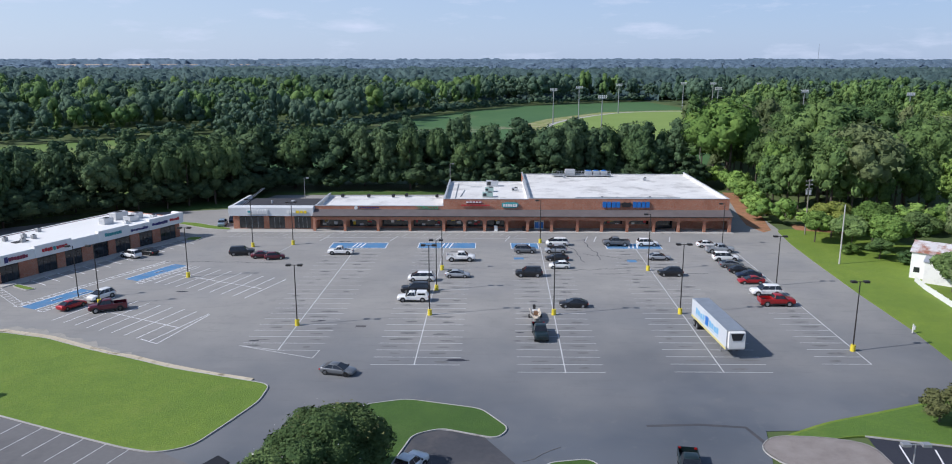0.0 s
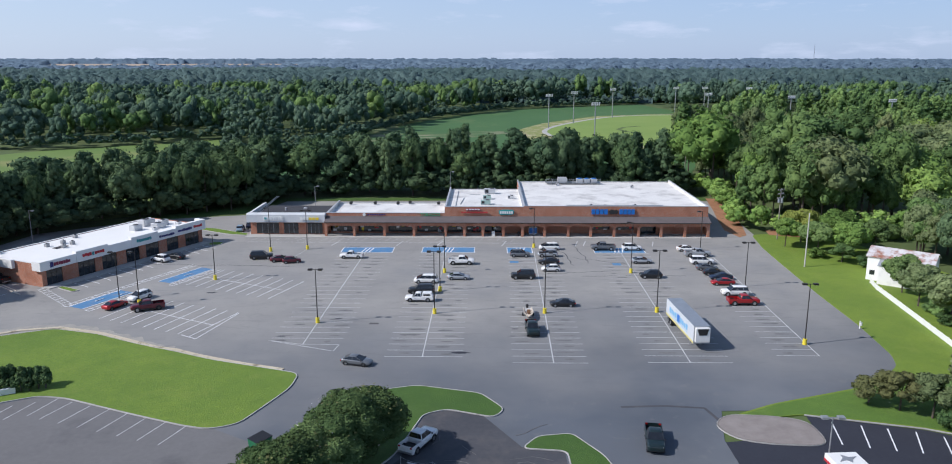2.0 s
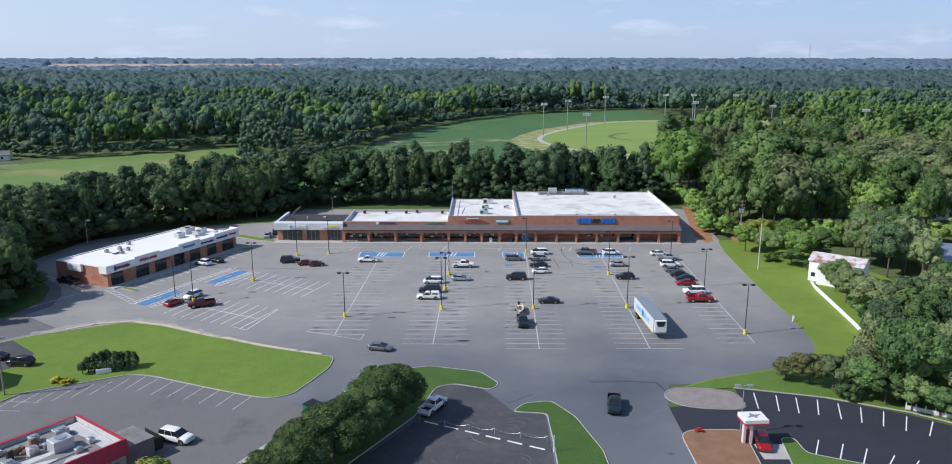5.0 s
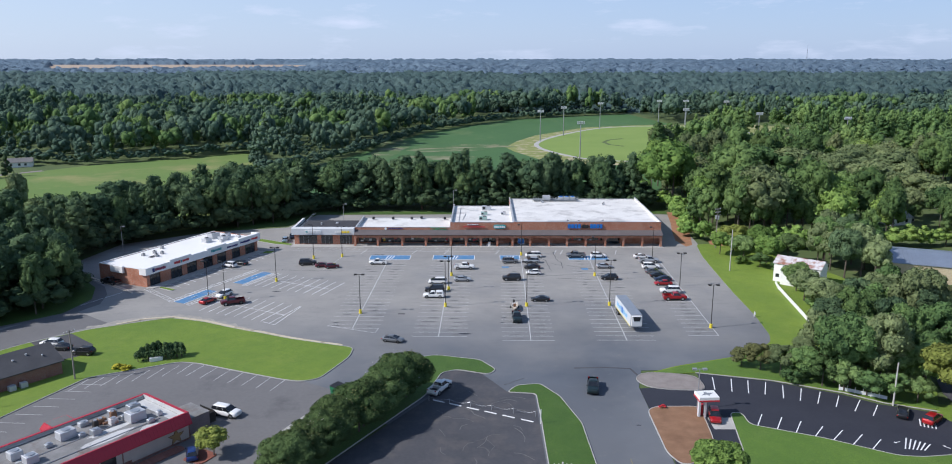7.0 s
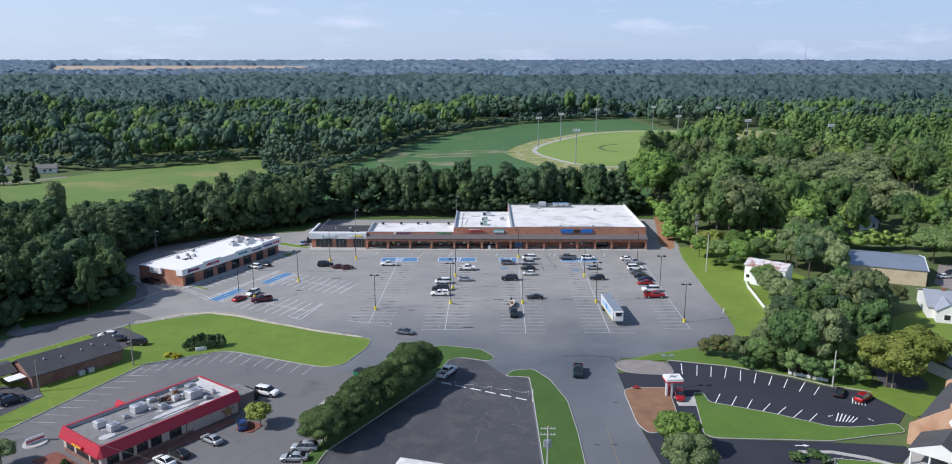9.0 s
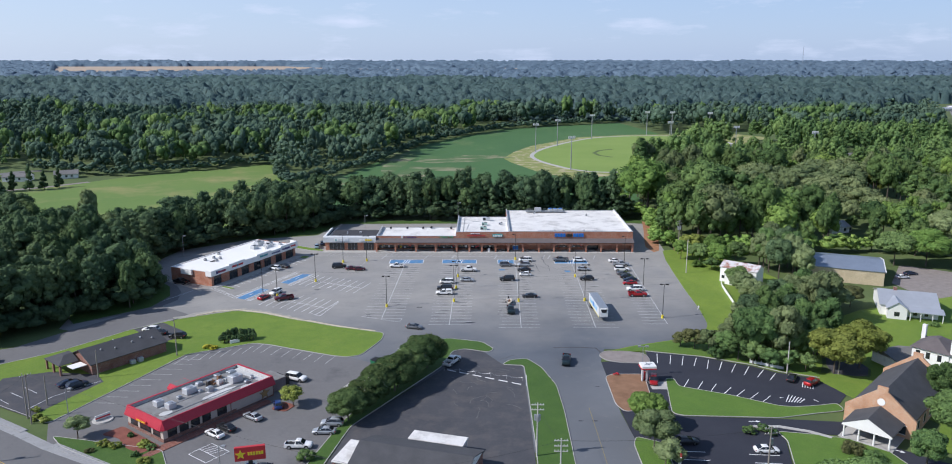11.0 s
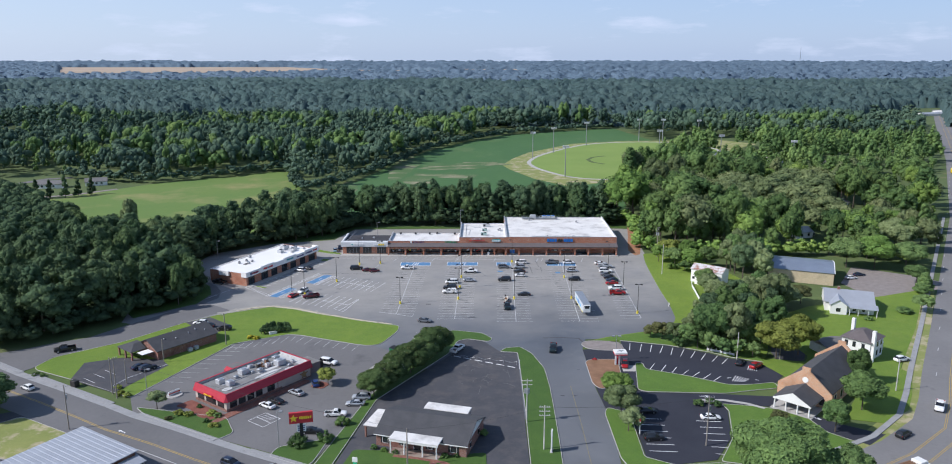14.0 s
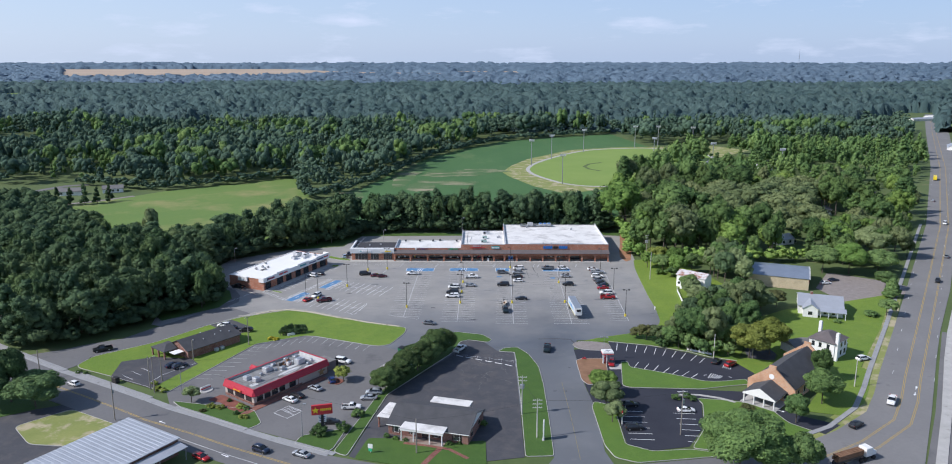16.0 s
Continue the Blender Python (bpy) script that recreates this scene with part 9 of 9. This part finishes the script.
understory("east_undergrowth", [(70, 300), (71, 262), (76, 240), (72, 214), (69, 198), (75, 191), (84, 185), (100, 183), (112, 188), (140, 187), (156, 185), (182, 173)], 33, 4, 8, LEAF_LIGHT, "bright undergrowth along the edge of the woods", UNDER_T)
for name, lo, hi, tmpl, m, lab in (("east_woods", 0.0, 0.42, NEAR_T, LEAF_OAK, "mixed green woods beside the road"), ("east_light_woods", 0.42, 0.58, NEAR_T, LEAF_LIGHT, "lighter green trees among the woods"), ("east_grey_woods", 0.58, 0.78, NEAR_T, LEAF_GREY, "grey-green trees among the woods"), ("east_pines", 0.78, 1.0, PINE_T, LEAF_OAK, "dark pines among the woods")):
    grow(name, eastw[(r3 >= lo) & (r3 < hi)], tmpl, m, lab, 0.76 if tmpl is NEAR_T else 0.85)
trunks("east_trunks", eastw[eastw[:, 1] < 330], "trunks at the edge of the woods")
CLUMP = [(60, 79.5), (70, 76.5), (84, 77.5), (90, 86), (97, 102), (101, 114), (98, 124), (88, 122), (80, 112), (72, 98), (64, 90)]
GROVE = [(98, 150), (104, 138), (110, 158), (112, 178), (100, 174), (95, 166)]
cl = np.concatenate([heights(spread(CLUMP, 6.0, 0.4, 8), 11, 16, 8), heights(spread(GROVE, 6.4, 0.4, 9), 14, 19, 9)])
rc = random.Random(9)
for i, (x, y, h) in enumerate(cl):
    form = "pine" if rc.random() < 0.15 else "full"
    tree("clump_tree", x, y, h, h * rc.uniform(0.55, 0.7) if form == "full" else 5.5, form, rc.choice([LEAF_OAK, LEAF_OAK, LEAF_GREY, LEAF_PINE, LEAF_GREY]), "tall dark green tree in the clump by the lawn", seed=200 + i, leaves=1250, lumps=20, leaf=0.033, group="clump by the lawn")
for i, (x, y, h) in enumerate(((-268, 316, 13), (-262, 320, 12), (-254, 322, 14), (-248, 326, 11), (-243, 332, 12))):
    tree("spruce", x, y, h, 4.4, "cone", LEAF_PINE, "dark cone-shaped conifer beside the meadow", seed=430 + i, leaves=400, lumps=10, group="conifers by the meadow")
RIGHT = [(214, 130), (222, 172), (284, 274), (412, 495), (580, 795), (760, 1000), (1200, 1000), (700, 300), (420, 60)]
rightw = heights(spread(RIGHT, 14, 0.45, 3), 12, 18, 3)

# woods beyond the fields
UPPER = [(-760, 410), (-340, 398), (-300, 402), (-262, 388), (-226, 378), (-147, 436), (-133, 392), (-124, 356), (-112, 344), (-102, 362), (-79, 432), (-52, 554), (-18, 630), (22, 697), (100, 748), (152, 774), (172, 650), (250, 660), (300, 640), (440, 640), (545, 830), (660, 1050), (-760, 1050)]
HOLES = [f for f, _, _ in FAR_FIELDS]
upper = heights(spread(UPPER, 9.0, 0.7, 5, HOLES), 12, 25, 5)
upper = upper[(np.random.RandomState(17).rand(len(upper)) > 0.0012 * (upper[:, 1] - 520)) & (upper[:, 1] < 815) & (np.abs(upper[:, 0] + 10) < 0.65 * (upper[:, 1] + 157) + 20)]
r5 = drift(upper, 7, 0.012)
grow("upper_woods", upper[r5 < 0.2], MID_T, LEAF_OAK, "wide woods beyond the fields", 0.66)
grow("upper_mixed_woods", upper[(r5 >= 0.2) & (r5 < 0.55)], MID_T, LEAF_MIXED_HAZE, "dark green woods beyond the fields", 0.66)
grow("upper_pines", upper[r5 >= 0.55], MPINE_T, LEAF_MIXED_HAZE, "pine woods beyond the fields", 0.8)
understory("field_edge", [(-298, 398), (-262, 384), (-226, 374), (-190, 398), (-147, 434), (-131, 390), (-122, 354), (-112, 340), (-100, 360), (-77, 430), (-50, 552), (-16, 626), (24, 692), (100, 742), (150, 768)], 35, 4, 9, LEAF_MIXED_HAZE, "young growth along the edge of the fields", SCRUB_T)
rightw = rightw[rightw[:, 1] > 0.9 * (rightw[:, 0] - 130)]
grow("right_woods", rightw, FAR_T, LEAF_OAK, "woods across the main road", 1.1)
SIDE = [(-330, 60), (-330, 318), (-760, 380), (-700, 60)]
grow("side_woods", heights(spread(SIDE, 16, 0.45, 12), 13, 19, 12), FAR_T, LEAF_OAK, "woods to the side of the hay meadow", 0.9)

# the canopy beyond, in two sheets: lumpy crowns to 2 km, then woods to the horizon
def canopy(name, y0, y1, rows, cols_n, low, high, rough, seed, material, label):
    """A sheet of treetops from y0 to y1 that widens with distance."""
    rf = np.random.RandomState(seed)
    ys = y0 * np.exp(np.linspace(0, math.log(y1 / y0), rows))
    cols = np.linspace(-0.8, 0.8, cols_n)
    gx = cols[None, :] * (ys[:, None] + 260)
    gy = np.repeat(ys[:, None], cols_n, 1)
    dx, dy = gx[:, 1:2] - gx[:, 0:1], (ys[1:] - ys[:-1]).mean()
    gx = gx + rf.uniform(-0.5, 0.5, gx.shape) * dx
    gy = gy + rf.uniform(-0.45, 0.45, gx.shape) * dy
    bumps = rf.normal(0, 1, gx.shape)
    bumps = (bumps + 0.7 * np.roll(bumps, 1, 1) + 0.4 * np.roll(bumps, 1, 0)) / 1.3
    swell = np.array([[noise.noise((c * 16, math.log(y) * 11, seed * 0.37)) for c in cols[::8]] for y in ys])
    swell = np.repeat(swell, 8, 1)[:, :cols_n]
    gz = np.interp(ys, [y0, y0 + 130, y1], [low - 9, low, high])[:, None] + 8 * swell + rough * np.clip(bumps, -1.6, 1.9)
    hole = inside([(360, 760), (548, 780), (740, 1120), (690, 1120)], gx, gy)
    for f in HOLES:
        hole |= inside(f, gx, gy)
    gz = np.where(hole, -2.0, gz)
    idx = np.arange(gx.size).reshape(gx.shape)
    quads = np.stack([idx[:-1, :-1], idx[:-1, 1:], idx[1:, 1:], idx[1:, :-1]], -1).reshape(-1, 4)
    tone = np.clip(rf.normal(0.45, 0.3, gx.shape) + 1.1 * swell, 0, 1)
    return tagged(new(name, big_mesh(name, np.stack([gx, gy, gz], -1).reshape(-1, 3), [quads], material, tone.ravel())), label, "woods", kind="stuff")


# both sheets carry the haze in their leaf colour
canopy("far_treetops", 790, 2050, 130, 560, 13, 15, 3.6, 21, LEAF_FAR_HAZE, "dark woods far off beyond the fields, tinted with haze")
canopy("far_woods", 1985, 4850, 110, 520, 14, 37, 4.6, 22, LEAF_HORIZON_HAZE, "hazy dark woods reaching to the horizon")

# ---- lamps, poles and small fixtures ----
def lot_lamp(x, y, h, deg=0, heads=2, base=True, material=BRONZE):
    t = thing("parking_lamp", "tall dark parking-lot lamp on a yellow base" if base else "tall dark parking-lot lamp", "lamp post", turned(x, y, deg), "parking lamps")
    if base:
        part("base", Shape().rod((0, 0, 0), (0, 0, 0.95), 0.36, 0.34, 14), YELLOW, t, "yellow painted concrete base")
    part("pole", Shape().rod((0, 0, -0.1 if not base else 0.95), (0, 0, h), 0.1, 0.07, 8), material, t)
    part("arm", Shape().box(-0.7, 0.7, -0.04, 0.04, h - 0.1, h - 0.02) if heads == 2 else Shape().box(-0.04, 0.7, -0.04, 0.04, h - 0.1, h - 0.02), material, t)
    for s in (1, -1)[:heads]:
        head = part("lamp_head", Shape().box(min(s * 0.5, s * 1.25), max(s * 0.5, s * 1.25), -0.28, 0.28, h - 0.2, h + 0.1, 0.03), material, t)
        part("lens", Shape().box(min(s * 0.6, s * 1.15), max(s * 0.6, s * 1.15), -0.2, 0.2, h - 0.225, h - 0.2), LAMPGLASS, head)
    return t


for x, y, h, n, b in ((-29.3, 119.7, 9.7, 2, True), (-9.2, 125.0, 11.6, 2, True), (10.75, 125.4, 11.4, 2, True), (31.2, 126.2, 11.6, 2, True), (51.6, 110.3, 10.2, 2, True), (-9.0, 138.7, 9.2, 2, True), (-8.8, 152.1, 9.0, 1, True),
                      (-51.4, 170.4, 10.6, 1, True), (-43.1, 172.6, 9.6, 2, True), (11.8, 175.1, 9.7, 1, True), (31.3, 152.4, 11.2, 1, True), (52.6, 142.6, 9.2, 2, False), (51.9, 173.5, 9.4, 1, False), (-70.5, 133.2, 9.2, 1, False), (-64.9, 129.4, 10.2, 1, True), (-56.4, 146.2, 9.6, 2, True)):
    lot_lamp(x, y, h, 0 if n == 2 else 180, n, b)
for x, y, h in ((-112, 176, 8.7), (-49.5, 212, 9.0), (-11.5, 240, 9.2), (-86, 44.6, 7.5), (-45.6, 18.4, 9.0)):
    lot_lamp(x, y, h, 0, 1, False, GREY_POLE)
lot_lamp(37.3, 68.9, 7.6, 0, 2, False, GREY_POLE)


def utility_pole(x, y, h, deg, label, arms=2, cans=0, material=WOOD_POLE):
    t = thing("utility_pole", label, "utility pole", turned(x, y, deg), "utility poles")
    part("post", Shape().rod((0, 0, -0.2), (0, 0, h), 0.17, 0.11, 8), material, t)
    for k in range(arms):
        a = part("crossarm", Shape().box(-1.2, 1.2, -0.06, 0.06, h - 0.5 - k * 1.0, h - 0.36 - k * 1.0), material, t)
        for s in (-1.05, -0.5, 0.5, 1.05):
            part("insulator", Shape().rod((s, 0, h - 0.36 - k), (s, 0, h - 0.14 - k), 0.06, 0.04, 6), LAMPGLASS, a)
    for k in range(cans):
        a = k * 2.1 + 0.6
        part("transformer", Shape().rod((math.cos(a) * 0.42, math.sin(a) * 0.42, h - 3.6), (math.cos(a) * 0.42, math.sin(a) * 0.42, h - 2.5), 0.28, 0.28, 10), STEEL, t, "grey transformer can")
    return (x, y, h)


POLES = [utility_pole(70.5, 157.4, 12.2, 35, "leaning pale wooden utility pole on the lawn", 0, 0, WOOD_PALE), utility_pole(74.3, 184.2, 13.2, 30, "wooden utility pole with transformers by the woods", 3, 3),
      utility_pole(72.3, 70.9, 8.0, 0, "wooden utility pole beside the black lot", 0, 0, WOOD_PALE), utility_pole(9.9, 31.4, 11.0, 0, "wooden utility pole with transformers on the verge", 2, 3, WOOD_PALE), utility_pole(13.0, 18.5, 10.6, 0, "wooden utility pole with three crossarms on the verge", 3, 0, WOOD_PALE),
      utility_pole(49.3, 20.5, 12.0, 10, "wooden utility pole in the black lot", 2, 1), utility_pole(-93.4, 43.8, 11.0, 60, "dark wooden utility pole by the street", 1), utility_pole(-95.6, 46.2, 10.0, 60, "dark wooden utility pole by the street", 0),
      utility_pole(-96.8, 27.0, 11.0, 60, "dark wooden utility pole at the street corner", 0, 1), utility_pole(-77.6, 80.6, 10.0, 60, "dark wooden utility pole by the lot edge", 1), utility_pole(106.6, 49.6, 8.5, 0, "wooden utility pole on the road verge", 0, 0, WOOD_PALE), utility_pole(-16.4, 10.6, 9.0, 0, "wooden utility pole before the office", 0),
      utility_pole(84.3, 70.4, 5.5, 0, "short wooden pole by the lane", 0), utility_pole(70, 262, 14, 20, "wooden utility pole in the clearing", 2), utility_pole(-131, 53, 9, 30, "wooden utility pole at the junction", 0), utility_pole(-90.8, 66.8, 7.0, 30, "dark wooden pole beside the clinic lawn", 0), utility_pole(-94.6, 52.0, 7.0, 30, "wooden light pole in the clinic lot", 0)]
for x, y in ((41.2, 502), (62, 542), (98, 596), (58, 405), (155, 632), (178.5, 632), (211, 622), (150, 520), (190, 480), (232, 440)):
    t = thing("floodlight_pole", "tall pale floodlight pole at the sports ground", "floodlight", turned(x, y, 0), "floodlights")
    part("mast", Shape().rod((0, 0, -0.2), (0, 0, 21), 0.38, 0.26, 8), GREY_POLE, t)
    part("crossarm", Shape().box(-2.2, 2.2, -0.12, 0.12, 20.4, 20.7).box(-2.2, 2.2, -0.12, 0.12, 21.3, 21.6), GREY_POLE, t)
    for k in range(5):
        for z in (20.75, 21.65):
            part("flood_lamp", Shape().box(-2.1 + k * 0.95, -1.5 + k * 0.95, -0.45, 0.2, z, z + 0.65, 0.05), LAMPGLASS, t)
tower = thing("radio_mast", "thin lattice mast on the far horizon", "mast", turned(1780, 4300, 0))
part("lattice", Shape().rod((-1, -1, 0), (0, 0, 120), 0.8, 0.5, 4).rod((3, -1, 0), (0, 0, 120), 0.8, 0.5, 4), STEEL, tower)
# white totem and small signs
tot = thing("totem_sign", "tall white blade sign on the verge", "sign", turned(14.6, 17.6, 80))
part("panel", Shape().box(-0.7, 0.7, -0.14, 0.14, 0.3, 5.2, 0.03), WHITE, tot)
part("foot", Shape().box(-0.9, 0.9, -0.3, 0.3, 0, 0.3, 0.03), CONCRETE, tot)
pyl = thing("pole_sign", "tall red restaurant pole sign with yellow star shape", "sign", turned(-40.9, 20.4, 14))
part("post", Shape().box(-0.35, 0.35, -0.2, 0.2, 0, 5.4), BLACK, pyl)
cab = part("sign_cabinet", Shape().box(-2.6, 2.6, -0.3, 0.3, 5.3, 7.9, 0.05), SIGN_RED, pyl, "red sign cabinet")
st5 = [(-1.6 + math.cos(math.pi / 2 + i * math.pi / 5) * (0.95 if i % 2 == 0 else 0.42), 6.55 + math.sin(math.pi / 2 + i * math.pi / 5) * (0.95 if i % 2 == 0 else 0.42)) for i in range(10)]
part("star_shape", Shape().loft([[(x, -0.36, z) for x, z in st5], [(x, -0.3, z) for x, z in st5]]), SIGN_YELLOW, cab, "yellow star shape")
for k in range(6):
    part("letter_bar", Shape().box(-0.4 + k * 0.46, -0.06 + k * 0.46, -0.35, -0.3, 6.3, 6.9), SIGN_YELLOW, cab)
rb = part("reader_board", Shape().box(-1.0, 1.0, -0.15, 0.15, 3.2, 4.9, 0.03), WHITE, pyl, "white reader board with dark bars")
for z in (3.5, 4.0, 4.5):
    part("text_bar", Shape().box(-0.75, 0.75, -0.18, -0.15, z, z + 0.22), SIGN_NAVY, rb)
nb = thing("notice_sign", "small white and green sign on the lawn", "sign", turned(-27.5, 10.6, -15))
part("post", Shape().rod((0, 0, 0), (0, 0, 1.4), 0.06, n=6), WHITE, nb)
part("panel", Shape().box(-0.6, 0.6, -0.05, 0.05, 1.3, 2.4, 0.02), WHITE, nb)
part("lower_panel", Shape().box(-0.45, 0.45, -0.07, 0.03, 0.5, 1.2, 0.02), SIGN_GREEN, nb)
rs2 = thing("drive_sign", "red and white sign panel by the black lot", "sign", turned(35.6, 26.4, 80))
part("panel", Shape().box(-1.6, 1.6, -0.12, 0.12, 0.6, 3.6, 0.03), PANEL_WHITE, rs2)
part("head", Shape().box(-1.6, 1.6, -0.14, 0.14, 3.6, 4.3, 0.03), SIGN_RED, rs2)
for x in (-1.2, 1.2):
    part("post", Shape().rod((x, 0, 0), (x, 0, 0.7), 0.08), GREY_POLE, rs2)
# bank machine kiosk
atm = thing("bank_kiosk", "drive-up bank machine under a white canopy", "kiosk", turned(38.0, 66.2, 4))
part("canopy", Shape().box(-1.7, 1.7, -1.3, 1.5, 3.3, 4.15, 0.05), WHITE, atm, "white canopy with a red band")
part("red_band", Shape().box(-1.73, 1.73, -1.33, 1.53, 3.32, 3.6), SIGN_RED, atm)
part("bird_shape", Shape().prism([(-1.1, -0.5), (-0.2, -0.2), (0.2, -0.7), (0.5, -0.1), (1.2, 0.5), (0.3, 0.4), (-0.3, 1.0), (-0.4, 0.3)], 4.15, 4.18), GREY_POLE, atm, "dark plain emblem on the canopy")
for x in (-1.2, -0.2):
    part("column", Shape().box(x - 0.18, x + 0.18, -0.3, 0.3, 0, 3.3), PANEL_GREY, atm)
part("machine", Shape().box(-1.1, -0.2, 0.35, 1.1, 0.1, 2.0, 0.04), SIGN_RED, atm)
structure("kiosk_pad", Shape().box(38.2, 43.2, 61.6, 65.8, 0, 0.045), CONCRETE, "pale concrete pad at the bank machine", "pad")
# dumpster and carts
dm = thing("dumpster", "green metal dumpster beside the hedge", "dumpster", turned(-26.6, 75.4, 60) @ Matrix.Diagonal((0.85, 0.85, 0.85, 1)))
part("bin_body", Shape().loft([[(-1.3, -0.8, 0.1), (1.3, -0.8, 0.1), (1.3, 0.8, 0.1), (-1.3, 0.8, 0.1)], [(-1.4, -0.95, 1.5), (1.4, -0.95, 1.5), (1.4, 0.95, 1.8), (-1.4, 0.95, 1.8)]]), DUMPSTER, dm)
part("lid", Shape().loft([[(-1.42, -0.97, 1.5), (1.42, -0.97, 1.5), (1.42, 0.97, 1.8), (-1.42, 0.97, 1.8)], [(-1.42, -0.97, 1.56), (1.42, -0.97, 1.56), (1.42, 0.97, 1.86), (-1.42, 0.97, 1.86)]]), BLACK, dm)
structure("dumpster_pad", Shape().prism([(-33.5, 59.5), (-30.5, 66.2), (-28.6, 65.6), (-31.6, 58.8)], 0, 0.03), CONCRETE, "pale concrete pad", "pad")
gb = thing("stone_sign", "low pale stone sign in the lawn bed", "sign", turned(-65.8, 89.6, 30, 0.1))
part("slab", Shape().box(-1.2, 1.2, -0.3, 0.3, 0, 0.9, 0.06), PANEL_WHITE, gb)
for x, y in ((31.4, 69.2),):
    t = thing("flower_bed", "small red flower cluster at the bed corner", "flowers", turned(x, y, 0, 0.1))
    v, qf, cf = crown(77, "shrub", 6, 120, 0.09)
    part("blooms", big_mesh("blooms", v * np.array([1.6, 1.2, 0.7]), [qf, cf], SIGN_RED), None, t)
br_ = thing("brick_planter", "dark brown trash enclosure by the street", "box", turned(-107.6, 50.6, -28, 0.1))
part("box_body", Shape().box(-0.9, 0.9, -0.7, 0.7, 0, 1.6, 0.05), BRONZE, br_)
for x, y, h in ((73.9, 106.5, 3.0), (63.8, 117.5, 1.4)):
    t = thing("white_marker", "white utility marker with small cans on the lawn", "marker", turned(x, y, 15, 0.1))
    part("post", Shape().rod((0, 0, 0), (0, 0, h), 0.1, n=8), WHITE, t)
    part("can", Shape().rod((0.2, 0, h * 0.4), (0.2, 0, h * 0.8), 0.22, n=8), WHITE, t)
# overhead wires
for a, b in (((9.9, 31.4, 10.6), (13.0, 18.5, 10.2)), ((-93.4, 43.8, 10.6), (-96.8, 27.0, 10.6)), ((-93.4, 43.8, 10.6), (-16.4, 10.6, 8.8)), ((-16.4, 10.6, 8.8), (13.0, 18.5, 10.2)), ((13, 18.5, 10.2), (49.3, 20.5, 11.6)), ((70.5, 157.4, 12.0), (74.3, 184.2, 12.8))):
    A, B = Vector(a), Vector(b)
    pts = [A.lerp(B, i / 8) - Vector((0, 0, 0.9 * 4 * (i / 8) * (1 - i / 8))) for i in range(9)]
    sh = Shape().loft([[p + Vector(o) * 0.02 for o in ((0, 0.7, 1), (0.7, -0.7, 0), (-0.7, 0, -1))] for p in pts])
    tagged(part("overhead_wire", sh, BLACK), "thin dark overhead wire between poles", "wire")

# chain barrier across the dark lot, and the slab by the dumpster
chain = thing("chain_barrier", "low posts with a slack chain across the lot", "barrier")
CH = [Vector((-9.6, 71.9, 0)).lerp(Vector((9.0, 66.0, 0)), i / 5) for i in range(6)]
for p in CH:
    part("post", Shape().rod((p.x, p.y, 0), (p.x, p.y, 1.0), 0.06, n=6), GREY_POLE, chain)
for p, q in zip(CH[:-1], CH[1:]):
    pts = [p.lerp(q, i / 6) + Vector((0, 0, 0.92 - 1.6 * (i / 6) * (1 - i / 6))) for i in range(7)]
    part("chain", Shape().loft([[c + Vector(o) * 0.016 for o in ((0, 0.7, 1), (0.7, -0.7, 0), (-0.7, 0, -1))] for c in pts]), STEEL, chain)
tagged(part("marker_post", Shape().rod((9.7, 63.3, 0), (9.7, 63.3, 2.6), 0.07, n=8), WHITE), "slender white marker post on the verge", "post")
tagged(part("dumpster_slab", Shape().prism([(-31.0, 60.2), (-28.6, 59.6), (-27.0, 67.0), (-29.4, 68.2)], 0, 0.06), CONCRETE), "pale concrete slab beside the dumpster", "slab", kind="structure")
